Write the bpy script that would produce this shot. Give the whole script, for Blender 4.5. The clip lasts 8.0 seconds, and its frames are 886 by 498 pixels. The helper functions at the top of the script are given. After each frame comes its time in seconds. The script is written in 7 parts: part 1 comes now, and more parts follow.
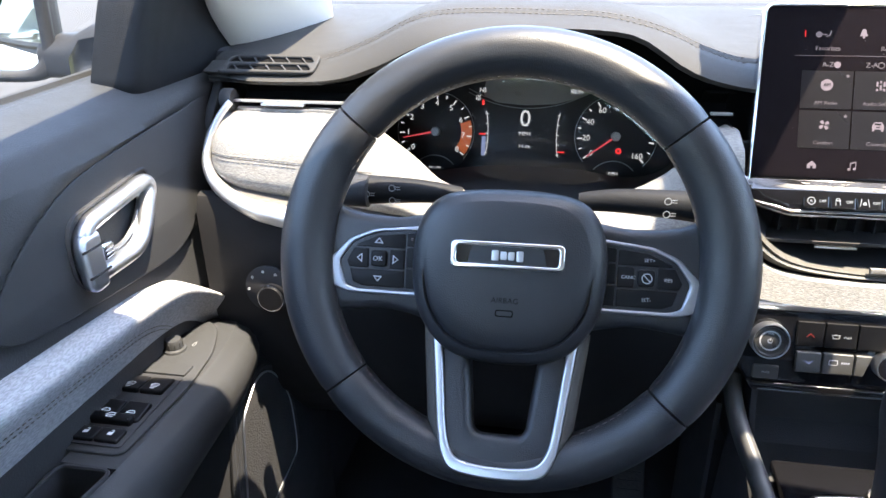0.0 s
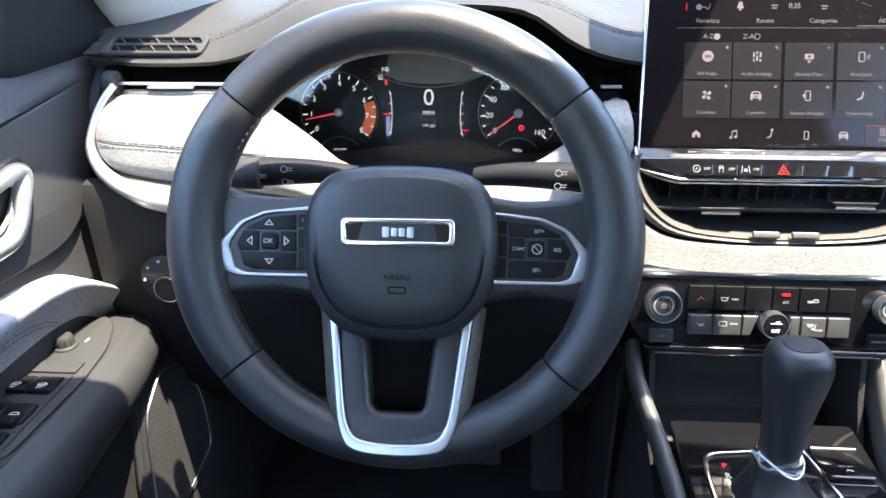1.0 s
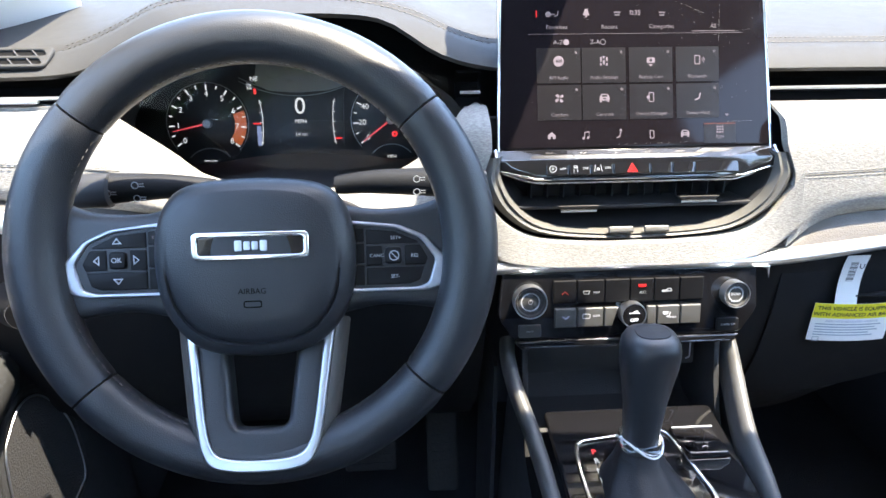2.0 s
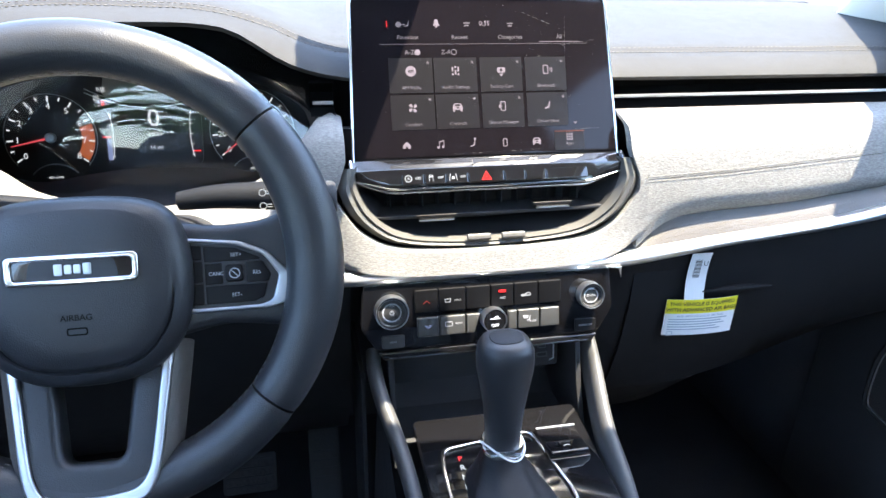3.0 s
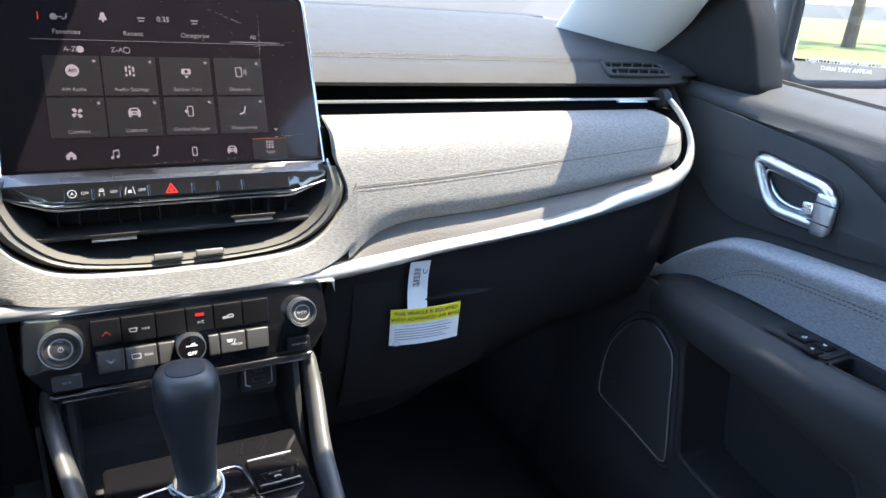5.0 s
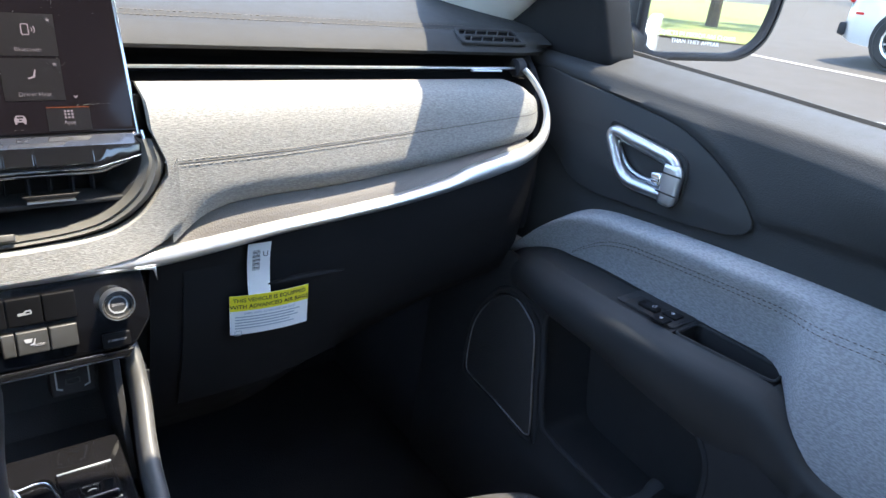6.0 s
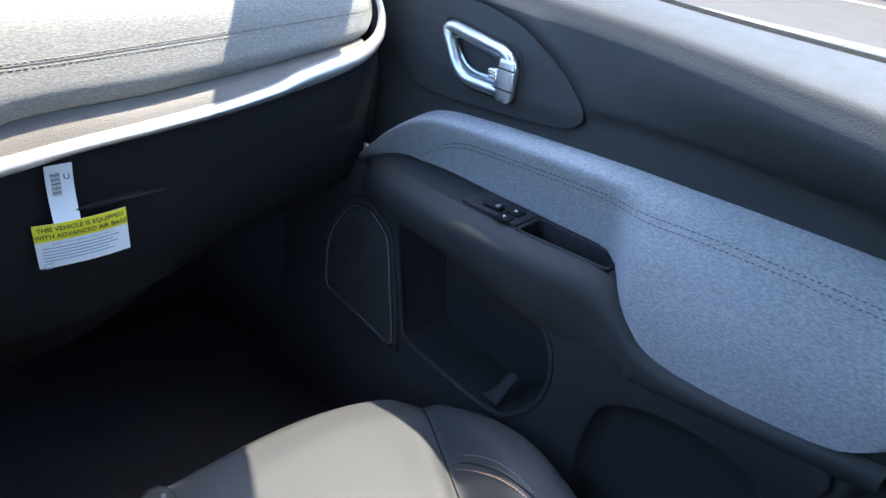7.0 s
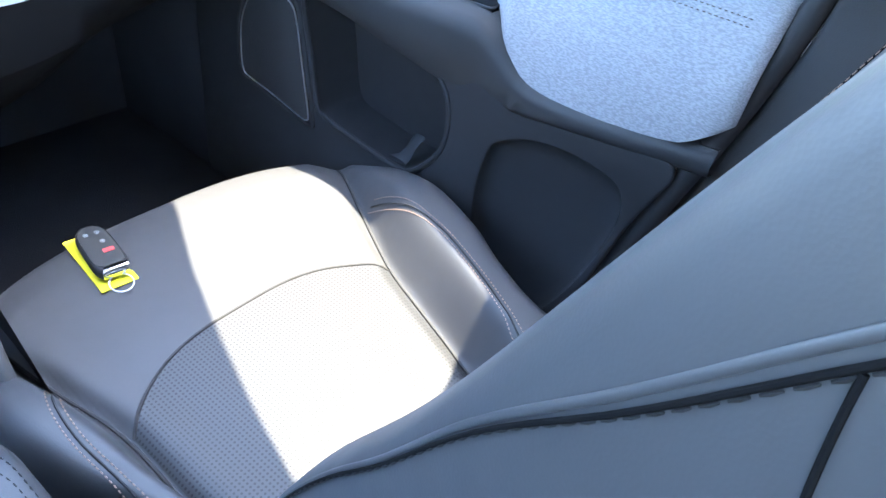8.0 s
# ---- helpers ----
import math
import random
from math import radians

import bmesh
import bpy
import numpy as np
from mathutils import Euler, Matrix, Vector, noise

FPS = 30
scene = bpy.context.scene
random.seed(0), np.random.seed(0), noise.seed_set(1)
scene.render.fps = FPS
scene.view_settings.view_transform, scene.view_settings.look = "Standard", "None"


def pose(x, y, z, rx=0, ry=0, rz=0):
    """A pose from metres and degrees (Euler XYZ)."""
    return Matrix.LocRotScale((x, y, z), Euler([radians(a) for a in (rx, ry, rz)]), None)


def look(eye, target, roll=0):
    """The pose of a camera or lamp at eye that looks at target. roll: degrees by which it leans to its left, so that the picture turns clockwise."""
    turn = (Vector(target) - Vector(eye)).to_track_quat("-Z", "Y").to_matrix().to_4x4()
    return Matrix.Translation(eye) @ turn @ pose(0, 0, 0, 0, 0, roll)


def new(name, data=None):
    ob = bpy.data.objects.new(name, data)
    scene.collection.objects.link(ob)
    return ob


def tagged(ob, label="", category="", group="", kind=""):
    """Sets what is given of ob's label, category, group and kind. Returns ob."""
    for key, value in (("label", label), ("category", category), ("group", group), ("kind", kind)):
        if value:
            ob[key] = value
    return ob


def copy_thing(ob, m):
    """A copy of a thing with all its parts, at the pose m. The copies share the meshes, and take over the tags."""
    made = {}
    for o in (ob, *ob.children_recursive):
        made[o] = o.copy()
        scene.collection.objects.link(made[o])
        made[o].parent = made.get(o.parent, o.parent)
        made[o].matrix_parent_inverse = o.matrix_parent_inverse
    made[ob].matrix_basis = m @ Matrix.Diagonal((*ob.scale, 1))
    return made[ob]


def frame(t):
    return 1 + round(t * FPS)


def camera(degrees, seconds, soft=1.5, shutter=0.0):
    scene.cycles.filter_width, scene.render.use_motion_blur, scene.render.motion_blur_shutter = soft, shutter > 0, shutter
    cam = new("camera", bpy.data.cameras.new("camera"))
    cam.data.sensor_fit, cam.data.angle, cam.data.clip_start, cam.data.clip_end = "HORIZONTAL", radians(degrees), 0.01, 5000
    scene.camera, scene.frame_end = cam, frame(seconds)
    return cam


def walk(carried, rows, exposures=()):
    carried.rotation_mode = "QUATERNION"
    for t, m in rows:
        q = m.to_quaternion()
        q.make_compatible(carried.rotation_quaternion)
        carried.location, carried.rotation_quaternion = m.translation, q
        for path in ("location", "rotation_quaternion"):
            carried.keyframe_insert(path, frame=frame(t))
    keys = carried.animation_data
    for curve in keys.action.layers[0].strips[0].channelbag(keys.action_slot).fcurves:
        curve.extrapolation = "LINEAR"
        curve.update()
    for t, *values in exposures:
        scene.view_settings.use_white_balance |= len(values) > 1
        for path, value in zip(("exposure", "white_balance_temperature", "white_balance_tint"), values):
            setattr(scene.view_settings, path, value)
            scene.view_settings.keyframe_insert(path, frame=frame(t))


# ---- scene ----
cam = camera(65.6, 8.0)
PATH = [
    (0, (-0.291, -0.094, 1.252), (-0.606, 1.717, 0.464), -0.4),
    (0.5, (-0.281, -0.09, 1.247), (-0.52, 1.718, 0.427), -0.2),
    (1, (-0.26, -0.09, 1.244), (-0.386, 1.728, 0.419), -0.4),
    (1.5, (-0.24, -0.093, 1.246), (-0.244, 1.73, 0.424), -0.4),
    (3, (-0.174, -0.093, 1.25), (0.22, 1.7, 0.454), 1.2),
    (3.5, (-0.149, -0.096, 1.249), (0.368, 1.671, 0.469), 1.9),
    (4, (-0.122, -0.097, 1.246), (0.52, 1.636, 0.483), 2.8),
    (4.5, (-0.094, -0.096, 1.248), (0.674, 1.59, 0.494), 3.8),
    (6, (-0.004, -0.079, 1.238), (1.148, 1.353, 0.449), 7.2),
    (6.5, (0.025, -0.082, 1.232), (1.291, 1.214, 0.386), 7.9),
    (7, (0.052, -0.104, 1.226), (1.382, 1.033, 0.257), 7.8),
    (7.5, (0.048, -0.157, 1.212), (1.363, 0.796, 0.045), 8),
    (8, (-0.005, -0.242, 1.158), (1.283, 0.627, -0.101), 8.9),
]
walk(cam, [(t, look(eye, target, roll)) for t, eye, target, roll in PATH], [(0, 3.87, 6550, 10), (0.5, 3.97, 6500, 10), (1.5, 4.0, 6400, 9), (3.0, 4.03, 6250, 8), (4.5, 3.69, 6250, 8), (6.0, 3.35, 6300, 8), (7.0, 3.58, 6050, 8), (7.5, 4.62, 5880, 7), (8.0, 5.08, 6100, 8)])

# ---- light ----
SUN_WAY = Vector((0.32, -0.10, 1.0)).normalized()      # from the place towards the sun
world = bpy.data.worlds.new("sky")
scene.world = world
world.use_nodes = True
wn = world.node_tree
sky = wn.nodes.new("ShaderNodeTexSky")
sky.sky_type, sky.sun_disc = "NISHITA", False
sky.sun_elevation = math.asin(SUN_WAY.z)
sky.sun_rotation = math.atan2(SUN_WAY.x, SUN_WAY.y)
wn.links.new(sky.outputs[0], wn.nodes["Background"].inputs[0])
wn.nodes["Background"].inputs[1].default_value = 0.15
sun = new("sun", bpy.data.lights.new("sun", "SUN"))
sun.data.energy, sun.data.angle, sun.data.color = 2.05, radians(0.53), (1.0, 0.87, 0.68)
sun.matrix_world = look(SUN_WAY * 30, (0, 0, 0))

# ---- materials ----
def mat(name, color, rough=0.5, metal=0.0, grain=0.0, grain_scale=900.0, vary=0.12, vary_scale=9.0, spec=0.5, coat=0.0,
        speck=None, speck_scale=500.0, wear=0.08, stretch=(1, 1, 1), emit=0.0):
    """A surface with fine relief (grain), two scales of colour change and uneven gloss."""
    m = bpy.data.materials.new(name)
    m.use_nodes = True
    t = m.node_tree
    n, l = t.nodes, t.links
    b = n["Principled BSDF"]
    b.inputs["Metallic"].default_value = metal
    b.inputs["Specular IOR Level"].default_value = spec
    b.inputs["Coat Weight"].default_value = coat
    b.inputs["Coat Roughness"].default_value = 0.04
    co = n.new("ShaderNodeTexCoord")
    mp = n.new("ShaderNodeMapping")
    mp.inputs["Scale"].default_value = stretch
    l.new(co.outputs["Object"], mp.inputs[0])

    def noise_tex(scale, detail=3.0):
        x = n.new("ShaderNodeTexNoise")
        x.inputs["Scale"].default_value, x.inputs["Detail"].default_value = scale, detail
        l.new(mp.outputs[0], x.inputs["Vector"])
        return x

    big = noise_tex(vary_scale)
    ramp = n.new("ShaderNodeMixRGB")
    ramp.inputs[1].default_value = (*[c * (1 - vary) for c in color], 1)
    ramp.inputs[2].default_value = (*[min(1, c * (1 + vary)) for c in color], 1)
    l.new(big.outputs["Fac"], ramp.inputs[0])
    out = ramp.outputs[0]
    if speck:
        fine = noise_tex(speck_scale, 2.0)
        sharp = n.new("ShaderNodeValToRGB")
        sharp.color_ramp.elements[0].position, sharp.color_ramp.elements[1].position = 0.38, 0.62
        l.new(fine.outputs["Fac"], sharp.inputs[0])
        mix = n.new("ShaderNodeMixRGB")
        mix.inputs[2].default_value = (*speck, 1)
        l.new(sharp.outputs[0], mix.inputs[0])
        l.new(out, mix.inputs[1])
        out = mix.outputs[0]
    l.new(out, b.inputs["Base Color"])
    mr = n.new("ShaderNodeMapRange")
    mr.inputs["To Min"].default_value, mr.inputs["To Max"].default_value = max(0.02, rough - wear), min(1, rough + wear)
    mid = noise_tex(vary_scale * 6, 4.0)
    l.new(mid.outputs["Fac"], mr.inputs["Value"])
    l.new(mr.outputs[0], b.inputs["Roughness"])
    if grain:
        g = n.new("ShaderNodeTexVoronoi")
        g.inputs["Scale"].default_value = grain_scale
        l.new(mp.outputs[0], g.inputs["Vector"])
        bump = n.new("ShaderNodeBump")
        bump.inputs["Strength"].default_value, bump.inputs["Distance"].default_value = grain, 0.0006
        l.new(g.outputs["Distance"], bump.inputs["Height"])
        l.new(bump.outputs[0], b.inputs["Normal"])
    if emit:
        b.inputs["Emission Color"].default_value = (*color, 1)
        b.inputs["Emission Strength"].default_value = emit
    return m


def glow(name, color, strength):
    """A lit mark on a display."""
    m = bpy.data.materials.new(name)
    m.use_nodes = True
    b = m.node_tree.nodes["Principled BSDF"]
    b.inputs["Base Color"].default_value = (*[c * 0.08 for c in color], 1)
    b.inputs["Roughness"].default_value = 0.3
    b.inputs["Emission Color"].default_value = (*color, 1)
    b.inputs["Emission Strength"].default_value = strength
    return m


LEATHER = mat("black leather", (0.021, 0.022, 0.025), 0.40, grain=0.22, grain_scale=1100, vary=0.15)
SEATHIDE = mat("black seat leather", (0.045, 0.046, 0.05), 0.5, grain=0.055, grain_scale=800, vary=0.12)
SOFT = mat("soft black trim", (0.052, 0.0525, 0.055), 0.66, grain=0.5, grain_scale=800, vary=0.12, spec=0.12)
DOORTOP = mat("grained black door trim", (0.034, 0.035, 0.037), 0.60, grain=0.30, grain_scale=640, vary=0.12, spec=0.25)
SMOOTHTRIM = mat("smooth black trim", (0.034, 0.035, 0.037), 0.52, grain=0.15, grain_scale=900, vary=0.12, spec=0.25)
PAD = mat("grained dash pad", (0.038, 0.0375, 0.037), 0.7, grain=0.35, grain_scale=1000, vary=0.08, spec=0.15)
PLASTIC = mat("hard black plastic", (0.027, 0.0275, 0.030), 0.6, grain=0.3, grain_scale=1200, vary=0.15, spec=0.22)
BOOTHIDE = mat("thin black boot leather", (0.012, 0.012, 0.014), 0.55, grain=0.3, grain_scale=900, vary=0.15, spec=0.3)
RAILTRIM = mat("satin grey-black rail", (0.070, 0.070, 0.070), 0.42, grain=0.15, grain_scale=1100, vary=0.12, spec=0.35)
KNEE = mat("black knee panel", (0.019, 0.0185, 0.019), 0.6, grain=0.3, grain_scale=1200, vary=0.15, spec=0.18)
LOWFACE = mat("dark hard plastic", (0.011, 0.0115, 0.013), 0.6, grain=0.3, grain_scale=1200, vary=0.15, spec=0.14)
KEYBLACK = mat("flush black key", (0.006, 0.006, 0.0068), 0.5, vary=0.1, spec=0.08)
LIPGREY = mat("grey vent lip", (0.085, 0.082, 0.075), 0.5, grain=0.15, grain_scale=1000, vary=0.1, spec=0.3)
BLACK = mat("dead black opening", (0.004, 0.004, 0.0045), 0.8, vary=0.2, spec=0.1)
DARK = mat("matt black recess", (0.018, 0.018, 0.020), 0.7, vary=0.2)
BUTTON = mat("black button", (0.008, 0.008, 0.009), 0.40, vary=0.1, spec=0.16)
GLOSS = mat("gloss black panel", (0.006, 0.006, 0.007), 0.08, vary=0.2, coat=0.6, wear=0.05)
GLASSY = mat("black display glass", (0.006, 0.0048, 0.006), 0.10, vary=0.25, vary_scale=14, wear=0.06, spec=0.16)
CLOTH = mat("heather grey cloth", (0.175, 0.171, 0.162), 0.95, grain=0.4, grain_scale=1500, vary=0.06, spec=0.15, speck=(0.25, 0.245, 0.232), speck_scale=1100, stretch=(0.25, 1, 1))
CLOTHD = mat("heather grey door cloth", (0.26, 0.265, 0.28), 0.95, grain=0.35, grain_scale=1300, vary=0.06, spec=0.15, speck=(0.37, 0.375, 0.395), speck_scale=800, stretch=(1, 0.3, 1))
SILVER = mat("satin silver paint", (0.62, 0.62, 0.62), 0.34, metal=0.85, vary=0.05, wear=0.05)
CHROME = mat("polished chrome", (0.82, 0.83, 0.85), 0.12, metal=1.0, vary=0.04, wear=0.05)
SATIN = mat("satin chrome", (0.58, 0.60, 0.63), 0.36, metal=1.0, vary=0.04, wear=0.05)
BEZEL = mat("dark satin chrome", (0.40, 0.42, 0.46), 0.42, metal=1.0, vary=0.05, wear=0.05)
BROWN = mat("brown grained trim", (0.083, 0.075, 0.068), 0.5, grain=0.4, grain_scale=600, vary=0.15)
LIGHTTRIM = mat("pale grey pillar trim", (0.66, 0.65, 0.62), 0.75, grain=0.3, grain_scale=900, vary=0.04)
CHEEK = mat("brownish grey spoke cheek", (0.075, 0.069, 0.062), 0.5, grain=0.2, grain_scale=900, vary=0.12)
THREAD = mat("grey thread", (0.085, 0.078, 0.068), 0.8, vary=0.1)
CLOTHTHREAD = mat("pale tan thread", (0.20, 0.185, 0.155), 0.8, vary=0.12)
SEAMDARK = mat("shaded seam", (0.10, 0.092, 0.082), 0.9, vary=0.12)
THREADB = mat("black thread", (0.012, 0.012, 0.013), 0.7, vary=0.1)
HEM = mat("dull brown thread", (0.085, 0.07, 0.06), 0.8, vary=0.15)
TAN = mat("tan thread", (0.30, 0.20, 0.15), 0.8, vary=0.1)
MARK = mat("white print", (0.78, 0.78, 0.80), 0.5, vary=0.03)
PRINT = mat("pale print", (0.42, 0.43, 0.45), 0.5, vary=0.03)
GREYMARK = mat("grey print", (0.26, 0.27, 0.28), 0.5, vary=0.03)
REDMARK = mat("red print", (0.13, 0.015, 0.012), 0.4, vary=0.05)
KNOBGREY = mat("dark grey knob", (0.050, 0.050, 0.050), 0.30, vary=0.1)
BUTTONG = mat("grey satin button", (0.042, 0.042, 0.041), 0.35, vary=0.08)
CARPET = mat("black carpet", (0.046, 0.047, 0.053), 0.95, grain=1.0, grain_scale=500, vary=0.25, spec=0.1)
PAPER = mat("white label stock", (0.78, 0.79, 0.80), 0.55, vary=0.03)
YELLOW = mat("yellow label print", (0.80, 0.72, 0.03), 0.5, vary=0.04)
INK = mat("black ink", (0.02, 0.02, 0.03), 0.6, vary=0.05)
BLUEINK = mat("pale grey ink", (0.35, 0.40, 0.46), 0.6, vary=0.05)
MESH = mat("speaker mesh", (0.030, 0.030, 0.032), 0.6, grain=1.0, grain_scale=450, vary=0.1)
WHITEPAINT = mat("white car paint", (0.78, 0.78, 0.77), 0.25, vary=0.02, coat=0.7)
SILVERPAINT = mat("silver car paint", (0.46, 0.48, 0.50), 0.3, metal=0.5, vary=0.03, coat=0.7)
DARKPAINT = mat("dark grey car paint", (0.05, 0.052, 0.058), 0.3, metal=0.3, vary=0.05, coat=0.7)
RUBBER = mat("tyre rubber", (0.02, 0.02, 0.02), 0.8, grain=0.5, grain_scale=200, vary=0.2)
ALLOY = mat("alloy wheel", (0.62, 0.63, 0.65), 0.3, metal=0.9, vary=0.05)
CARGLASS = mat("tinted car glass", (0.02, 0.024, 0.026), 0.06, vary=0.1)
CONCRETE = mat("pale sunlit paving", (0.040, 0.034, 0.029), 0.9, grain=0.6, grain_scale=60, vary=0.10, vary_scale=0.5, speck=(0.034, 0.030, 0.026), speck_scale=35)
PAINTLINE = mat("white road paint", (0.20, 0.19, 0.18), 0.8, vary=0.1, vary_scale=4)
GRASS = mat("dry grass", (0.13, 0.15, 0.035), 0.95, grain=0.6, grain_scale=30, vary=0.35, vary_scale=1.2)
LEAF = mat("tree leaves", (0.045, 0.10, 0.025), 0.7, vary=0.5, vary_scale=1.5)
BARK = mat("bark", (0.10, 0.075, 0.055), 0.9, grain=0.8, grain_scale=30, vary=0.3)
KEYYELLOW = mat("yellow key tag", (0.75, 0.66, 0.02), 0.5, vary=0.05)
PANIC = mat("red key print", (0.5, 0.06, 0.06), 0.5, vary=0.05)
TAILRED = mat("red tail lamp", (0.45, 0.02, 0.02), 0.2, vary=0.05)
LIT = glow("lit white legend", (0.85, 0.86, 0.88), 0.06)
LITPINK = glow("lit display icon", (0.72, 0.58, 0.65), 0.034)
LITDIM = glow("lit display text", (0.60, 0.51, 0.56), 0.022)
LITRED = glow("lit red lamp", (0.95, 0.03, 0.03), 0.10)
LITORANGE = glow("lit orange arc", (0.42, 0.10, 0.03), 0.06)
LITNEEDLE = glow("lit needle", (0.75, 0.08, 0.10), 0.06)
LITBLUE = glow("lit blue bar", (0.30, 0.36, 0.62), 0.05)
TILE = glow("display tile", (0.05, 0.040, 0.048), 0.006)
DIALFACE = mat("satin black dial", (0.020, 0.020, 0.022), 0.36, vary=0.15, spec=0.3)
# pale grey that holds the headliner's reflection on the upper display
DISPLAYSHEEN = mat("display with painted sheen", (0.26, 0.26, 0.25), 0.3, grain=0.25, grain_scale=1500, vary=0.15)
MIRROR = bpy.data.materials.new("mirror silver")
MIRROR.use_nodes = True
mb = MIRROR.node_tree.nodes["Principled BSDF"]
mb.inputs["Base Color"].default_value, mb.inputs["Metallic"].default_value, mb.inputs["Roughness"].default_value = (0.86, 0.88, 0.88, 1), 1.0, 0.01


def clear(name, tint, shine):
    """Thin clear glass: tinted, and glossier towards grazing view."""
    m = bpy.data.materials.new(name)
    m.use_nodes = True
    n, l = m.node_tree.nodes, m.node_tree.links
    tr, gl, mx, lw, pw, ma = (n.new(k) for k in ("ShaderNodeBsdfTransparent", "ShaderNodeBsdfGlossy", "ShaderNodeMixShader", "ShaderNodeLayerWeight", "ShaderNodeMath", "ShaderNodeMath"))
    tr.inputs["Color"].default_value = (*tint, 1)
    gl.inputs["Roughness"].default_value = 0.0
    lw.inputs["Blend"].default_value = 0.5
    pw.operation, ma.operation = "POWER", "MULTIPLY_ADD"
    pw.inputs[1].default_value, ma.inputs[1].default_value, ma.inputs[2].default_value = 5.0, 0.7, shine
    l.new(lw.outputs["Facing"], pw.inputs[0])
    l.new(pw.outputs[0], ma.inputs[0])
    l.new(ma.outputs[0], mx.inputs[0])
    l.new(tr.outputs[0], mx.inputs[1])
    l.new(gl.outputs[0], mx.inputs[2])
    l.new(mx.outputs[0], n["Material Output"].inputs[0])
    return m


PANE = clear("clear glass", (0.97, 0.98, 0.97), 0.06)
TINTED = clear("lightly tinted glass", (0.88, 0.89, 0.87), 0.05)
LENS = clear("clear plastic lens", (0.98, 0.98, 0.98), 0.055)

# ---- building tools ----
def empty(name, place=(0, 0, 0), label="", category="", group="", kind=""):
    ob = new(name)
    ob.empty_display_size = 0.02
    ob.matrix_world = Matrix.Translation(place)
    return tagged(ob, label, category, group, kind)


def finish(bm, name, smooth=True, angle=40):
    me = bpy.data.meshes.new(name)
    bmesh.ops.recalc_face_normals(bm, faces=bm.faces)
    for f in bm.faces:
        f.smooth = smooth
    bm.to_mesh(me)
    bm.free()
    if smooth:
        me.set_sharp_from_angle(angle=radians(angle))
    return me


def part(name, bm, material, parent=None, label="", m=None, flip=False, angle=40):
    """Links a bmesh (or a mesh) as ONE mesh object under a thing or a part; m: its pose in the world; flip: mirrored across the car."""
    if isinstance(bm, bmesh.types.BMesh):
        if m is not None:
            bm.transform(m)
        if flip:
            bm.transform(Matrix.Translation((-0.008, 0, 0)) @ Matrix.Diagonal((-1, 1, 1, 1)))
        me = finish(bm, name, angle=angle)
    else:
        me = bm
    me.materials.clear()
    me.materials.append(material)
    ob = new(name, me)
    if parent is not None:
        ob.parent = parent
        ob.matrix_parent_inverse = world_of(parent).inverted()
    return tagged(ob, label)


def world_of(ob):
    m = ob.matrix_basis.copy()
    while ob.parent is not None:
        m = ob.parent.matrix_basis @ ob.matrix_parent_inverse @ m
        ob = ob.parent
    return m


def panel(x, y, z, lean=0.0, yaw=0.0, roll=0.0):
    """A pose for flat things that face the seats: x to the right, y up the panel, z out of it. lean: degrees by which its top leans forward."""
    return pose(x, y, z, 0, 0, yaw) @ pose(0, 0, 0, 90 - lean, 0, 0) @ pose(0, 0, 0, 0, 0, roll)


def smooth_ring(pts, n=8, closed=True):
    """Catmull-Rom through the points."""
    out, k = [], len(pts)
    for i in range(k if closed else k - 1):
        p = [Vector(pts[(i + d) % k] if closed else pts[max(0, min(k - 1, i + d))]) for d in (-1, 0, 1, 2)]
        for s in range(n):
            t = s / n
            out.append(0.5 * (2 * p[1] + (p[2] - p[0]) * t + (2 * p[0] - 5 * p[1] + 4 * p[2] - p[3]) * t * t + (3 * p[1] - p[0] - 3 * p[2] + p[3]) * t ** 3))
    if not closed:
        out.append(Vector(pts[-1]))
    return out


def round_poly(pts, r, n=5):
    """A closed 2D outline with its corners rounded by r."""
    out, k = [], len(pts)
    for i in range(k):
        a, b, c = (Vector(pts[(i + d) % k]).to_2d() for d in (-1, 0, 1))
        ra = min(r, (a - b).length * 0.48, (c - b).length * 0.48)
        p, q = b + (a - b).normalized() * ra, b + (c - b).normalized() * ra
        for s in range(n + 1):
            t = s / n
            out.append((1 - t) ** 2 * p + 2 * t * (1 - t) * b + t * t * q)
    return out


def rect(w, h, r=0.0, cx=0.0, cy=0.0):
    pts = [(cx - w / 2, cy - h / 2), (cx + w / 2, cy - h / 2), (cx + w / 2, cy + h / 2), (cx - w / 2, cy + h / 2)]
    return round_poly(pts, r) if r else [Vector(p) for p in pts]


def disc(r, n=32, cx=0.0, cy=0.0):
    return [Vector((cx + r * math.cos(2 * math.pi * i / n), cy + r * math.sin(2 * math.pi * i / n))) for i in range(n)]


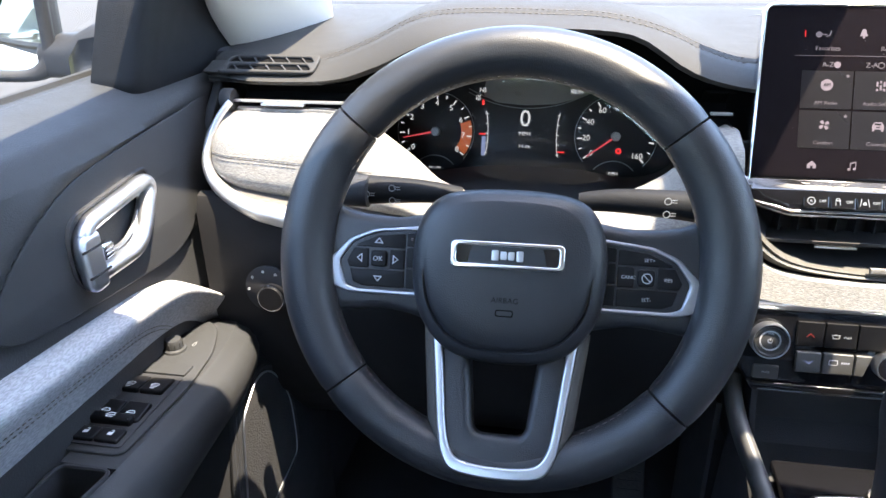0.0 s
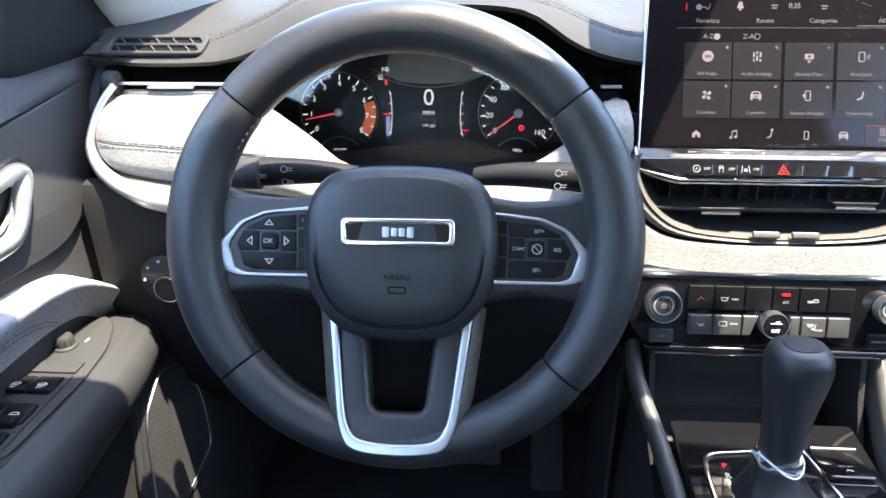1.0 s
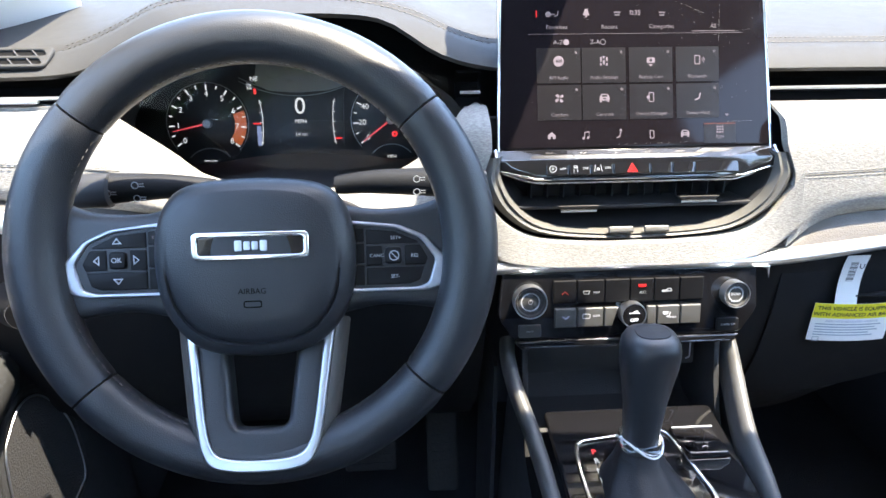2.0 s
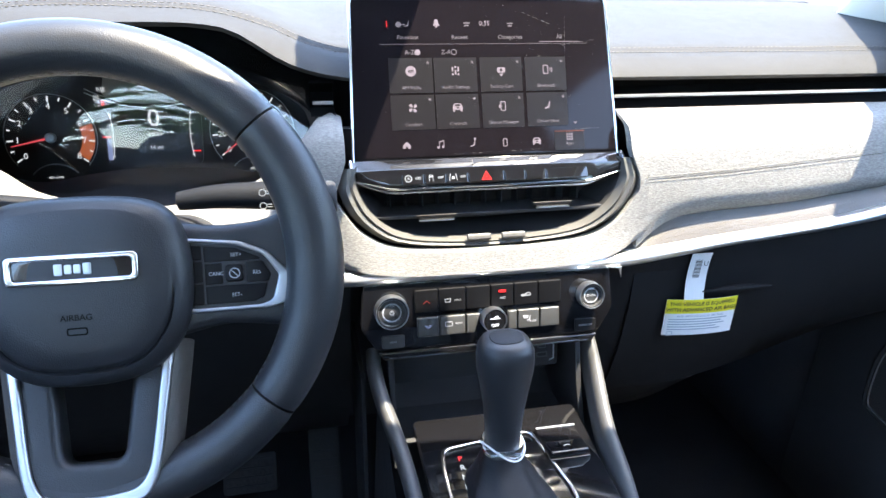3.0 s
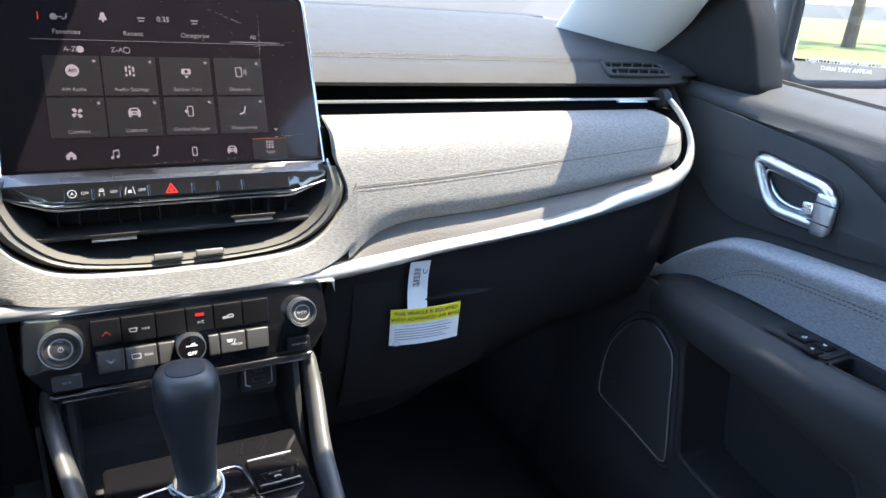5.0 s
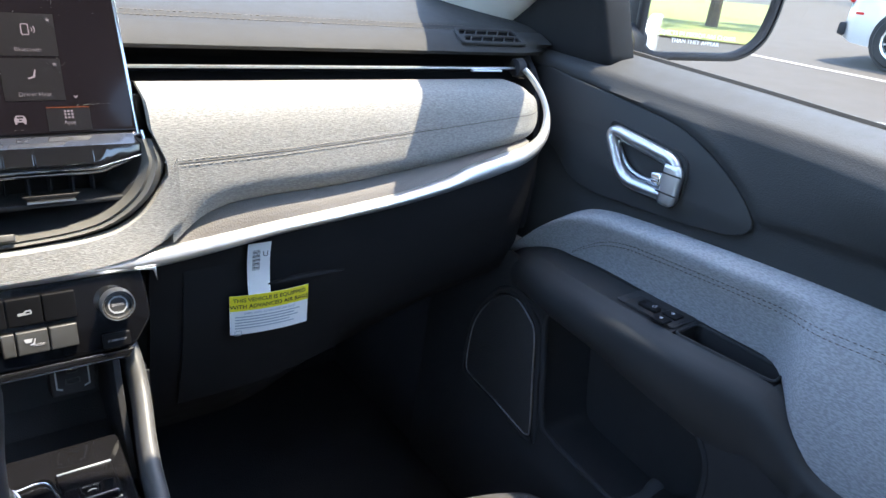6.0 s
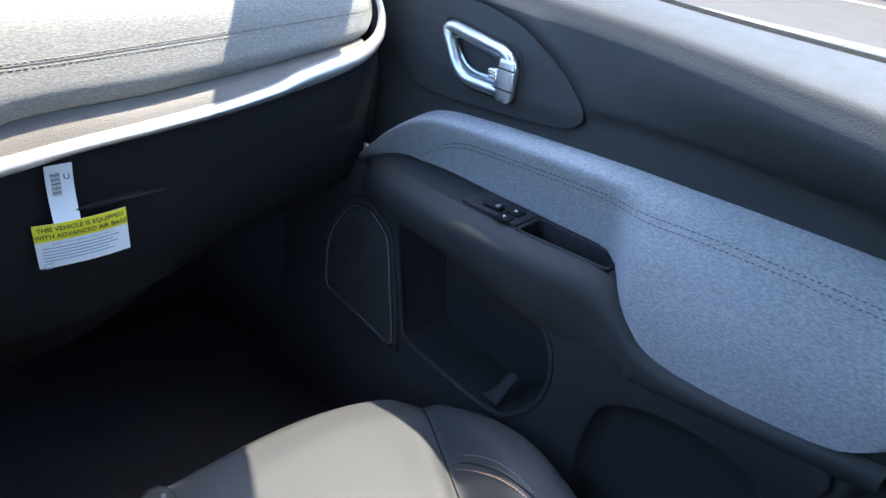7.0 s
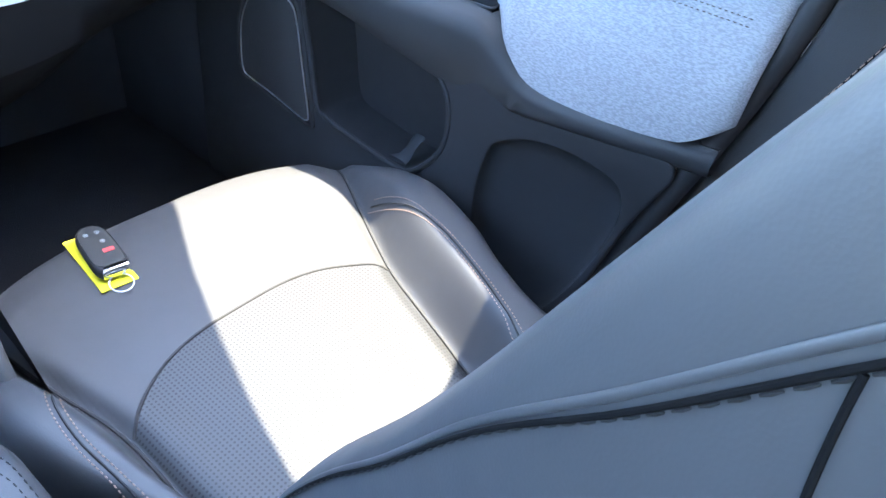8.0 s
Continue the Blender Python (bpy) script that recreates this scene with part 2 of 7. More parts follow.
def plate(outlines, thick, bevel=0.0, steps=2):
    """A flat plate in the xy plane from z = 0 to z = thick with rounded edges; further outlines are holes."""
    cu = bpy.data.curves.new("plate", "CURVE")
    cu.dimensions, cu.fill_mode = "2D", "BOTH"
    bevel = min(bevel, thick * 0.49)
    cu.extrude, cu.bevel_depth, cu.bevel_resolution, cu.offset = max(0.0, thick / 2 - bevel), bevel, steps, -bevel
    for pts in outlines:
        sp = cu.splines.new("POLY")
        sp.points.add(len(pts) - 1)
        for p, q in zip(sp.points, pts):
            p.co = (q[0], q[1], 0, 1)
        sp.use_cyclic_u = True
    ob = bpy.data.objects.new("plate", cu)
    me = bpy.data.meshes.new_from_object(ob)
    bm = bmesh.new()
    bm.from_mesh(me)
    bpy.data.objects.remove(ob)
    bpy.data.curves.remove(cu)
    bpy.data.meshes.remove(me)
    bmesh.ops.remove_doubles(bm, verts=bm.verts, dist=1e-6)
    bm.transform(Matrix.Translation((0, 0, thick / 2)))
    return bm


def words(text, size, thick=0.0002, align="CENTER", bold=0.0):
    """Lettering in the xy plane, centred, as a bmesh."""
    cu = bpy.data.curves.new("words", "FONT")
    cu.body, cu.size, cu.extrude, cu.align_x, cu.align_y, cu.resolution_u, cu.offset = text, size, thick, align, "CENTER", 3, bold
    ob = bpy.data.objects.new("words", cu)
    me = bpy.data.meshes.new_from_object(ob)
    bm = bmesh.new()
    bm.from_mesh(me)
    bpy.data.objects.remove(ob)
    bpy.data.curves.remove(cu)
    bpy.data.meshes.remove(me)
    return bm


def box(w, d, h, bevel=0.0, seg=2, at=(0, 0, 0)):
    bm = bmesh.new()
    bmesh.ops.create_cube(bm, size=1.0, matrix=Matrix.Translation(at) @ Matrix.Diagonal((w, d, h, 1)))
    if bevel:
        bmesh.ops.bevel(bm, geom=bm.edges[:], offset=bevel, segments=seg, affect="EDGES", profile=0.6)
    return bm


def loft(rings, closed=True, caps=True):
    """Skin over rings of equally many points."""
    bm = bmesh.new()
    vs = [[bm.verts.new(Vector(p).to_3d()) for p in r] for r in rings]
    n = len(rings[0])
    for a, b in zip(vs, vs[1:]):
        for i in range(n if closed else n - 1):
            j = (i + 1) % n
            bm.faces.new((a[i], a[j], b[j], b[i]))
    if caps and closed:
        if caps != "end":
            bm.faces.new(vs[0][::-1])
        bm.faces.new(vs[-1])
    return bm


def sheet(f, us, vs, thick=0.0, way=None):
    """A surface f(u, v); with thick, a closed slab behind it along way."""
    rows = [[Vector(f(u, v)) for v in vs] for u in us]
    bm = bmesh.new()
    front = [[bm.verts.new(p) for p in r] for r in rows]
    for a, b in zip(front, front[1:]):
        for i in range(len(vs) - 1):
            bm.faces.new((a[i], a[i + 1], b[i + 1], b[i]))
    if thick:
        d = Vector(way).normalized() * thick
        back = [[bm.verts.new(p + d) for p in r] for r in rows]
        for a, b in zip(back, back[1:]):
            for i in range(len(vs) - 1):
                bm.faces.new((a[i + 1], a[i], b[i], b[i + 1]))
        k, q = len(us) - 1, len(vs) - 1
        for i in range(q):
            bm.faces.new((front[0][i + 1], front[0][i], back[0][i], back[0][i + 1]))
            bm.faces.new((front[k][i], front[k][i + 1], back[k][i + 1], back[k][i]))
        for i in range(k):
            bm.faces.new((front[i][0], front[i + 1][0], back[i + 1][0], back[i][0]))
            bm.faces.new((front[i + 1][q], front[i][q], back[i][q], back[i + 1][q]))
    return bm


def steps(a, b, n):
    return [a + (b - a) * i / n for i in range(n + 1)]


def along(table, x):
    """A smooth value from a table of (x, value) rows."""
    xs = [r[0] for r in table]
    if x <= xs[0]:
        return table[0][1]
    if x >= xs[-1]:
        return table[-1][1]
    i = max(k for k in range(len(xs) - 1) if xs[k] <= x)
    t = (x - xs[i]) / (xs[i + 1] - xs[i])
    p = [table[max(0, min(len(table) - 1, i + d))][1] for d in (-1, 0, 1, 2)]
    s = [table[max(0, min(len(table) - 1, i + d))][0] for d in (-1, 0, 1, 2)]
    h = s[2] - s[1]
    m1 = (p[2] - p[0]) / max(1e-9, s[2] - s[0]) * h
    m2 = (p[3] - p[1]) / max(1e-9, s[3] - s[1]) * h
    return (2 * t ** 3 - 3 * t * t + 1) * p[1] + (t ** 3 - 2 * t * t + t) * m1 + (3 * t * t - 2 * t ** 3) * p[2] + (t ** 3 - t * t) * m2


def tube(path, r, n=8, closed=False, section=None):
    """A rod along a path; section: its outline (across, up) in place of a circle; r may be a function of 0..1."""
    pts = [Vector(p).to_3d() for p in path]
    k = len(pts)
    rings, up = [], None
    for i, p in enumerate(pts):
        a, b = (pts[i - 1], pts[(i + 1) % k]) if closed else (pts[max(0, i - 1)], pts[min(k - 1, i + 1)])
        t = (b - a).normalized()
        if up is None:
            up = Vector((0, 0, 1)) if abs(t.z) < 0.9 else Vector((0, 1, 0))
        up = (up - t * up.dot(t)).normalized()
        side = t.cross(up)
        rr = r(i / max(1, k - 1)) if callable(r) else r
        shape = section or [(math.cos(2 * math.pi * j / n), math.sin(2 * math.pi * j / n)) for j in range(n)]
        rings.append([p + side * (s[0] * rr) + up * (s[1] * rr) for s in shape])
    if closed:
        rings.append(rings[0])
        bm = loft(rings, caps=False)
        bmesh.ops.remove_doubles(bm, verts=bm.verts, dist=1e-7)
        return bm
    return loft(rings)


def join(*bms):
    """One bmesh out of several."""
    out = bmesh.new()
    for b in bms:
        me = bpy.data.meshes.new("tmp")
        b.to_mesh(me)
        b.free()
        out.from_mesh(me)
        bpy.data.meshes.remove(me)
    return out


def lathe(profile, n=32):
    """A turned shape about z from (radius, z) rows."""
    rings = [[(r * math.cos(2 * math.pi * i / n), r * math.sin(2 * math.pi * i / n), z) for i in range(n)] for r, z in profile]
    bm = loft(rings, caps=False)
    bmesh.ops.remove_doubles(bm, verts=bm.verts, dist=1e-6)
    return bm


def stitches(path, length=0.0035, gap=0.0022, r=0.00055, lift=(0, 0, 0)):
    """A row of thread stitches along a path, as one bmesh."""
    pts = [Vector(p) + Vector(lift) for p in path]
    acc = [0.0]
    for a, b in zip(pts, pts[1:]):
        acc.append(acc[-1] + (b - a).length)

    def at(s):
        i = max(k for k in range(len(acc) - 1) if acc[k] <= s + 1e-9)
        return pts[i].lerp(pts[i + 1], min(1, (s - acc[i]) / max(1e-9, acc[i + 1] - acc[i])))

    verts, faces, s = [], [], 0.0
    while s + length < acc[-1]:
        a, b = at(s), at(s + length)
        t = (b - a).normalized()
        u = t.cross(Vector((0.31, 0.2, 0.93))).normalized()
        w = t.cross(u)
        k = len(verts)
        for p, q in ((a, 0.55), ((a + b) / 2, 1.0), (b, 0.55)):
            verts += [p + u * r * q, p + w * r * q, p - u * r * q, p - w * r * q]
        for g in (0, 4):
            for i in range(4):
                faces.append((k + g + i, k + g + (i + 1) % 4, k + g + 4 + (i + 1) % 4, k + g + 4 + i))
        s += length + gap
    me = bpy.data.meshes.new("tmp")
    me.from_pydata([tuple(v) for v in verts], [], faces)
    bm = bmesh.new()
    bm.from_mesh(me)
    bpy.data.meshes.remove(me)
    return bm

def soft_step(a, b, x):
    t = max(0.0, min(1.0, (x - a) / (b - a)))
    return t * t * (3 - 2 * t)


# ---- ground and car shell ----
def rise(x):
    """The lot climbs gently to the right of the car."""
    return 0.05 * min(29.0, max(0.0, x - 1.0))


tagged(part("ground", sheet(lambda u, v: (u, v, rise(u)), [-400, -60, 0, 1.0, 4, 8, 12, 20, 30, 60, 400], steps(-400, 400, 8)), CONCRETE), "pale sunlit parking lot paving with fine cracks", "paving", kind="structure")

shell = empty("car_body", label="white car body shell with pale headliner round the cabin", category="car body")


def roof_z(x, y):
    return 1.58 - 0.10 * (x / 0.62) ** 2 - 0.02 * max(0, y) - 0.05 * max(0, (y - 0.1)) ** 2


RAIL = [(-2.0, 0.58), (-0.8, 0.58), (-0.45, 0.50), (-0.24, 0.447), (-0.08, 0.446), (0.095, 0.491), (0.30, 0.561)]


def roof_at(a, v, lift=0.0):
    """The roof's underside: a across from rail to rail, v from the rear to the curved header."""
    x = a * 0.55
    y = -2.0 + (0.357 - 0.060 * min(1.0, (abs(a) / 0.78) ** 3) + 2.0) * v
    x = a * min(0.58, along(RAIL, y))
    return (x, y, roof_z(x, y) + lift)


part("headliner", sheet(roof_at, steps(-1, 1, 16), steps(0, 1, 20), 0.03, (0, 0, 1)), LIGHTTRIM, shell, "pale grey headliner")
part("roof_skin", sheet(lambda a, v: roof_at(a, v, 0.034), steps(-1, 1, 16), steps(0, 1, 20), 0.01, (0, 0, 1)), WHITEPAINT, shell, "white painted roof")
for s in (1, -1):
    part("sill_side", box(0.05, 1.5, 0.75, 0.01, at=(s * 0.80, -1.0, 0.72)), WHITEPAINT, shell, "white painted body side")
    # out of view; the pillar's front edge is bent to shape the seat's shadow
    part("centre_pillar", loft([[(s * (0.705 - 0.225 * k) + a, along([(0.0, -0.16), (0.2, -0.12), (0.29, -0.06), (0.4, -0.07), (0.57, -0.105), (0.765, -0.135), (1.0, -0.175)], k) + b, 1.02 + 0.49 * k) for a, b in ((-0.03, -0.20), (0.03, -0.20), (0.03, 0.0), (0.0, 0.02), (-0.03, 0.0))] for k in steps(0, 1, 10)]), LIGHTTRIM, shell, "pale pillar between the side windows")
    part("sill_trim", box(0.07, 0.42, 0.36, 0.02, at=(s * 0.668, -0.02, 0.56)), PLASTIC, shell, "dark sill trim behind the door edge")
    base = [(0.165, 1.13), (0.145, 0.96), (0.125, 0.88), (0.100, 0.80), (0.065, 0.66), (0.035, 0.50), (0.03, 0.38), (0.60, 0.38), (0.60, 1.13)]
    part("pillar_base", plate([round_poly(base, 0.02)], 0.035, 0.008, 3), SOFT, shell, "dark lower pillar trim", m=Matrix(((0, 0, -1, s * 0.645 + 0.0175), (-1, 0, 0, 0), (0, 1, 0, 0), (0, 0, 0, 1))))
    part("roof_rail", tube([(s * x, y, z) for x, y, z in ((0.58, -2.0, 1.48), (0.58, -0.8, 1.485), (0.50, -0.45, 1.505), (0.447, -0.24, 1.522), (0.446, -0.08, 1.52), (0.467, 0.01, 1.508), (0.491, 0.095, 1.495), (0.525, 0.20, 1.472), (0.561, 0.30, 1.440), (0.595, 0.43, 1.365), (0.636, 0.59, 1.265), (0.675, 0.74, 1.17))], 0.028, 10), LIGHTTRIM, shell)
for s in (1, -1):
    part("kick_panel", box(0.05, 0.62, 0.82, 0.01, at=(s * 0.668, 0.93, 0.75)), CARPET, shell, "black footwell side")
    part("front_wing", box(0.03, 1.3, 0.62, 0.05, at=(s * 0.80, 1.35, 0.78)), WHITEPAINT, shell, "white painted wing")
part("rear_wall", box(1.5, 0.06, 1.15, 0.02, at=(0, -2.0, 0.90)), PLASTIC, shell, "dark rear end of the cabin")
part("floor_pan", box(1.5, 3.2, 0.05, 0.01, at=(0, -0.5, 0.36)), CARPET, shell, "black carpeted floor")
part("firewall", box(1.5, 0.05, 0.8, 0.01, at=(0, 1.08, 0.78)), CARPET, shell, "black carpeted bulkhead")
part("bonnet", sheet(lambda x, y: (x, y, 1.12 - 0.10 * (y - 1.15) - 0.05 * (x / 0.8) ** 2), steps(-0.82, 0.82, 8), steps(1.15, 1.95, 6), 0.02, (0, 0, -1)), WHITEPAINT, shell, "white painted bonnet")

# windscreen pane and its pillars
wind = part("windscreen", sheet(lambda u, v: ((0.66 - 0.10 * v) * u, 1.08 - 0.69 * v - 0.05 * u * u * (1 - v), 1.17 + 0.355 * v), steps(-1, 1, 10), steps(0, 1.08, 6)), PANE)
tagged(wind, "clear sloping windscreen glass", "windscreen")
wind.visible_shadow = False

for s in (1, -1):
    pil = empty("windscreen_pillar", (s * 0.66, 0.8, 1.15), "pale grey windscreen pillar trim beside the dashboard", "pillar trim", group="windscreen pillars")

    def pillar_ring(k, s=s):
        c = Vector((s * (0.665 - 0.15 * k + 0.10 * max(0.0, k - 0.55)), 0.80 - 0.455 * k, 1.125 + 0.365 * k))
        w = 1.0 - 0.30 * k
        return [c + Vector((s * (a if a < 0 else a * (1 - 0.8 * max(0.0, k))) * w, b * w, 0)) for a, b in ((0.032, -0.105), (0.005, -0.108), (-0.020, -0.075), (-0.045, -0.01), (-0.058, 0.055), (-0.052, 0.075), (-0.02, 0.06), (0.04, 0.0), (0.055, -0.06))]
    part("pillar_cover", loft([smooth_ring(pillar_ring(k), 4) for k in steps(-0.12, 1.02, 16)]), LIGHTTRIM, pil, angle=80)

rv = empty("rear_view_mirror", (0.0, 0.41, 1.43), "black rear-view mirror hanging below the windscreen's upper edge", "rear-view mirror")
RV = panel(0.0, 0.385, 1.405, -8, 8)
part("mirror_shell", plate([round_poly([(-0.112, -0.026), (0.112, -0.026), (0.120, 0.030), (-0.120, 0.030)], 0.022)], 0.030, 0.012, 4), PLASTIC, rv, "black plastic shell", m=RV @ Matrix.Translation((0, 0, -0.030)))
part("mirror_glass", plate([round_poly([(-0.106, -0.021), (0.106, -0.021), (0.113, 0.025), (-0.113, 0.025)], 0.018)], 0.001), MIRROR, rv, "mirror glass", m=RV)
part("mirror_stalk", tube([(-0.005, 0.412, 1.408), (-0.010, 0.430, 1.425), (-0.015, 0.450, 1.462)], 0.010, 10), PLASTIC, rv, "short black stalk")
# unseen; added and sized to shade the dash pad, cloth and screen's left side
cover = empty("sensor_cover", (-0.03, 0.52, 1.45), "unseen black sensor cover on the windscreen, added to shade the dash pad", "sensor cover")


def cover_at(y, x0, x1, deep):
    z = 1.17 + 0.355 * (1.08 - y) / 0.69 - 0.006
    return [(x0, y, z), (x1, y, z), (x1 - 0.006, y, z - deep), (x0 + 0.006, y, z - deep)]


part("shell", loft([cover_at(*r) for r in ((0.440, -0.052, 0.004, 0.024), (0.450, -0.056, 0.006, 0.028), (0.50, -0.066, 0.010, 0.030), (0.55, -0.084, 0.016, 0.026), (0.585, -0.088, 0.020, 0.012))]), PLASTIC, cover, angle=50)

# ---- dashboard ----
ARCH = [(-0.66, 1.152), (-0.539, 1.154), (-0.487, 1.171), (-0.434, 1.195), (-0.383, 1.201), (-0.30, 1.200), (-0.256, 1.198), (-0.224, 1.192), (-0.192, 1.182), (-0.163, 1.169), (-0.123, 1.158), (-0.05, 1.157), (0.66, 1.156)]
EDGE = [(-0.66, 1.135), (-0.52, 1.136), (-0.47, 1.150), (-0.42, 1.172), (-0.37, 1.184), (-0.30, 1.187), (-0.24, 1.184), (-0.215, 1.175), (-0.195, 1.161), (-0.175, 1.150), (-0.15, 1.142), (-0.12, 1.137), (-0.10, 1.135), (0.66, 1.133)]
CLOTH_LOW = [(-0.156, 0.982), (-0.039, 0.968), (0.066, 0.966), (0.118, 0.971), (0.140, 0.977), (0.160, 0.988), (0.180, 0.997), (0.206, 1.003), (0.24, 1.0065), (0.32, 1.010), (0.385, 1.016), (0.434, 1.021), (0.50, 1.029), (0.573, 1.038), (0.632, 1.052)]
TRIM_TOP = [(0.0, 0.975), (0.10, 0.974), (0.14, 0.975), (0.20, 0.981), (0.246, 0.986), (0.315, 0.992), (0.385, 0.9995), (0.445, 1.010), (0.462, 1.014), (0.482, 1.021), (0.525, 1.029), (0.575, 1.040)]
TRIM_LOW = [(0.0, 0.962), (0.10, 0.961), (0.14, 0.961), (0.20, 0.968), (0.248, 0.975), (0.315, 0.981), (0.386, 0.988), (0.463, 0.999), (0.529, 1.010), (0.587, 1.023)]
dash = empty("dashboard", (0, 0.7, 0.9), "black dashboard with grained pad, grey cloth panels and silver trim", "dashboard")


def skew(x):
    """The ends of the fascia stand a little off the middle."""
    t = max(0.0, min(1.0, (abs(x) - 0.42) / 0.18))
    return x - 0.017 * t * t * (3 - 2 * t)


def pad_profile(x):
    a, e = along(ARCH, x), along(EDGE, x)
    back = 1.185 + max(0, a - 1.16) * 0.25
    nose = 0.0 if abs(x) < 0.6 else (abs(x) - 0.6) * 0.4
    return [(1.16, 1.165), (1.0, 1.182), (0.86, back), (0.74, max(back, a + 0.004) * 0.5 + (a + 0.010) * 0.5), (0.66, a + 0.010), (0.62, a + 0.005), (0.603, a + 0.0005), (0.600, a - 0.0025), (0.597, a - 0.0005),
            (0.584, a - 0.005), (0.570, e + (a - e) * 0.52), (0.561 + nose, e + (a - e) * 0.26), (0.558 + nose, e + 0.003), (0.562 + nose, e - 0.001), (0.58, e - 0.003), (0.70, e - 0.006)]


part("top_pad", sheet(lambda x, i: (x, *pad_profile(x)[int(i)]), steps(-0.655, 0.655, 90), range(16)), PAD, dash, "grained dash top", angle=60)
for off in (0.0045, -0.0045):
    part("stitching", stitches([(x, 0.6 + off, along(ARCH, x) + (0.0022 if off > 0 else -0.001)) for x in steps(-0.53, -0.12, 110)], lift=(0, 0, 0.0006)), THREAD, dash, "grey double stitching")
    part("stitching", stitches([(x, 0.6 + off, along(ARCH, x) + (0.0022 if off > 0 else -0.001)) for x in steps(0.13, 0.535, 60)], lift=(0, 0, 0.0006)), THREAD, dash, "grey double stitching")


def face_y(z):
    """How far forward the cloth face stands at a height."""
    return along([(0.96, 0.487), (1.00, 0.492), (1.03, 0.496), (1.06, 0.502), (1.082, 0.509), (1.096, 0.519), (1.104, 0.533), (1.106, 0.545)], z)


def cloth_top(x):
    if x > 0:
        return 1.106 if x < 0.572 else 1.106 - 9 * (x - 0.572) ** 2
    return along([(-0.632, 1.09), (-0.615, 1.106), (-0.60, 1.110), (-0.55, 1.111), (-0.50, 1.110), (-0.465, 1.098), (-0.43, 1.07), (-0.403, 1.042), (-0.33, 1.02), (-0.25, 1.03), (-0.215, 1.045), (-0.19, 1.064), (-0.171, 1.086), (-0.161, 1.099), (-0.153, 1.105), (-0.142, 1.107), (-0.134, 1.105)], x)


def cloth_low(x):
    return along(CLOTH_LOW, x) if x > 0.0 else along(CLOTH_LOW, abs(x))


def cloth_at(x, v):
    a, b = cloth_low(x), cloth_top(x)
    if abs(x) > 0.60:
        k = (abs(x) - 0.60) / 0.032
        a = a + 0.015 * k
    z = a + (b - a) * v
    x += math.copysign(0.0125 if x > 0 else 0.010, x) * max(0.0, 1 - (abs(x) - 0.13) / 0.06) * max(0.0, min(1.0, (1.075 - z) / 0.025))
    y = face_y(z)
    if x < -0.13:
        y += 0.055 * max(0, (1.108 - b) / 0.09) * v ** 2
    if abs(x) > 0.58:
        y += 0.02 * ((abs(x) - 0.58) / 0.04) ** 2
    y += 0.014 * (max(0.0, 0.24 - v) / 0.24) ** 2 * max(0.0, min(1.0, (abs(x) - 0.15) / 0.06))
    if v > 0.96:
        y += 0.008
    return (skew(x), y, z)


part("cloth_panel", sheet(cloth_at, steps(0.144, 0.632, 60), steps(0, 1, 26), 0.012, (0, 1, 0)), CLOTH, dash, "heather grey cloth facing with a double seam", angle=60)
part("cloth_panel", sheet(cloth_at, steps(-0.632, -0.133, 60), steps(0, 1, 26), 0.012, (0, 1, 0)), CLOTH, dash, "heather grey cloth facing with a double seam", angle=60)
SEAM = [(0.146, 1.047), (0.25, 1.051), (0.39, 1.060), (0.56, 1.071), (0.615, 1.074)]
for dz in (0.0024, -0.0024):
    part("stitching", stitches([(skew(x), face_y(along(SEAM, x) + dz) + (0.02 * (max(0, x - 0.58) / 0.04) ** 2) - 0.0004, along(SEAM, x) + dz) for x in steps(0.160, 0.612, 60)], r=0.0004), CLOTHTHREAD, dash, "pale double stitching")
    part("stitching", stitches([(skew(-x), face_y(along(SEAM, x) + dz) + (0.02 * (max(0, x - 0.58) / 0.04) ** 2) - 0.0004, along(SEAM, x) + dz) for x in steps(0.46, 0.612, 30)], r=0.0004), CLOTHTHREAD, dash, "pale double stitching")
part("seam_line", tube([(skew(x), face_y(along(SEAM, x)) + 0.02 * (max(0, x - 0.58) / 0.04) ** 2 + 0.0002, along(SEAM, x)) for x in steps(0.160, 0.612, 50)], 0.0006, 5), SEAMDARK, dash, "dark seam in the cloth")
part("seam_line", tube([(skew(-x), face_y(along(SEAM, x)) + 0.02 * (max(0, x - 0.58) / 0.04) ** 2 + 0.0002, along(SEAM, x)) for x in steps(0.46, 0.612, 20)], 0.0006, 5), SEAMDARK, dash, "dark seam in the cloth")
# the cloth apron below the centre vent
part("cloth_apron", sheet(lambda x, v: (x, face_y(cloth_low(abs(x)) + 0.06 * v * min(1.0, abs(x) / 0.15) ** 3) - 0.001 - 0.007 * (1 - v) * soft_step(0.16, 0.11, abs(x)) + (0.006 if v < 0.05 else 0), cloth_low(abs(x)) + (along([(0, 0.988), (0.04, 0.988), (0.10, 0.994), (0.128, 1.010), (0.143, 1.03), (0.156, 1.052)], abs(x - 0.006)) - cloth_low(abs(x))) * v), steps(-0.152, 0.162, 44), steps(0, 1, 10), 0.012, (0, 1, 0)), CLOTH, dash, "heather grey cloth below the centre vent", angle=60)


def strip_brown(x, v):
    a, b = along(TRIM_TOP, abs(x)) - 0.004, cloth_low(abs(x)) + 0.004
    return (skew(x), 0.4900 + 0.020 * v - 0.002 * math.sin(math.pi * v), a + (max(b, a + 0.001) - a) * v)


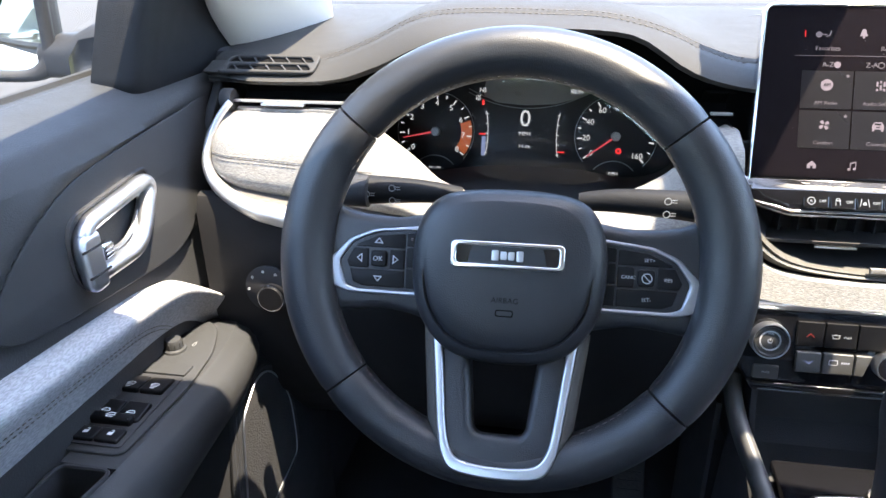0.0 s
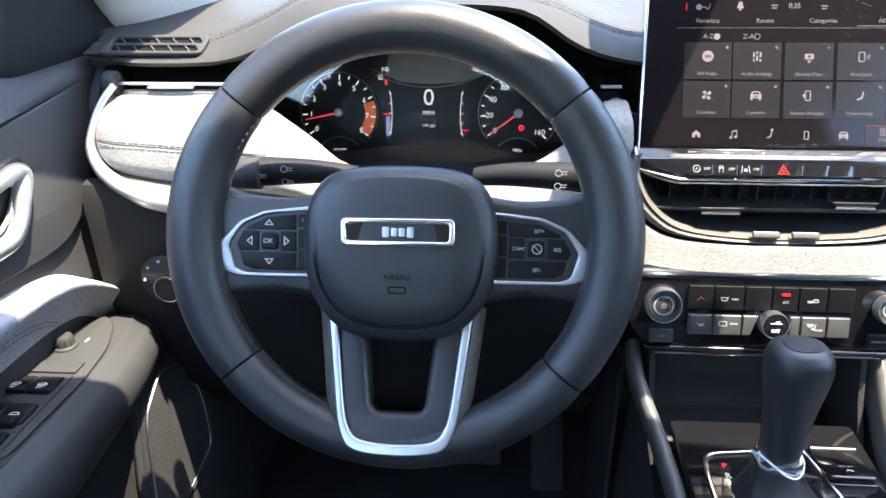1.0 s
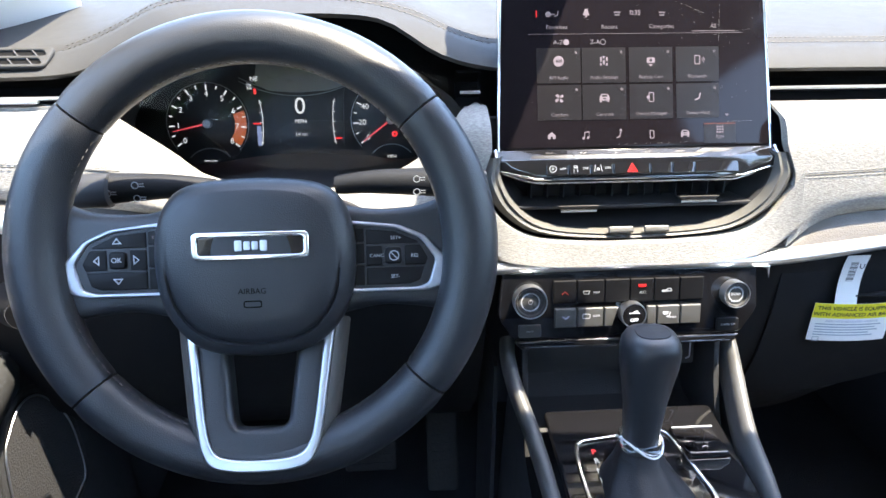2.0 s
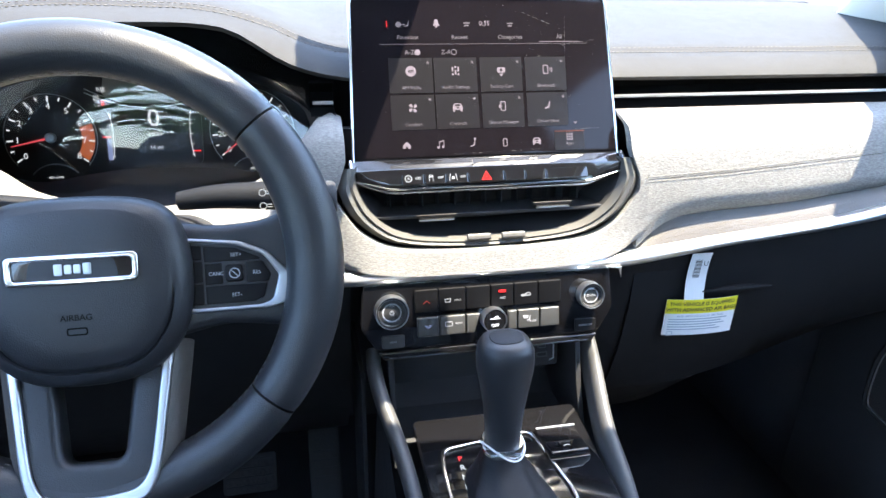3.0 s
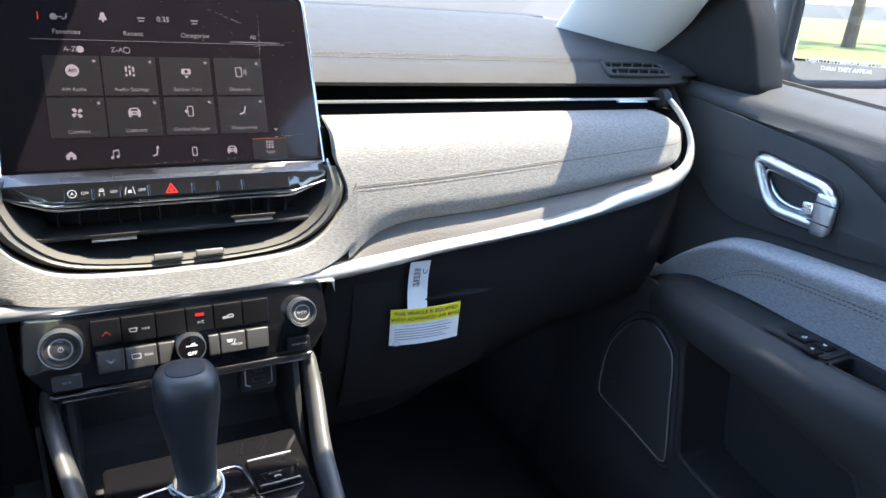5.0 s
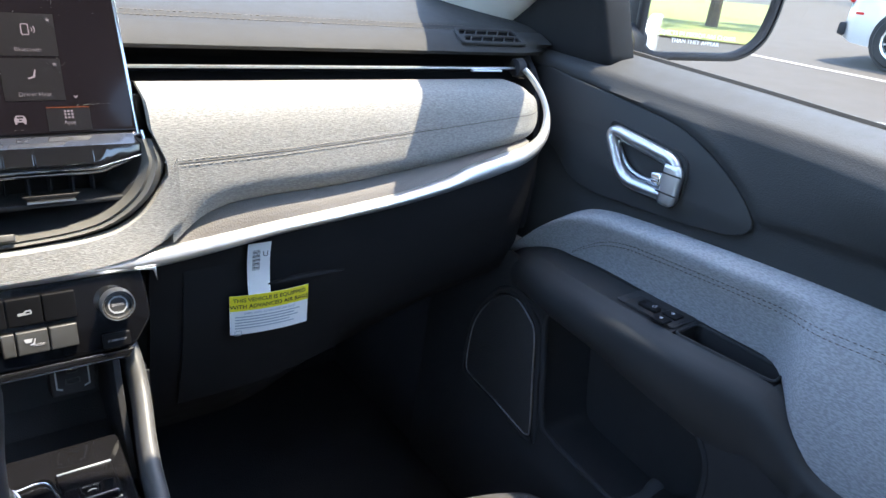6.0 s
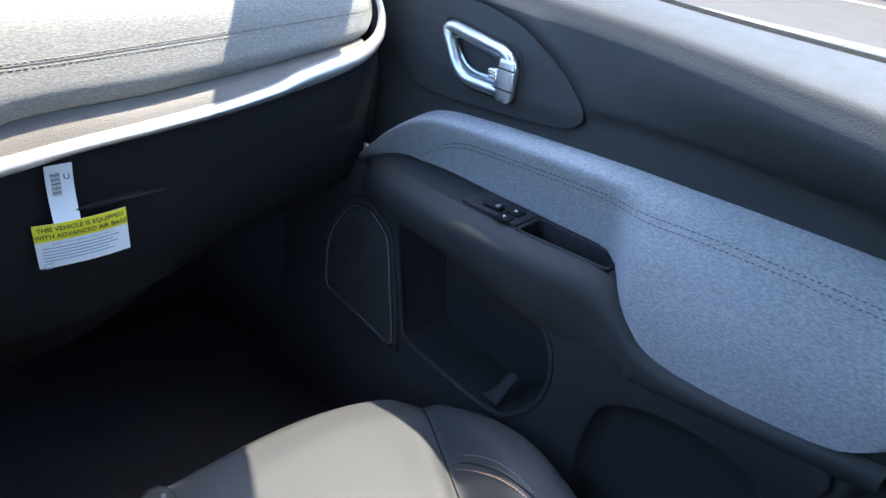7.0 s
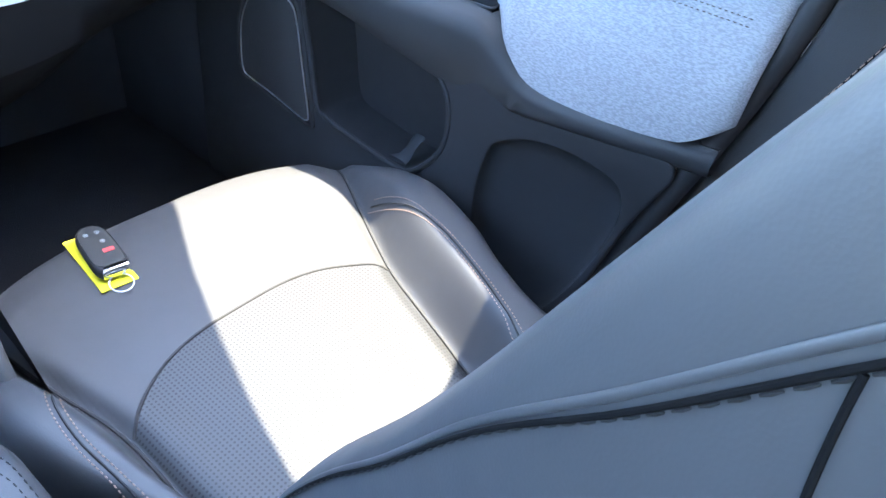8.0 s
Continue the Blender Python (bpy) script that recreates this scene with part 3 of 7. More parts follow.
part("lower_strip", sheet(strip_brown, steps(0.10, 0.59, 50), steps(0, 1, 6), 0.012, (0, 1, 0)), BROWN, dash, "brown grained strip under the cloth", angle=60)
part("lower_strip", sheet(strip_brown, steps(-0.59, -0.10, 50), steps(0, 1, 6), 0.012, (0, 1, 0)), BROWN, dash, "brown grained strip under the cloth", angle=60)


def trim_path():
    """Middle, half width and y of the silver band, from one end of the dashboard to the other."""
    mid = lambda x: (along(TRIM_TOP, x) + along(TRIM_LOW, x)) / 2
    right = [(x, mid(x), 0.486) for x in steps(0.0, 0.570, 34)] + [(0.592, 1.036, 0.490), (0.612, 1.047, 0.498), (0.622, 1.060, 0.506), (0.625, 1.074, 0.513), (0.622, 1.091, 0.522), (0.614, 1.107, 0.532), (0.604, 1.120, 0.542)]
    left = [(-x, mid(x), 0.486) for x in steps(0.0, 0.560, 34)] + [(-0.582, 1.036, 0.490), (-0.601, 1.047, 0.498), (-0.612, 1.060, 0.506), (-0.615, 1.074, 0.513), (-0.612, 1.091, 0.522), (-0.606, 1.107, 0.532), (-0.597, 1.120, 0.542)]
    return left[:0:-1] + right


def trim_bm():
    pts = [Vector((skew(x), y, z)) for x, z, y in trim_path()]
    fine = smooth_ring(pts, 3, closed=False)
    rings = []
    for i, p in enumerate(fine):
        a, b = fine[max(0, i - 1)], fine[min(len(fine) - 1, i + 1)]
        t = (b - a).normalized()
        out = Vector((0, -1, 0)) - t * t.dot(Vector((0, -1, 0)))
        out.normalize()
        up = out.cross(t).normalized()
        if up.z < 0 and abs(p.x) < 0.58:
            up.negate()
        if abs(p.x) >= 0.58 and up.dot(Vector((-p.x, 0, 0.3))) < 0:
            up.negate()
        k = abs(2 * i / (len(fine) - 1) - 1)
        half = (along(TRIM_TOP, abs(p.x)) - along(TRIM_LOW, abs(p.x))) / 2
        w = half if k < 0.80 else half + (0.0030 - half) * min(1.0, (k - 0.80) / 0.14)
        rings.append([p + up * (w * q[0]) + out * (0.0055 * (1 - 0.6 * soft_step(0.82, 0.94, k)) * q[1]) for q in ((-1, -1.6), (-1, 0.0), (-0.86, 0.5), (-0.2, 0.95), (0.15, 0.95), (0.80, 0.25), (1, -0.1), (1, -1.6))])
    return loft(rings)


part("silver_trim", trim_bm(), SILVER, dash, "satin silver band", angle=60)

# the slot vents under the pad
for a, b in ((0.137, 0.600), (-0.622, -0.50), (-0.16, -0.137)):
    part("vent_slot", sheet(lambda x, i: (x, *((0.553, 1.106), (0.585, 1.108), (0.60, 1.12), (0.585, 1.134), (0.56, 1.136))[int(i)]), steps(a, b, 8), range(5)), BLACK, dash, "black vent slot", angle=20)
    part("vent_bar", box(b - a - 0.004, 0.006, 0.0022, 0.0006, at=((a + b) / 2, 0.557, 1.1182)), SILVER, dash, "thin silver vent bar")
for s in (1, -1):
    part("vent_tab", plate([rect(0.045, 0.0024, 0.001)], 0.006, 0.0008), SATIN, dash, "silver vent tab", m=panel(skew(s * 0.55), 0.556, 1.1158))
    wheel_bm = lathe([(0.0, -0.006), (0.010, -0.006), (0.0115, -0.004), (0.0115, 0.004), (0.010, 0.006), (0.0, 0.006)], 18)
    part("thumb_wheel", wheel_bm, PLASTIC, dash, "ribbed black vent wheel", m=pose(0.588 if s > 0 else -0.622, 0.556, 1.119, 0, 90, 0))
    # demister grille let into the pad
    DM = pose(0.556 if s > 0 else -0.584, 0.5800, 1.1492, 22, 0, 0)
    grille = [[(-0.046 + 0.0 * j, 0.0015 - 0.0145 * j), (0.046 - 0.004 * j, 0.0015 - 0.0145 * j), (0.043, 0.0120 - 0.0145 * j), (-0.040, 0.0120 - 0.0145 * j)] for j in range(2)]
    dem = part("demister_grille", plate([round_poly([(-0.053, -0.0175), (0.050, -0.0175), (0.050, 0.0170), (-0.046, 0.0170)], 0.008)] + [round_poly([(s * x, y) for x, y in g], 0.003) for g in grille], 0.0040, 0.0014, 3), PAD, dash, "black demister grille", m=DM)
    part("demister_slot", plate([rect(0.090, 0.030, 0.002, 0, -0.0015)], 0.0006), BLACK, dem, "black slot", m=DM @ Matrix.Translation((0, 0, 0.0004)))
    for j in range(2):
        for i in range(5):
            part("demister_fin", box(0.0015, 0.0135, 0.0026, 0.0004), SOFT, dem, m=DM @ pose(-0.034 + 0.017 * i, 0.0065 - 0.0145 * j, 0.0019, 0, 0, -38 * s))
    part("dash_end", plate([round_poly([(-0.80, 0.90), (-0.545, 0.90), (-0.540, 0.98), (-0.56, 1.10), (-0.60, 1.140), (-0.80, 1.150)], 0.012)], 0.010, 0.002), PLASTIC, dash, "black dash end cap", m=Matrix(((0, 0, 1, (0.632 if s > 0 else -0.650) - 0.005), (-1, 0, 0, 0), (0, 1, 0, 0), (0, 0, 0, 1))))
part("speaker_mesh", sheet(lambda x, y: (x, y, along(ARCH, x) + 0.028 + (y - 0.85) * 0.01 - 0.01 * (x / 0.16) ** 2), steps(-0.15, 0.15, 8), steps(0.82, 0.92, 4), 0.006, (0, 0, -1)), MESH, dash, "perforated speaker cover")

# lower face
part("knee_panel", sheet(lambda x, i: (x, *((0.499, along(TRIM_LOW, -x) + 0.012), (0.4935, along(TRIM_LOW, -x) - 0.004), (0.496, 0.93), (0.515, 0.86), (0.55, 0.78), (0.62, 0.70), (0.80, 0.66))[int(i)]), steps(-0.64, -0.135, 10), range(7), 0.01, (0, 1, 0.3)), KNEE, dash, "hard black knee panel")
def fascia(x, i):
    """The lower face; it stands lower in the middle than beside the door."""
    k = max(0.0, min(1.0, (x - 0.22) / 0.36))
    k = k * k * (3 - 2 * k)
    low = ((0.503, along(TRIM_LOW, x) + 0.012), (0.497, along(TRIM_LOW, x) - 0.004), (0.506, 0.94), (0.510, 0.90), (0.521, 0.84), (0.545, 0.77), (0.60, 0.70), (0.80, 0.66))[int(i)]
    high = ((0.503, along(TRIM_LOW, x) + 0.012), (0.497, along(TRIM_LOW, x) - 0.004), (0.506, 0.94), (0.512, 0.90), (0.53, 0.855), (0.575, 0.82), (0.66, 0.80), (0.80, 0.79))[int(i)]
    return (x, low[0] + (high[0] - low[0]) * k + 2.2 * max(0.0, x - 0.53) ** 2 * min(1, i), low[1] + (high[1] - low[1]) * k)


part("lower_fascia", sheet(fascia, steps(0.135, 0.600, 24), range(8), 0.01, (0, 1, 0.3)), LOWFACE, dash, "hard black lower fascia with glovebox")
part("glovebox_lip", tube([(0.245 + 0.085 * k, 0.4995 - 0.004 * math.sin(math.pi * k), 0.9165 + 0.003 * math.sin(math.pi * k)) for k in steps(0, 1, 12)], lambda k: 0.0012 + 0.0026 * math.sin(math.pi * k), 8), LOWFACE, dash, "rounded glovebox latch lip")
part("glovebox_lid", sheet(lambda x, i: Vector(fascia(x, 2 + i)) + Vector((0, -0.003 if i > 0 else -0.001, 0.006 if i == 0 else 0)), steps(0.165, 0.57, 20), range(4), 0.004, (0, 1, 0)), LOWFACE, dash, "black glovebox lid", angle=60)

# ---- centre stack ----
# touchscreen
SCR = panel(0.0065, 0.525, 1.071, 22.4)
ts = empty("touchscreen", SCR.translation, "touchscreen in a bright bezel standing on the dashboard, lit", "touchscreen")
glass = [(-0.131, 0.0), (0.131, 0.0), (0.1255, 0.149), (-0.1255, 0.149)]
rim_o = [(-0.1335, -0.022), (-0.098, -0.0335), (0.098, -0.0335), (0.1335, -0.022), (0.1275, 0.1515), (-0.1275, 0.1515)]
rim_i = [(-0.1305, -0.020), (-0.097, -0.0305), (0.097, -0.0305), (0.1305, -0.020), (0.1245, 0.1485), (-0.1245, 0.1485)]
part("housing", plate([round_poly(rim_i, 0.006)], 0.016, 0.003), PLASTIC, ts, "black housing", m=SCR @ Matrix.Translation((0, 0, -0.0175)))
part("bezel", plate([round_poly(rim_o, 0.008), round_poly(rim_i, 0.006)], 0.014, 0.0018, 3), CHROME, ts, "bright chrome edge", m=SCR @ Matrix.Translation((0, 0, -0.0125)))
face = part("screen_glass", plate([round_poly(glass, 0.004)], 0.003, 0.0006), GLASSY, ts, "smudged black glass", m=SCR @ Matrix.Translation((0, 0, -0.003)))


def on_screen(name, bm, material, x, v, z=0.0002, rz=0, label=""):
    part(name, bm, material, face, label, m=SCR @ pose(x, v, z, 0, 0, rz))


def frame_of(w, h, t=0.0008, r=0.0012):
    return plate([rect(w, h, r), rect(w - 2 * t, h - 2 * t, r * 0.6)], 0.0002)


COLS = (-0.0725, -0.0295, 0.0155, 0.0605)
for r_, v in enumerate((0.0770, 0.0425)):
    for c_, x in enumerate(COLS):
        on_screen("app_tile", plate([rect(0.0415, 0.0325, 0.0006)], 0.0002), TILE, x, v, 0.0001)
        on_screen("star_corner", plate([[(0.0085, 0.0162), (0.0207, 0.0162), (0.0207, 0.0045)]], 0.0002), TILE, x, v, 0.0003)
        star = [(Vector((math.cos(radians(90 + 36 * k)), math.sin(radians(90 + 36 * k)))) * (0.0019 if k % 2 == 0 else 0.0009)) for k in range(10)]
        on_screen("star_icon", plate([star], 0.0002), LITDIM, x + 0.0165, v + 0.0118, 0.0005)
NAMES = (("AM Radio", "Audio Settings", "Backup Cam", "Bluetooth"), ("Comfort", "Controls", "Device Manager", "Driver Heat"))
for r_, v in enumerate((0.0770, 0.0425)):
    for c_, x in enumerate(COLS):
        on_screen("app_name", words(NAMES[r_][c_], 0.0046), LITDIM, x, v - 0.0115)
# app symbols
ax, av = COLS[0], 0.0810
on_screen("app_icon", plate([disc(0.0050, 28)], 0.0002), LITPINK, ax, av)
on_screen("app_icon", words("AM", 0.0042), TILE, ax, av, 0.0006)
on_screen("app_icon", join(*[plate([rect(0.0016, 0.0022, 0, -0.0028 + 0.0028 * i, -0.0034 + 0.0030 * j + 0.0008 * ((i + j) % 2))], 0.0002) for i in range(3) for j in range(3)]), LITPINK, COLS[1], av)
on_screen("app_icon", join(plate([rect(0.0078, 0.0050, 0.001), disc(0.0014, 12)], 0.0002), plate([[(-0.002, -0.0035), (0.002, -0.0035), (0, -0.0062)]], 0.0002)), LITPINK, COLS[2], av)
on_screen("app_icon", join(frame_of(0.0056, 0.0088), *[plate([[(0.004 + 0.0016 * k, 0.0016 + 0.001 * k), (0.0047 + 0.0016 * k, 0.0016 + 0.001 * k), (0.0055 + 0.0016 * k, 0.0), (0.0047 + 0.0016 * k, -0.0016 - 0.001 * k), (0.004 + 0.0016 * k, -0.0016 - 0.001 * k), (0.0048 + 0.0016 * k, 0.0)]], 0.0002) for k in range(2)]), LITPINK, COLS[3], av)
av = 0.0465
for k in range(4):
    on_screen("app_icon", plate([round_poly([(0.0008, -0.0006), (0.0046, -0.0002), (0.0040, 0.0028), (0.0012, 0.0016)], 0.0008)], 0.0002), LITPINK, COLS[0], av, 0.0002, 90 * k + 20)


def car_icon(s):
    return join(plate([round_poly([(-0.0048 * s, -0.0026 * s), (0.0048 * s, -0.0026 * s), (0.0048 * s, 0.0008 * s), (0.003 * s, 0.0036 * s), (-0.003 * s, 0.0036 * s), (-0.0048 * s, 0.0008 * s)], 0.0008 * s), rect(0.0052 * s, 0.0016 * s, 0, 0, 0.0018 * s), rect(0.003 * s, 0.0010 * s, 0, 0, -0.0008 * s)], 0.0002), plate([rect(0.0018 * s, 0.0018 * s, 0, -0.0036 * s, -0.0034 * s)], 0.0002), plate([rect(0.0018 * s, 0.0018 * s, 0, 0.0036 * s, -0.0034 * s)], 0.0002))


def seat_icon(s):
    return join(plate([[(0.0020 * s, 0.0040 * s), (0.0030 * s, 0.0036 * s), (0.0018 * s, -0.0024 * s), (-0.0026 * s, -0.0038 * s), (-0.0034 * s, -0.0028 * s), (0.0006 * s, -0.0012 * s)]], 0.0002))


on_screen("app_icon", car_icon(1.0), LITPINK, COLS[1], av)
on_screen("app_icon", join(frame_of(0.0052, 0.0092), plate([disc(0.0016, 12, -0.003, 0)], 0.0002)), LITPINK, COLS[2], av)
on_screen("app_icon", seat_icon(1.0), LITPINK, COLS[3], av)
# status row, tabs, sorting, bottom bar
for t, x, v, sz in (("0:35", 0.0015, 0.1255, 0.0062), ("Favorites", -0.0735, 0.1125, 0.0055), ("Recent", -0.0235, 0.1125, 0.0055), ("Categories", 0.0265, 0.1125, 0.0055), ("All", 0.0765, 0.1125, 0.0052), ("A-Z", -0.0725, 0.0985, 0.0058), ("Z-A", -0.0375, 0.0985, 0.0058), ("Apps", 0.0815, 0.0085, 0.0042), ("72F", -0.016, 0.1250, 0.0032), ("96mi", 0.027, 0.1245, 0.0034)):
    if t in ("72F", "96mi"):
        on_screen("small_readout", join(plate([rect(0.006, 0.0012, 0, 0, 0.001)], 0.0002), plate([rect(0.0045, 0.0012, 0, 0, -0.0014)], 0.0002)), LITDIM, x, v)
    else:
        on_screen("screen_text", words(t, sz), LITDIM if t != "0:35" else LITPINK, x, v)
on_screen("rule_line", plate([rect(0.205, 0.0003)], 0.0002), LITDIM, 0.002, 0.1062)
on_screen("tab_line", plate([rect(0.042, 0.0005)], 0.0002), LITPINK, 0.0765, 0.1080)
on_screen("radio_dot", plate([disc(0.0028, 18)], 0.0002), LITPINK, -0.0650, 0.0985)
on_screen("radio_ring", plate([disc(0.0028, 18), disc(0.0021, 18)], 0.0002), LITDIM, -0.0300, 0.0985)
on_screen("status_icon", plate([rect(0.0008, 0.006)], 0.0002), LITRED, -0.0925, 0.1250)
on_screen("status_icon", join(plate([disc(0.0026, 14)], 0.0002), plate([rect(0.004, 0.0008, 0, 0.0045, 0)], 0.0002)), LITDIM, -0.0815, 0.1245)
on_screen("status_icon", seat_icon(0.7), LITDIM, -0.0735, 0.1250)
on_screen("bell_icon", join(plate([round_poly([(-0.0034, -0.0022), (0.0034, -0.0022), (0.0022, 0.0), (0.0014, 0.0038), (-0.0014, 0.0038), (-0.0022, 0.0)], 0.0008)], 0.0002), plate([disc(0.0010, 10, 0, -0.0032)], 0.0002)), LITPINK, -0.0455, 0.1255)
on_screen("nav_icon", plate([[(-0.0036, -0.0028), (-0.001, -0.0028), (-0.001, -0.0006), (0.001, -0.0006), (0.001, -0.0028), (0.0036, -0.0028), (0.0036, 0.0006), (0, 0.0038), (-0.0036, 0.0006)]], 0.0002), LITPINK, -0.0805, 0.0115)
on_screen("nav_icon", join(plate([disc(0.0012, 12, -0.0018, -0.0026)], 0.0002), plate([disc(0.0012, 12, 0.0026, -0.002)], 0.0002), plate([[(-0.0010, -0.0026), (-0.0004, -0.0026), (-0.0004, 0.0022), (0.0032, 0.003), (0.0032, -0.002), (0.0038, -0.002), (0.0038, 0.0042), (-0.0010, 0.0032)]], 0.0002)), LITPINK, -0.0485, 0.0115)
on_screen("nav_icon", join(seat_icon(0.8), plate([disc(0.0012, 10, 0.002, 0.0044)], 0.0002)), LITPINK, -0.0165, 0.0115)
on_screen("nav_icon", frame_of(0.0044, 0.0078), LITPINK, 0.0155, 0.0115)
on_screen("nav_icon", car_icon(0.85), LITPINK, 0.0475, 0.0120)
on_screen("apps_tab", plate([rect(0.031, 0.0185)], 0.0002), TILE, 0.0815, 0.0115, 0.0001)
on_screen("apps_line", plate([rect(0.031, 0.0006)], 0.0002), LITORANGE, 0.0815, 0.0205, 0.0005)
on_screen("apps_icon", join(*[plate([rect(0.0015, 0.0015, 0, -0.0025 + 0.0025 * i, -0.0025 + 0.0025 * j)], 0.0002) for i in range(3) for j in range(3)]), LITPINK, 0.0815, 0.0150, 0.0005)
on_screen("arrow_icon", plate([[(-0.0018, 0.0010), (-0.0012, 0.0014), (0, 0.0002), (0.0012, 0.0014), (0.0018, 0.0010), (0, -0.0010)]], 0.0002), LITPINK, 0.0885, 0.0285)
# dust and wiped streaks on the glass
rng = random.Random(5)
SMUDGE = mat("dust on glass", (0.13, 0.13, 0.13), 0.7, vary=0.2)
for k in range(110):
    cx, cv = (0.050 + rng.gauss(0, 0.022), rng.uniform(0.05, 0.145)) if k % 2 else (rng.uniform(-0.12, 0.125), rng.uniform(0.005, 0.145))
    on_screen("dust_fleck", plate([rect(rng.uniform(0.0002, 0.0010), rng.uniform(0.00012, 0.0003))], 0.0001), SMUDGE, cx, cv, 0.0001, rng.uniform(-30, 60))
for x0, v0, dx, dv, n in ((0.083, 0.132, -0.004, -0.085, 26), (0.040, 0.136, 0.030, -0.012, 9), (0.075, 0.104, 0.040, 0.006, 10), (0.086, 0.022, 0.026, 0.001, 9), (-0.04, 0.002, 0.09, 0.002, 14)):
    for k in range(n):
        t = (k + rng.random()) / n
        on_screen("wipe_streak", plate([rect(rng.uniform(0.0012, 0.0030), rng.uniform(0.00010, 0.00022))], 0.0001), SMUDGE, x0 + dx * t, v0 + dv * t, 0.0001, math.degrees(math.atan2(dv, dx)) + rng.uniform(-6, 6))

# button bar: a sloping gloss ledge, then keys
def bar_ring(x):
    """The ledge in section: it slopes out from the glass, then drops as the key face."""
    k = max(0.0, (abs(x) - 0.097) / 0.0365)
    zt, vb = 0.0125 - 0.0035 * k, -0.0292 + 0.0090 * k
    return [SCR @ Vector((x, v, z)) for v, z in ((-0.0003, -0.004), (-0.0005, -0.001), (-0.0105, zt - 0.0012), (-0.0118, zt), (-0.0130, zt + 0.0002), (vb + 0.001, zt - 0.0022), (vb, zt - 0.004), (vb, -0.004))]


bar = part("button_bar", loft([bar_ring(x) for x in (-0.1335, -0.12, -0.105, -0.097, -0.05, 0.0, 0.05, 0.097, 0.105, 0.12, 0.1335)]), GLOSS, ts, "gloss black button ledge", angle=25)
edge = [bar_ring(x)[6] for x in (-0.1335, -0.12, -0.105, -0.097, -0.05, 0.0, 0.05, 0.097, 0.105, 0.12, 0.1335)]
ends = [SCR @ Vector((x, v, z)) for x, v, z in ((0.1345, -0.012, 0.0085), (0.1345, -0.001, 0.001))]
flip_ends = [SCR @ Vector((-x, v, z)) for x, v, z in ((0.1345, -0.001, 0.001), (0.1345, -0.012, 0.0085))]
part("bar_edge", tube(flip_ends + edge + ends, 0.0015, 8), CHROME, ts, "chrome edge under the keys")
BAR = SCR @ pose(0, -0.0205, 0.0088, -8, 0, 0)
kx = [-0.0895, -0.068, -0.047, -0.026, 0.009, 0.030, 0.051, 0.0935]
BAR_KEYS = list(zip(kx, kx[1:]))
for i, (a, b) in enumerate(BAR_KEYS):
    k = part("bar_key", plate([rect(b - a - 0.0008, 0.0130, 0.001, (a + b) / 2, 0)], 0.004, 0.0010), GLOSS, ts, "gloss black key", m=BAR)
    mid = (a + b) / 2
    T = BAR @ Matrix.Translation((mid, -0.0005, 0.0042))
    part("key_edge", box(b - a - 0.003, 0.0007, 0.0007), SATIN, k, "bright key edge", m=BAR @ Matrix.Translation((mid, 0.0064, 0.0036)))
    if i < 3:
        skid = lambda: join(plate([round_poly([(-0.0022, 0.0004), (0.0022, 0.0004), (0.0014, 0.0030), (-0.0014, 0.0030)], 0.0004), rect(0.0020, 0.0010, 0, 0, 0.0019)], 0.0002), *[plate([[(x, -0.0004), (x + 0.0006, -0.0004), (x + 0.0012, -0.0018), (x + 0.0006, -0.0032), (x, -0.0032), (x + 0.0006, -0.0018)]], 0.0002) for x in (-0.0024, 0.0010)])
        lane = lambda: join(plate([[(-0.0040, -0.0032), (-0.0033, -0.0032), (-0.0022, 0.0032), (-0.0028, 0.0032)]], 0.0002), plate([[(0.0033, -0.0032), (0.0040, -0.0032), (0.0028, 0.0032), (0.0022, 0.0032)]], 0.0002), plate([round_poly([(-0.0018, -0.0020), (0.0018, -0.0020), (0.0011, 0.0006), (-0.0011, 0.0006)], 0.0004)], 0.0002))
        part("key_legend", join(plate([disc(0.0034, 18), disc(0.0027, 18)], 0.0002), words("A", 0.004)) if i == 0 else (skid() if i == 1 else lane()), LIT, k, m=T @ Matrix.Translation((-0.0042, 0, 0)))
        part("key_legend", words("OFF", 0.0033), LIT, k, m=T @ Matrix.Translation((0.0050, 0, 0)))
    if i == 3:
        part("hazard_mark", plate([[(-0.0052, -0.0042), (0.0052, -0.0042), (0, 0.0048)], [(-0.0034, -0.0031), (0.0034, -0.0031), (0, 0.0026)]], 0.0003), LITRED, k, "red hazard triangle", m=T)
        part("hazard_mark", plate([[(-0.0019, -0.0023), (0.0019, -0.0023), (0, 0.0010)]], 0.0003), LITRED, k, "red hazard triangle", m=T)

# centre vent
vent = empty("centre_vent", (0.005, 0.52, 1.02), "black centre air vent with two silver tabs and grey wheels", "air vent")
mouth = [(-0.1315, 1.068), (-0.1330, 1.058), (-0.1330, 1.046), (-0.119, 1.021), (-0.088, 0.9995), (-0.03, 0.9915), (0.04, 0.9915), (0.098, 0.9985), (0.131, 1.020), (0.1450, 1.046), (0.1450, 1.058), (0.1435, 1.068)]
mouth_r = smooth_ring([(x, z) for x, z in mouth], 4, closed=False)


def mouth_band(k0, k1, y0, y1):
    c = Vector((0.006, 1.06))
    a = [c + (p.to_2d() - c) * k0 for p in mouth_r]
    b = [c + (p.to_2d() - c) * k1 for p in mouth_r]
    back = lambda z: along([(1.03, 0.0), (1.05, 0.004), (1.07, 0.013), (1.095, 0.030)], z)
    return [(p.x, y0 + back(p.y), p.y) for p in a], [(p.x, y1 + back(p.y), p.y) for p in b]


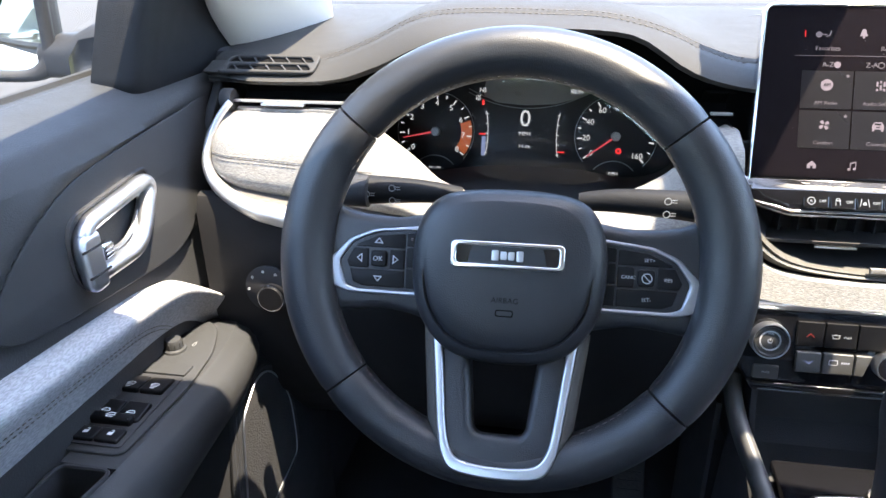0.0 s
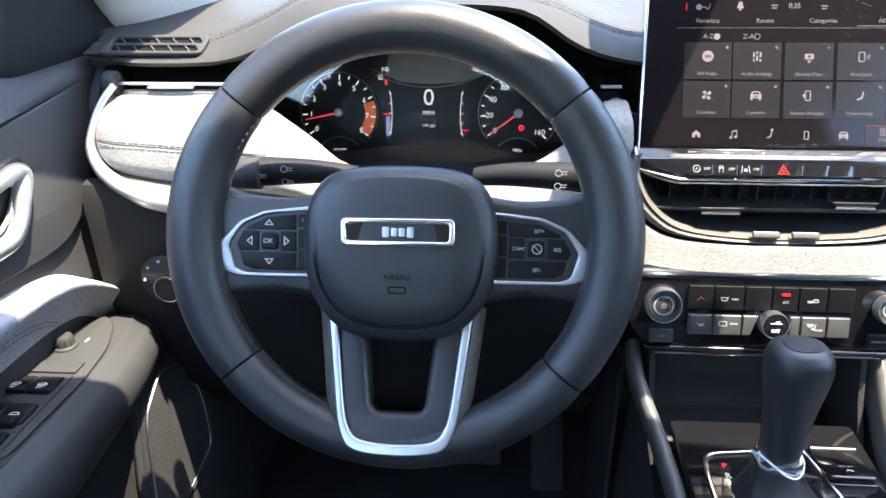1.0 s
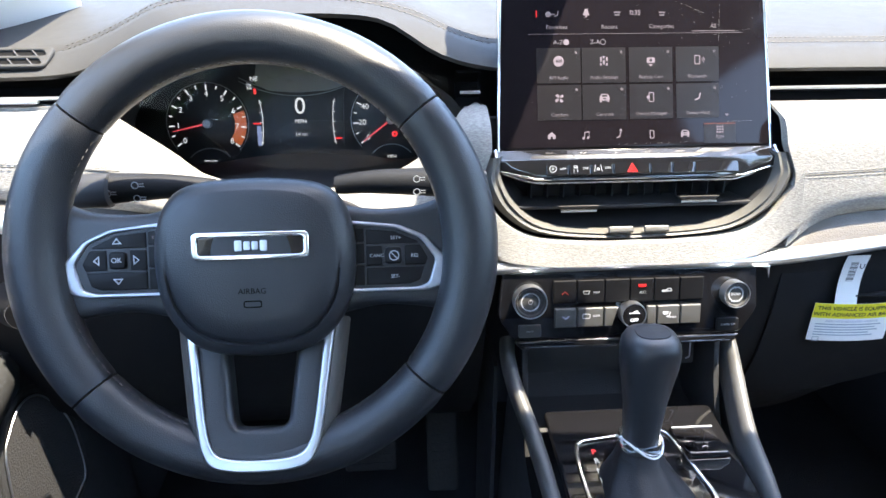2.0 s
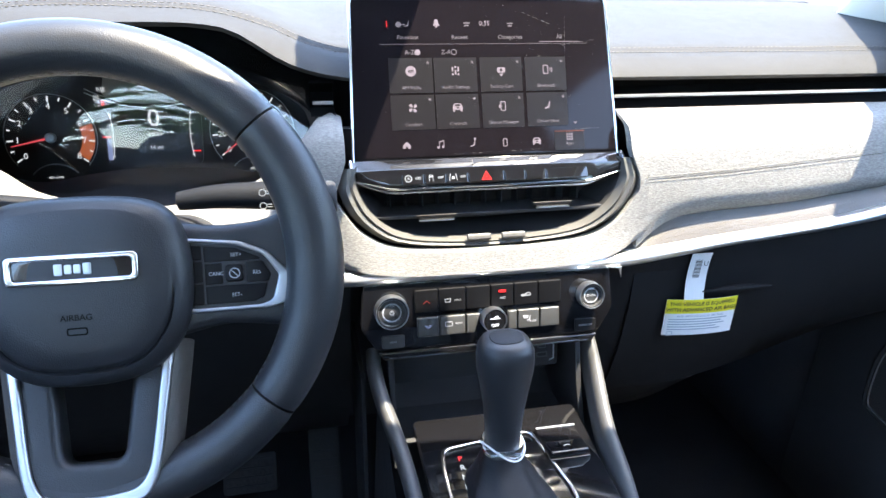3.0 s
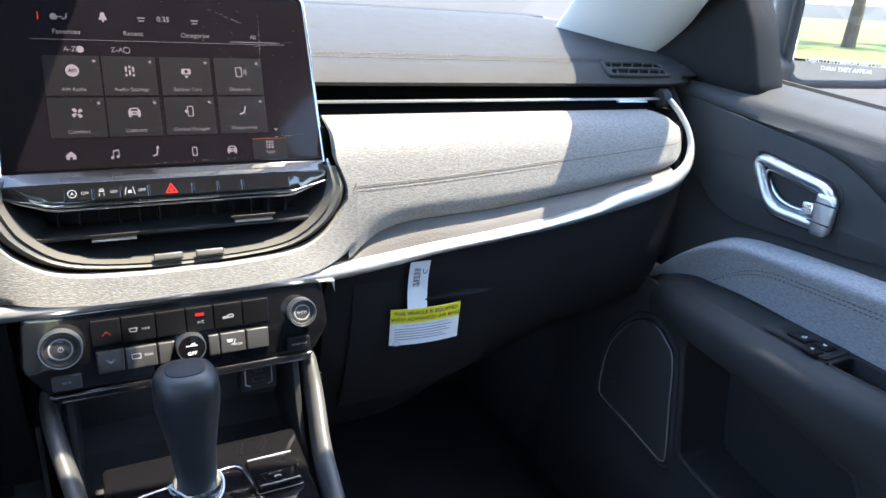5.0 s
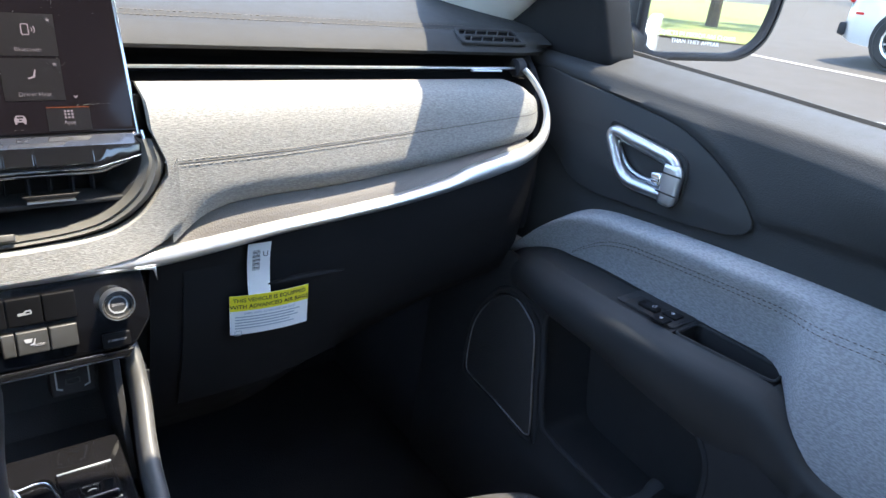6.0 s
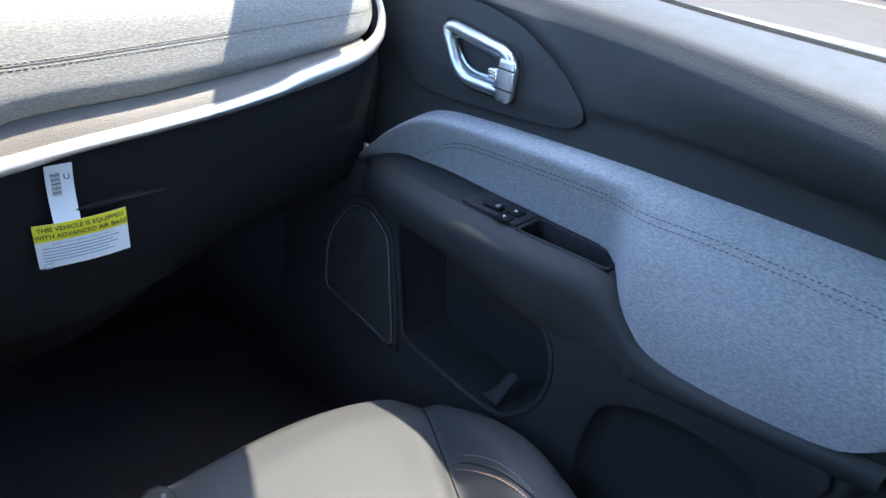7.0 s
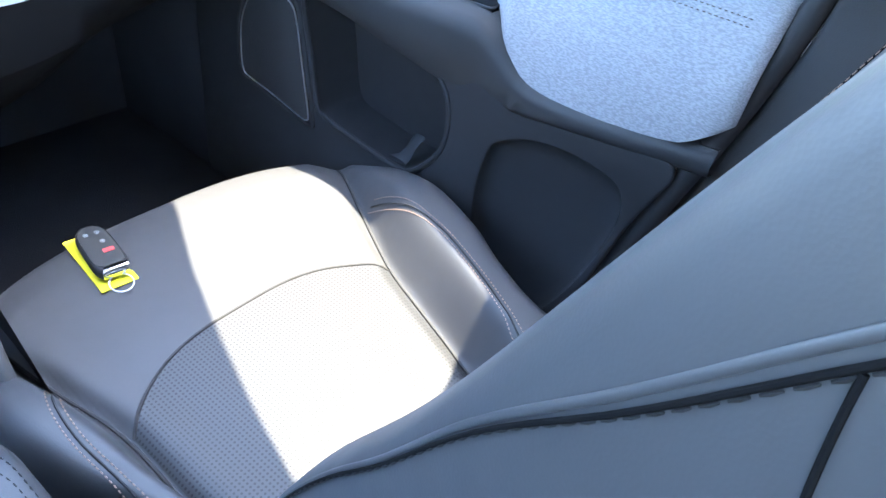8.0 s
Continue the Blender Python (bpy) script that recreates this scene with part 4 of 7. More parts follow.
r0, r1 = mouth_band(1.05, 1.0, 0.501, 0.4955)
r2, r3 = mouth_band(0.985, 0.93, 0.4975, 0.507)
r4, r5 = mouth_band(0.91, 0.86, 0.520, 0.545)
part("surround", loft([r0, r1, r2], closed=False, caps=False), LIPGREY, vent, "grey soft surround with a groove", angle=30)
part("inner_lip", loft([r2, mouth_band(0.975, 0, 0.4985, 0)[0], mouth_band(0.955, 0, 0.4975, 0)[0], r3], closed=False, caps=False), LIPGREY, vent, "grey inner lip", angle=50)
part("throat", loft([r3, r4, r5], closed=False, caps=False), DARK, vent, "black vent throat")
part("back_plate", box(0.28, 0.01, 0.10, at=(0.006, 0.553, 1.045)), DARK, vent)
part("vane", box(0.235, 0.030, 0.0035, 0.001, at=(0.006, 0.522, 1.0185)), PLASTIC, vent, "black vane")
for i in range(13):
    part("fin", box(0.0016, 0.02, 0.03, at=(-0.09 + 0.016 * i, 0.54, 1.025)), PLASTIC, vent)
for x, z in ((-0.0495, 1.0175), (0.066, 1.0245)):
    tab = part("vent_tab", plate([round_poly([(-0.021, 0.0022), (-0.016, -0.0022), (0.016, -0.0022), (0.021, 0.0022)], 0.0012)], 0.008, 0.001), BUTTON, vent, "vent tab", m=panel(x, 0.512, z, 10))
    part("tab_edge", box(0.034, 0.0016, 0.0012), SATIN, tab, "silver tab edge", m=panel(x, 0.5035, z - 0.0018, 10))
for x in (-0.009, 0.0255):
    part("flow_wheel", plate([round_poly([(-0.0120, -0.0032), (0.0120, -0.0032), (0.0120, 0.0032), (-0.0120, 0.0032)], 0.001)], 0.003, 0.0012), BUTTONG, vent, "ribbed grey flow wheel", m=panel(x, 0.4985, 0.9975, 34))

# climate panel
CL = panel(0.0, 0.478, 0.930, 12)
cp = empty("climate_panel", CL.translation, "gloss black climate panel with three knobs and two key rows", "control panel")
part("fascia", plate([round_poly([(-0.124, 0.034), (-0.128, -0.010), (-0.112, -0.034), (0.112, -0.034), (0.128, -0.010), (0.124, 0.034)], 0.006)], 0.02, 0.002), GLOSS, cp, "gloss black fascia", m=CL @ Matrix.Translation((0, 0, -0.018)))


def knob(x, v, r, texts):
    k = part("knob", lathe([(0.0, 0.0), (r, 0.0), (r * 1.0, 0.006), (r * 0.97, 0.0105), (r * 0.93, 0.0118), (r * 0.84, 0.0118), (r * 0.80, 0.0105), (r * 0.78, 0.009), (0.0, 0.0092)], 40), KNOBGREY, cp, "round dark grey knob", m=CL @ Matrix.Translation((x, v, 0.001)))
    part("knob_ring", lathe([(r * 0.93, 0.0122), (r * 0.95, 0.0136), (r * 0.99, 0.0136), (r * 1.02, 0.0115), (r * 1.02, 0.003), (r * 0.93, 0.003)], 48), SATIN, k, "bright knob ring", m=CL @ Matrix.Translation((x, v, 0.0)))
    part("inner_ring", plate([disc(r * 0.58, 32), disc(r * 0.50, 32)], 0.0004), PRINT, k, m=CL @ Matrix.Translation((x, v, 0.0101)))
    for t, dv, sz in texts:
        if t == "power":
            part("knob_print", join(plate([disc(0.0022, 18), disc(0.0016, 18)], 0.0002), plate([rect(0.0006, 0.0026, 0, 0, 0.0014)], 0.0002)), PRINT, k, m=CL @ Matrix.Translation((x, v + dv, 0.0103)))
        else:
            part("knob_print", words(t, sz), PRINT, k, m=CL @ Matrix.Translation((x, v + dv, 0.0103)))


knob(-0.098, 0.0065, 0.0158, (("VOL", 0.0065, 0.0026), ("power", -0.0002, 0)))
knob(0.101, 0.0075, 0.0130, (("TUNE", 0.0066, 0.0026), ("ENTER", 0.0, 0.0032), ("SCROLL", -0.0066, 0.0024)))
mk = part("knob", lathe([(0.0, 0.0), (0.0118, 0.0), (0.0118, 0.010), (0.0110, 0.013), (0.0, 0.0135)], 40), GLOSS, cp, "gloss black fan knob", m=CL @ Matrix.Translation((0.001, -0.009, 0.001)))
part("knob_ring", lathe([(0.0111, 0.011), (0.0113, 0.0135), (0.0120, 0.0135), (0.0123, 0.010), (0.0123, 0.0), (0.0111, 0.0)], 40), SATIN, mk, "thin bright ring", m=CL @ Matrix.Translation((0.001, -0.009, 0.001)))
part("knob_print", words("OFF", 0.0046), MARK, mk, m=CL @ Matrix.Translation((0.001, -0.0135, 0.0147)))
part("knob_print", join(plate([round_poly([(0.0004, -0.0004), (0.0032, 0.0), (0.0028, 0.0016), (0.0008, 0.0012)], 0.0004)], 0.0002), plate([disc(0.0010, 10)], 0.0002), plate([rect(0.010, 0.0008, 0, 0, -0.001)], 0.0002)), MARK, mk, m=CL @ Matrix.Translation((0.001, -0.0055, 0.0147)))
row1, row2 = 0.0125, -0.0125
kx1 = [-0.0755, -0.0525, -0.0255, -0.001, 0.0225, 0.0475, 0.0715]
for i, (a, b) in enumerate(zip(kx1, kx1[1:])):
    k = part("climate_key", plate([rect(b - a - 0.0008, 0.0225, 0.001, (a + b) / 2, row1 + 0.001)], 0.0035, 0.001), KEYBLACK, cp, "black key", m=CL @ Matrix.Translation((0, 0, 0.0016)))
    T = CL @ Matrix.Translation(((a + b) / 2, row1, 0.0052))
    if i == 0:
        part("key_print", plate([[(-0.0036, -0.0012), (-0.003, -0.0018), (0, 0.0008), (0.003, -0.0018), (0.0036, -0.0012), (0, 0.0022)]], 0.0003), REDMARK, k, m=T)
    if i == 1:
        part("key_print", join(plate([[(-0.0048, 0.002), (0.0022, 0.002), (0.0012, -0.0016), (-0.0038, -0.0016)], [(-0.0038, 0.0013), (0.0012, 0.0013), (0.0006, -0.0009), (-0.0032, -0.0009)]], 0.0003)), GREYMARK, k, m=T @ Matrix.Translation((-0.003, 0, 0)))
        part("key_print", words("MAX", 0.0030), GREYMARK, k, m=T @ Matrix.Translation((0.0055, 0, 0)))
    if i == 3:
        part("key_lamp", plate([rect(0.0075, 0.0026, 0.0008)], 0.0005), LITRED, k, "lit red lamp", m=T @ Matrix.Translation((0, 0.0055, 0)))
        part("key_print", words("A/C", 0.0036), GREYMARK, k, m=T @ Matrix.Translation((0.0005, -0.0015, 0)))
    if i == 4:
        part("key_print", plate([round_poly([(-0.005, -0.0018), (0.005, -0.0012), (0.0045, 0.002), (0.0005, 0.0022), (-0.001, 0.0004), (-0.005, 0.0006)], 0.001), rect(0.0032, 0.0014, 0, 0.0022, 0.0004)], 0.0003), GREYMARK, k, m=T)
kx2 = [(-0.0735, -0.0525), (-0.0515, -0.0265), (-0.0255, -0.0145), (0.0165, 0.0255), (0.0265, 0.0485), (0.0495, 0.0695)]
for i, (a, b) in enumerate(kx2):
    sl = 0.003 if i == 2 else 0.0
    k = part("climate_key", plate([round_poly([(a, -0.0215), (b - sl, -0.0215), (b + sl, -0.0025), (a, -0.0025)], 0.001)], 0.0045, 0.0012), BUTTONG, cp, "grey satin key", m=CL @ Matrix.Translation((0, 0, 0.0016)))
    T = CL @ Matrix.Translation(((a + b) / 2, row2 + 0.001, 0.0062))
    if i == 0:
        part("key_print", plate([[(-0.0036, 0.0012), (-0.003, 0.0018), (0, -0.0008), (0.003, 0.0018), (0.0036, 0.0012), (0, -0.0022)]], 0.0003), LITBLUE, k, m=T)
    if i == 1:
        part("key_print", frame_of(0.0075, 0.0048, 0.0006), PRINT, k, m=T @ Matrix.Translation((-0.004, 0.001, 0)))
        part("key_print", words("REAR", 0.0030), PRINT, k, m=T @ Matrix.Translation((0.006, 0.001, 0)))
    if i == 4:
        part("key_print", join(plate([[(-0.006, 0.003), (0.0, 0.003), (-0.001, 0.0), (-0.005, 0.0)]], 0.0003), seat_icon(0.7)), PRINT, k, m=T)
        part("key_print", words("MODE", 0.0028), PRINT, k, m=T @ Matrix.Translation((0.004, -0.003, 0.0001)))
for x, t in ((-0.097, "MUTE"), (0.098, "SCREEN OFF")):
    k = part("climate_key", plate([rect(0.022, 0.0125, 0.002)], 0.004, 0.001), BUTTON if x > 0 else BUTTONG, cp, "small corner key", m=CL @ Matrix.Translation((x, -0.0245, 0.0006)))
    part("key_print", words(t, 0.0026), GREYMARK, k, m=CL @ Matrix.Translation((x, -0.0245, 0.0048)))
lip = part("gloss_lip", plate([round_poly([(-0.112, 0.0040), (-0.106, -0.0045), (0.106, -0.0045), (0.112, 0.0040)], 0.002)], 0.006, 0.002), GLOSS, cp, "gloss black lip under the panel", m=CL @ Matrix.Translation((0, -0.0385, -0.003)))
part("lip_edge", box(0.204, 0.0010, 0.0010), CHROME, lip, "thin chrome line", m=CL @ Matrix.Translation((0, -0.0410, 0.0030)))

# ---- console ----
con = empty("centre_console", (0, 0.35, 0.7), "gloss black centre console with padded side rails and open bin", "console")
part("bin_back", sheet(lambda x, i: (x, *((0.487, 0.893), (0.53, 0.888), (0.56, 0.86), (0.555, 0.80), (0.53, 0.785), (0.47, 0.785))[int(i)]), steps(-0.095, 0.095, 6), range(6)), SOFT, con, "dark open storage bin", angle=25)
for s in (-1, 1):
    part("bin_side", plate([[(-0.56, 0.78), (-0.44, 0.78), (-0.47, 0.84), (-0.487, 0.895), (-0.56, 0.895)]], 0.006, 0.001), PLASTIC, con, m=Matrix(((0, 0, 1, s * 0.098 - 0.003), (-1, 0, 0, 0), (0, 1, 0, 0), (0, 0, 0, 1))))
    c = 0.007 if s < 0 else 0.0
    rail = smooth_ring([(s * 0.113, 0.500, 0.880), (s * 0.114, 0.486, 0.868), (s * 0.113 + c * 0.5, 0.462, 0.848), (s * 0.105 + c, 0.41, 0.822), (s * 0.099 + c, 0.34, 0.798), (s * 0.092, 0.27, 0.745), (s * 0.080, 0.19, 0.655), (s * 0.075, 0.08, 0.56), (s * 0.075, 0.0, 0.52)], 6, closed=False)
    part("side_rail", tube(rail, 1.0, section=[(0.0074 * math.cos(a) * (1.1 if math.sin(a) < 0 else 1), 0.0110 * math.sin(a) * (2.4 if math.sin(a) < 0 else 1)) for a in steps(0, 2 * math.pi, 16)[:-1]]), RAILTRIM, con, "padded black side rail")
    part("side_wall", sheet(lambda y, i, s=s: (s * (0.108, 0.112, 0.118, 0.125)[int(i)], y, along([(0.0, 0.50), (0.08, 0.54), (0.19, 0.635), (0.27, 0.725), (0.34, 0.78), (0.41, 0.81), (0.49, 0.86)], y) - (0.0, 0.06, 0.2, 0.42)[int(i)]), steps(0.0, 0.495, 20), range(4)), PLASTIC, con, "black console side")
    part("kick_wall", box(0.004, 0.12, 0.45, at=(s * 0.125, 0.55, 0.63)), PLASTIC, con)
CON = pose(0.003, 0.40, 0.8135, 4, 0, 0)
top = part("gloss_top", plate([round_poly([(-0.083, 0.062), (-0.083, -0.16), (0.083, -0.16), (0.087, 0.062)], 0.006)], 0.01, 0.002), GLOSS, con, "scratched gloss black top", m=CON @ Matrix.Translation((0, 0, -0.010)))
gate_o = [(-0.064, 0.018), (0.030, 0.030), (0.046, -0.05), (0.042, -0.145), (-0.066, -0.145), (-0.068, -0.02)]
gate_i = [(x * 0.93 - 0.0008, v * 0.96 - (0.0028 if v > 0 else 0)) for x, v in gate_o]
part("gate_trim", plate([round_poly(gate_o, 0.010), round_poly(gate_i, 0.009)], 0.003, 0.0012), CHROME, con, "chrome gate trim", m=CON)
for t, v, mm in (("P", 0.003, LITRED), ("R", -0.0085, LIT), ("N", -0.020, LIT), ("D", -0.032, LIT), ("L", -0.044, LIT)):
    part("gear_letter", words(t, 0.0085), mm, top, "lit gear letter", m=CON @ Matrix.Translation((-0.0475, v, 0.0006)))
eb = part("parking_brake_key", plate([rect(0.042, 0.046, 0.003)], 0.005, 0.0015), GLOSS, con, "gloss parking brake switch", m=CON @ Matrix.Translation((0.0545, 0.006, -0.001)))
part("brake_key_edge", box(0.040, 0.0016, 0.0012, 0.0004), SATIN, eb, "bright edge", m=CON @ Matrix.Translation((0.0545, 0.026, 0.0045)))
part("brake_lever", plate([rect(0.038, 0.020, 0.003)], 0.006, 0.002), GLOSS, eb, "pull lever", m=CON @ pose(0.0545, -0.006, 0.003, -12, 0, 0))
part("brake_mark", join(plate([disc(0.0042, 20), disc(0.0034, 20)], 0.0003), words("P", 0.005)), LIT, eb, "lit parking brake mark", m=CON @ Matrix.Translation((0.0545, -0.008, 0.0088)))
part("brake_mark", words("PULL ON", 0.003), LIT, eb, m=CON @ Matrix.Translation((0.0545, 0.0005, 0.0075)))
usb = empty("usb_port", (0.065, 0.5, 0.863), "small black charging port block in the bin", "usb port")
UM = panel(0.065, 0.497, 0.863, 10)
part("port_block", plate([rect(0.036, 0.034, 0.004)], 0.02, 0.002), PLASTIC, usb, m=UM @ Matrix.Translation((0, 0, -0.019)))
for s in (-1, 1):
    part("port_bracket", plate([[(s * 0.0085, 0.0115), (s * 0.0135, 0.0095), (s * 0.0135, -0.0095), (s * 0.0085, -0.0115), (s * 0.0085, -0.0100), (s * 0.0122, -0.0085), (s * 0.0122, 0.0085), (s * 0.0085, 0.0100)]], 0.0006), SATIN, usb, "bright bracket", m=UM @ Matrix.Translation((0, 0, 0.001)))
part("port_socket", plate([rect(0.012, 0.0055, 0.001), rect(0.010, 0.0035, 0.0006)], 0.001), BUTTONG, usb, m=UM @ Matrix.Translation((0, -0.004, 0.001)))
part("port_socket", plate([rect(0.009, 0.0036, 0.0016), rect(0.007, 0.0018, 0.0008)], 0.001), BUTTONG, usb, m=UM @ Matrix.Translation((0, 0.005, 0.001)))

# centre armrest behind the lever
rest = empty("console_box", (-0.012, -0.05, 0.60), "console box with a padded black leather lid, double stitched", "console box")


def rest_ring(k, z):
    return [(-0.012 + p.x * k, -0.06 + p.y * k * 1.02, z + 0.042) for p in round_poly([(-0.064, -0.20), (0.064, -0.20), (0.062, 0.165), (0.046, 0.202), (-0.046, 0.202), (-0.062, 0.165)], 0.035, 8)]


part("lid", loft([rest_ring(0.97, 0.655), rest_ring(1.0, 0.665), rest_ring(1.0, 0.692), rest_ring(0.985, 0.704), rest_ring(0.94, 0.712), rest_ring(0.86, 0.7165), rest_ring(0.5, 0.719)]), SEATHIDE, rest, "soft black leather lid", angle=80)
part("base", loft([rest_ring(0.93, 0.40), rest_ring(0.93, 0.657)]), PLASTIC, rest, "hard black base")
for k in (0.80, 0.88):
    part("stitching", stitches([(x, y, 0.7590 if k < 0.85 else 0.7578) for x, y, z in rest_ring(k, 0)], 0.004, 0.0025, 0.0007), THREADB, rest, "black double stitching")

# gear shifter
sh = empty("gear_shifter", (-0.012, 0.38, 0.80), "black leather gear lever with chrome collar and stitched boot", "gear shifter")


def shift_ring(z, w, d, cx, cy, n=24, e=2.6):
    out = []
    for i in range(n):
        a = 2 * math.pi * i / n
        c, s = math.cos(a), math.sin(a)
        out.append((cx + w * math.copysign(abs(c) ** (2 / e), c), cy + d * math.copysign(abs(s) ** (2 / e), s), z))
    return out


part("grip", loft([shift_ring(z, w * 0.90, d * 0.94, cx, cy) for z, w, d, cx, cy in ((0.846, 0.0165, 0.017, -0.011, 0.383), (0.862, 0.0175, 0.0175, -0.0115, 0.383), (0.885, 0.0195, 0.019, -0.0125, 0.382), (0.905, 0.0225, 0.021, -0.0135, 0.381), (0.925, 0.0260, 0.024, -0.0145, 0.380), (0.938, 0.0268, 0.025, -0.0145, 0.380), (0.947, 0.0258, 0.024, -0.0145, 0.380), (0.953, 0.0225, 0.021, -0.0145, 0.380), (0.956, 0.0165, 0.015, -0.0145, 0.380))]), LEATHER, sh, "smooth black leather grip")
part("grip_cap", loft([shift_ring(z, w, d, -0.0145, 0.380) for z, w, d in ((0.9555, 0.0145, 0.012), (0.9568, 0.0140, 0.0115), (0.9574, 0.012, 0.0095))]), PLASTIC, sh, "dark cap")
part("collar", loft([shift_ring(z, w, w, -0.011, 0.383) for z, w in ((0.838, 0.0178), (0.840, 0.0186), (0.846, 0.0186), (0.848, 0.0176))]), CHROME, sh, "chrome collar")
def folded(ring, k):
    """Pleats a ring of the boot."""
    c = sum((Vector(p) for p in ring), Vector()) / len(ring)
    return [c + (Vector(p) - c) * (1 + k * math.cos(7 * 2 * math.pi * i / len(ring) + 0.9)) for i, p in enumerate(ring)]


part("boot", loft([folded(shift_ring(*r, n=70, e=2.2), min(0.055, 2.6 * (0.839 - r[0]))) for r in ((0.839, 0.0175, 0.0175, -0.011, 0.383), (0.832, 0.020, 0.020, -0.011, 0.380), (0.826, 0.0225, 0.024, -0.011, 0.376), (0.819, 0.029, 0.036, -0.011, 0.366), (0.813, 0.037, 0.052, -0.011, 0.352), (0.806, 0.043, 0.07, -0.011, 0.335), (0.79, 0.044, 0.075, -0.011, 0.335))]), BOOTHIDE, sh, "black leather boot", angle=60)
for off in (-0.004, 0.004):
    part("boot_seam", stitches([(-0.007 + off, 0.3655 - 0.0018 * k * k * 6, 0.836 - 0.030 * k) for k in steps(0, 1, 10)], 0.0022, 0.0016), THREADB, sh, "black boot stitching")


tie = part("cable_tie", tube(smooth_ring([Vector((-0.011 + 0.0205 * math.cos(a), 0.383 + 0.0205 * math.sin(a), 0.842 + 0.006 * math.sin(2 * a + 0.6) + 0.004 * math.cos(a + 2.4))) for a in steps(0, 2 * math.pi, 16)[:-1]], 4), 0.0009, 6, closed=True), PAPER)
tagged(tie, "thin white plastic tie looped round the gear lever collar", "cable tie")
part("tie_tail", tube([(-0.029, 0.374, 0.8465), (-0.032, 0.371, 0.852), (-0.0335, 0.370, 0.859)], 0.0009, 6), PAPER, tie)
part("corner_trim", plate([[(0.0, 0.0), (0.017, 0.0), (0.017, -0.012), (0.0145, -0.0026)]], 0.002, 0.0005), SATIN, cp, "small bright corner trim", m=CL @ Matrix.Translation((0.1185, 0.0335, 0.003)))
# ---- instrument cluster ----
CLU = panel(-0.3365, 0.738, 1.0525, 12) @ Matrix.Scale(1.07, 4)
ic = empty("instrument_cluster", CLU.translation, "lit instrument cluster with two round dials under the hood", "instrument cluster")
eye = [(-0.511, 1.051), (-0.500, 1.085), (-0.475, 1.112), (-0.413, 1.134), (-0.335, 1.138), (-0.257, 1.135), (-0.19, 1.112), (-0.163, 1.08), (-0.160, 1.045), (-0.18, 1.024), (-0.217, 1.016), (-0.26, 1.022), (-0.346, 1.025), (-0.40, 1.020), (-0.445, 1.014), (-0.485, 1.026)]
eye_r = smooth_ring(eye, 4)
part("cowl", loft([[(-0.335 + (p.x + 0.335) * k, y + 0.10 * (p.y - 1.07), 1.075 + (p.y - 1.075) * k2) for p in eye_r] for y, k, k2 in ((0.575, 1.10, 1.16), (0.60, 1.06, 1.10), (0.64, 1.03, 1.04), (0.690, 1.0, 1.0))], caps=False), DARK, ic, "matt black cowl")
part("dial_face", plate([[Vector(((p.x + 0.33) * 1.02, (p.y - 1.068) * 1.04)) for p in eye_r]], 0.003, 0.0005), DIALFACE, ic, "black dial face", m=CLU @ Matrix.Translation((0, 0, -0.004)))


def polar(cx, cy, r, a):
    return (cx + r * math.cos(radians(a)), cy + r * math.sin(radians(a)))


def arc_band(cx, cy, r0, r1, a0, a1, n=24):
    return [Vector(polar(cx, cy, r1, a)) for a in steps(a0, a1, n)] + [Vector(polar(cx, cy, r0, a)) for a in steps(a1, a0, n)]


def dial(cx, cy, r, a0, a1, marks, unit, name, needle, label):
    g = part(name, plate([disc(r * 1.10, 48, cx, cy)], 0.001, 0.0003), DIALFACE, ic, label, m=CLU)
    up = CLU @ Matrix.Translation((0, 0, 0.0012))
    part("dial_ring", plate([arc_band(cx, cy, r * 1.05, r * 1.07, a0 + 4, a1 - 4)], 0.0004), GREYMARK, g, m=up)
    n = len(marks)
    for i in range(2 * n - 1):
        a = a0 + (a1 - a0) * i / (2 * n - 2)
        w, h = (0.0016, 0.0058) if i % 2 == 0 else (0.0014, 0.0036)
        x, y = polar(cx, cy, r * 1.0 - h / 2, a)
        part("dial_tick", box(h, w, 0.0004), LIT, g, m=up @ pose(x, y, 0.0004, 0, 0, a))
        if i % 2 == 0 and marks[i // 2]:
            x, y = polar(cx, cy, r * 0.76, a)
            part("dial_number", words(marks[i // 2], 0.0088), LIT, g, m=up @ Matrix.Translation((x, y, 0.0004)))
    part("dial_unit", words(unit, 0.0052 if unit == "MPH" else 0.003), LIT, g, m=up @ Matrix.Translation((cx, cy - r * 0.98, 0.0004)))
    part("dial_skirt", plate([arc_band(cx, cy - r * 1.32, r * 0.66, r * 0.69, 40, 140)], 0.0004), GREYMARK, g, m=up)
    x, y = polar(cx, cy, r * 0.46, needle)
    part("needle", plate([[(-r * 0.46, -0.0012), (r * 0.46, -0.0005), (r * 0.46, 0.0005), (-r * 0.46, 0.0012)]], 0.0006), LITNEEDLE, g, "red needle", m=up @ pose(x, y, 0.003, 0, 0, needle))
    part("needle_hub", lathe([(0.0, 0.0), (0.0052, 0.0), (0.0052, 0.004), (0.004, 0.0052), (0.0, 0.0052)], 24), SATIN, g, "silver needle hub", m=up @ Matrix.Translation((cx, cy, 0)))
    return g


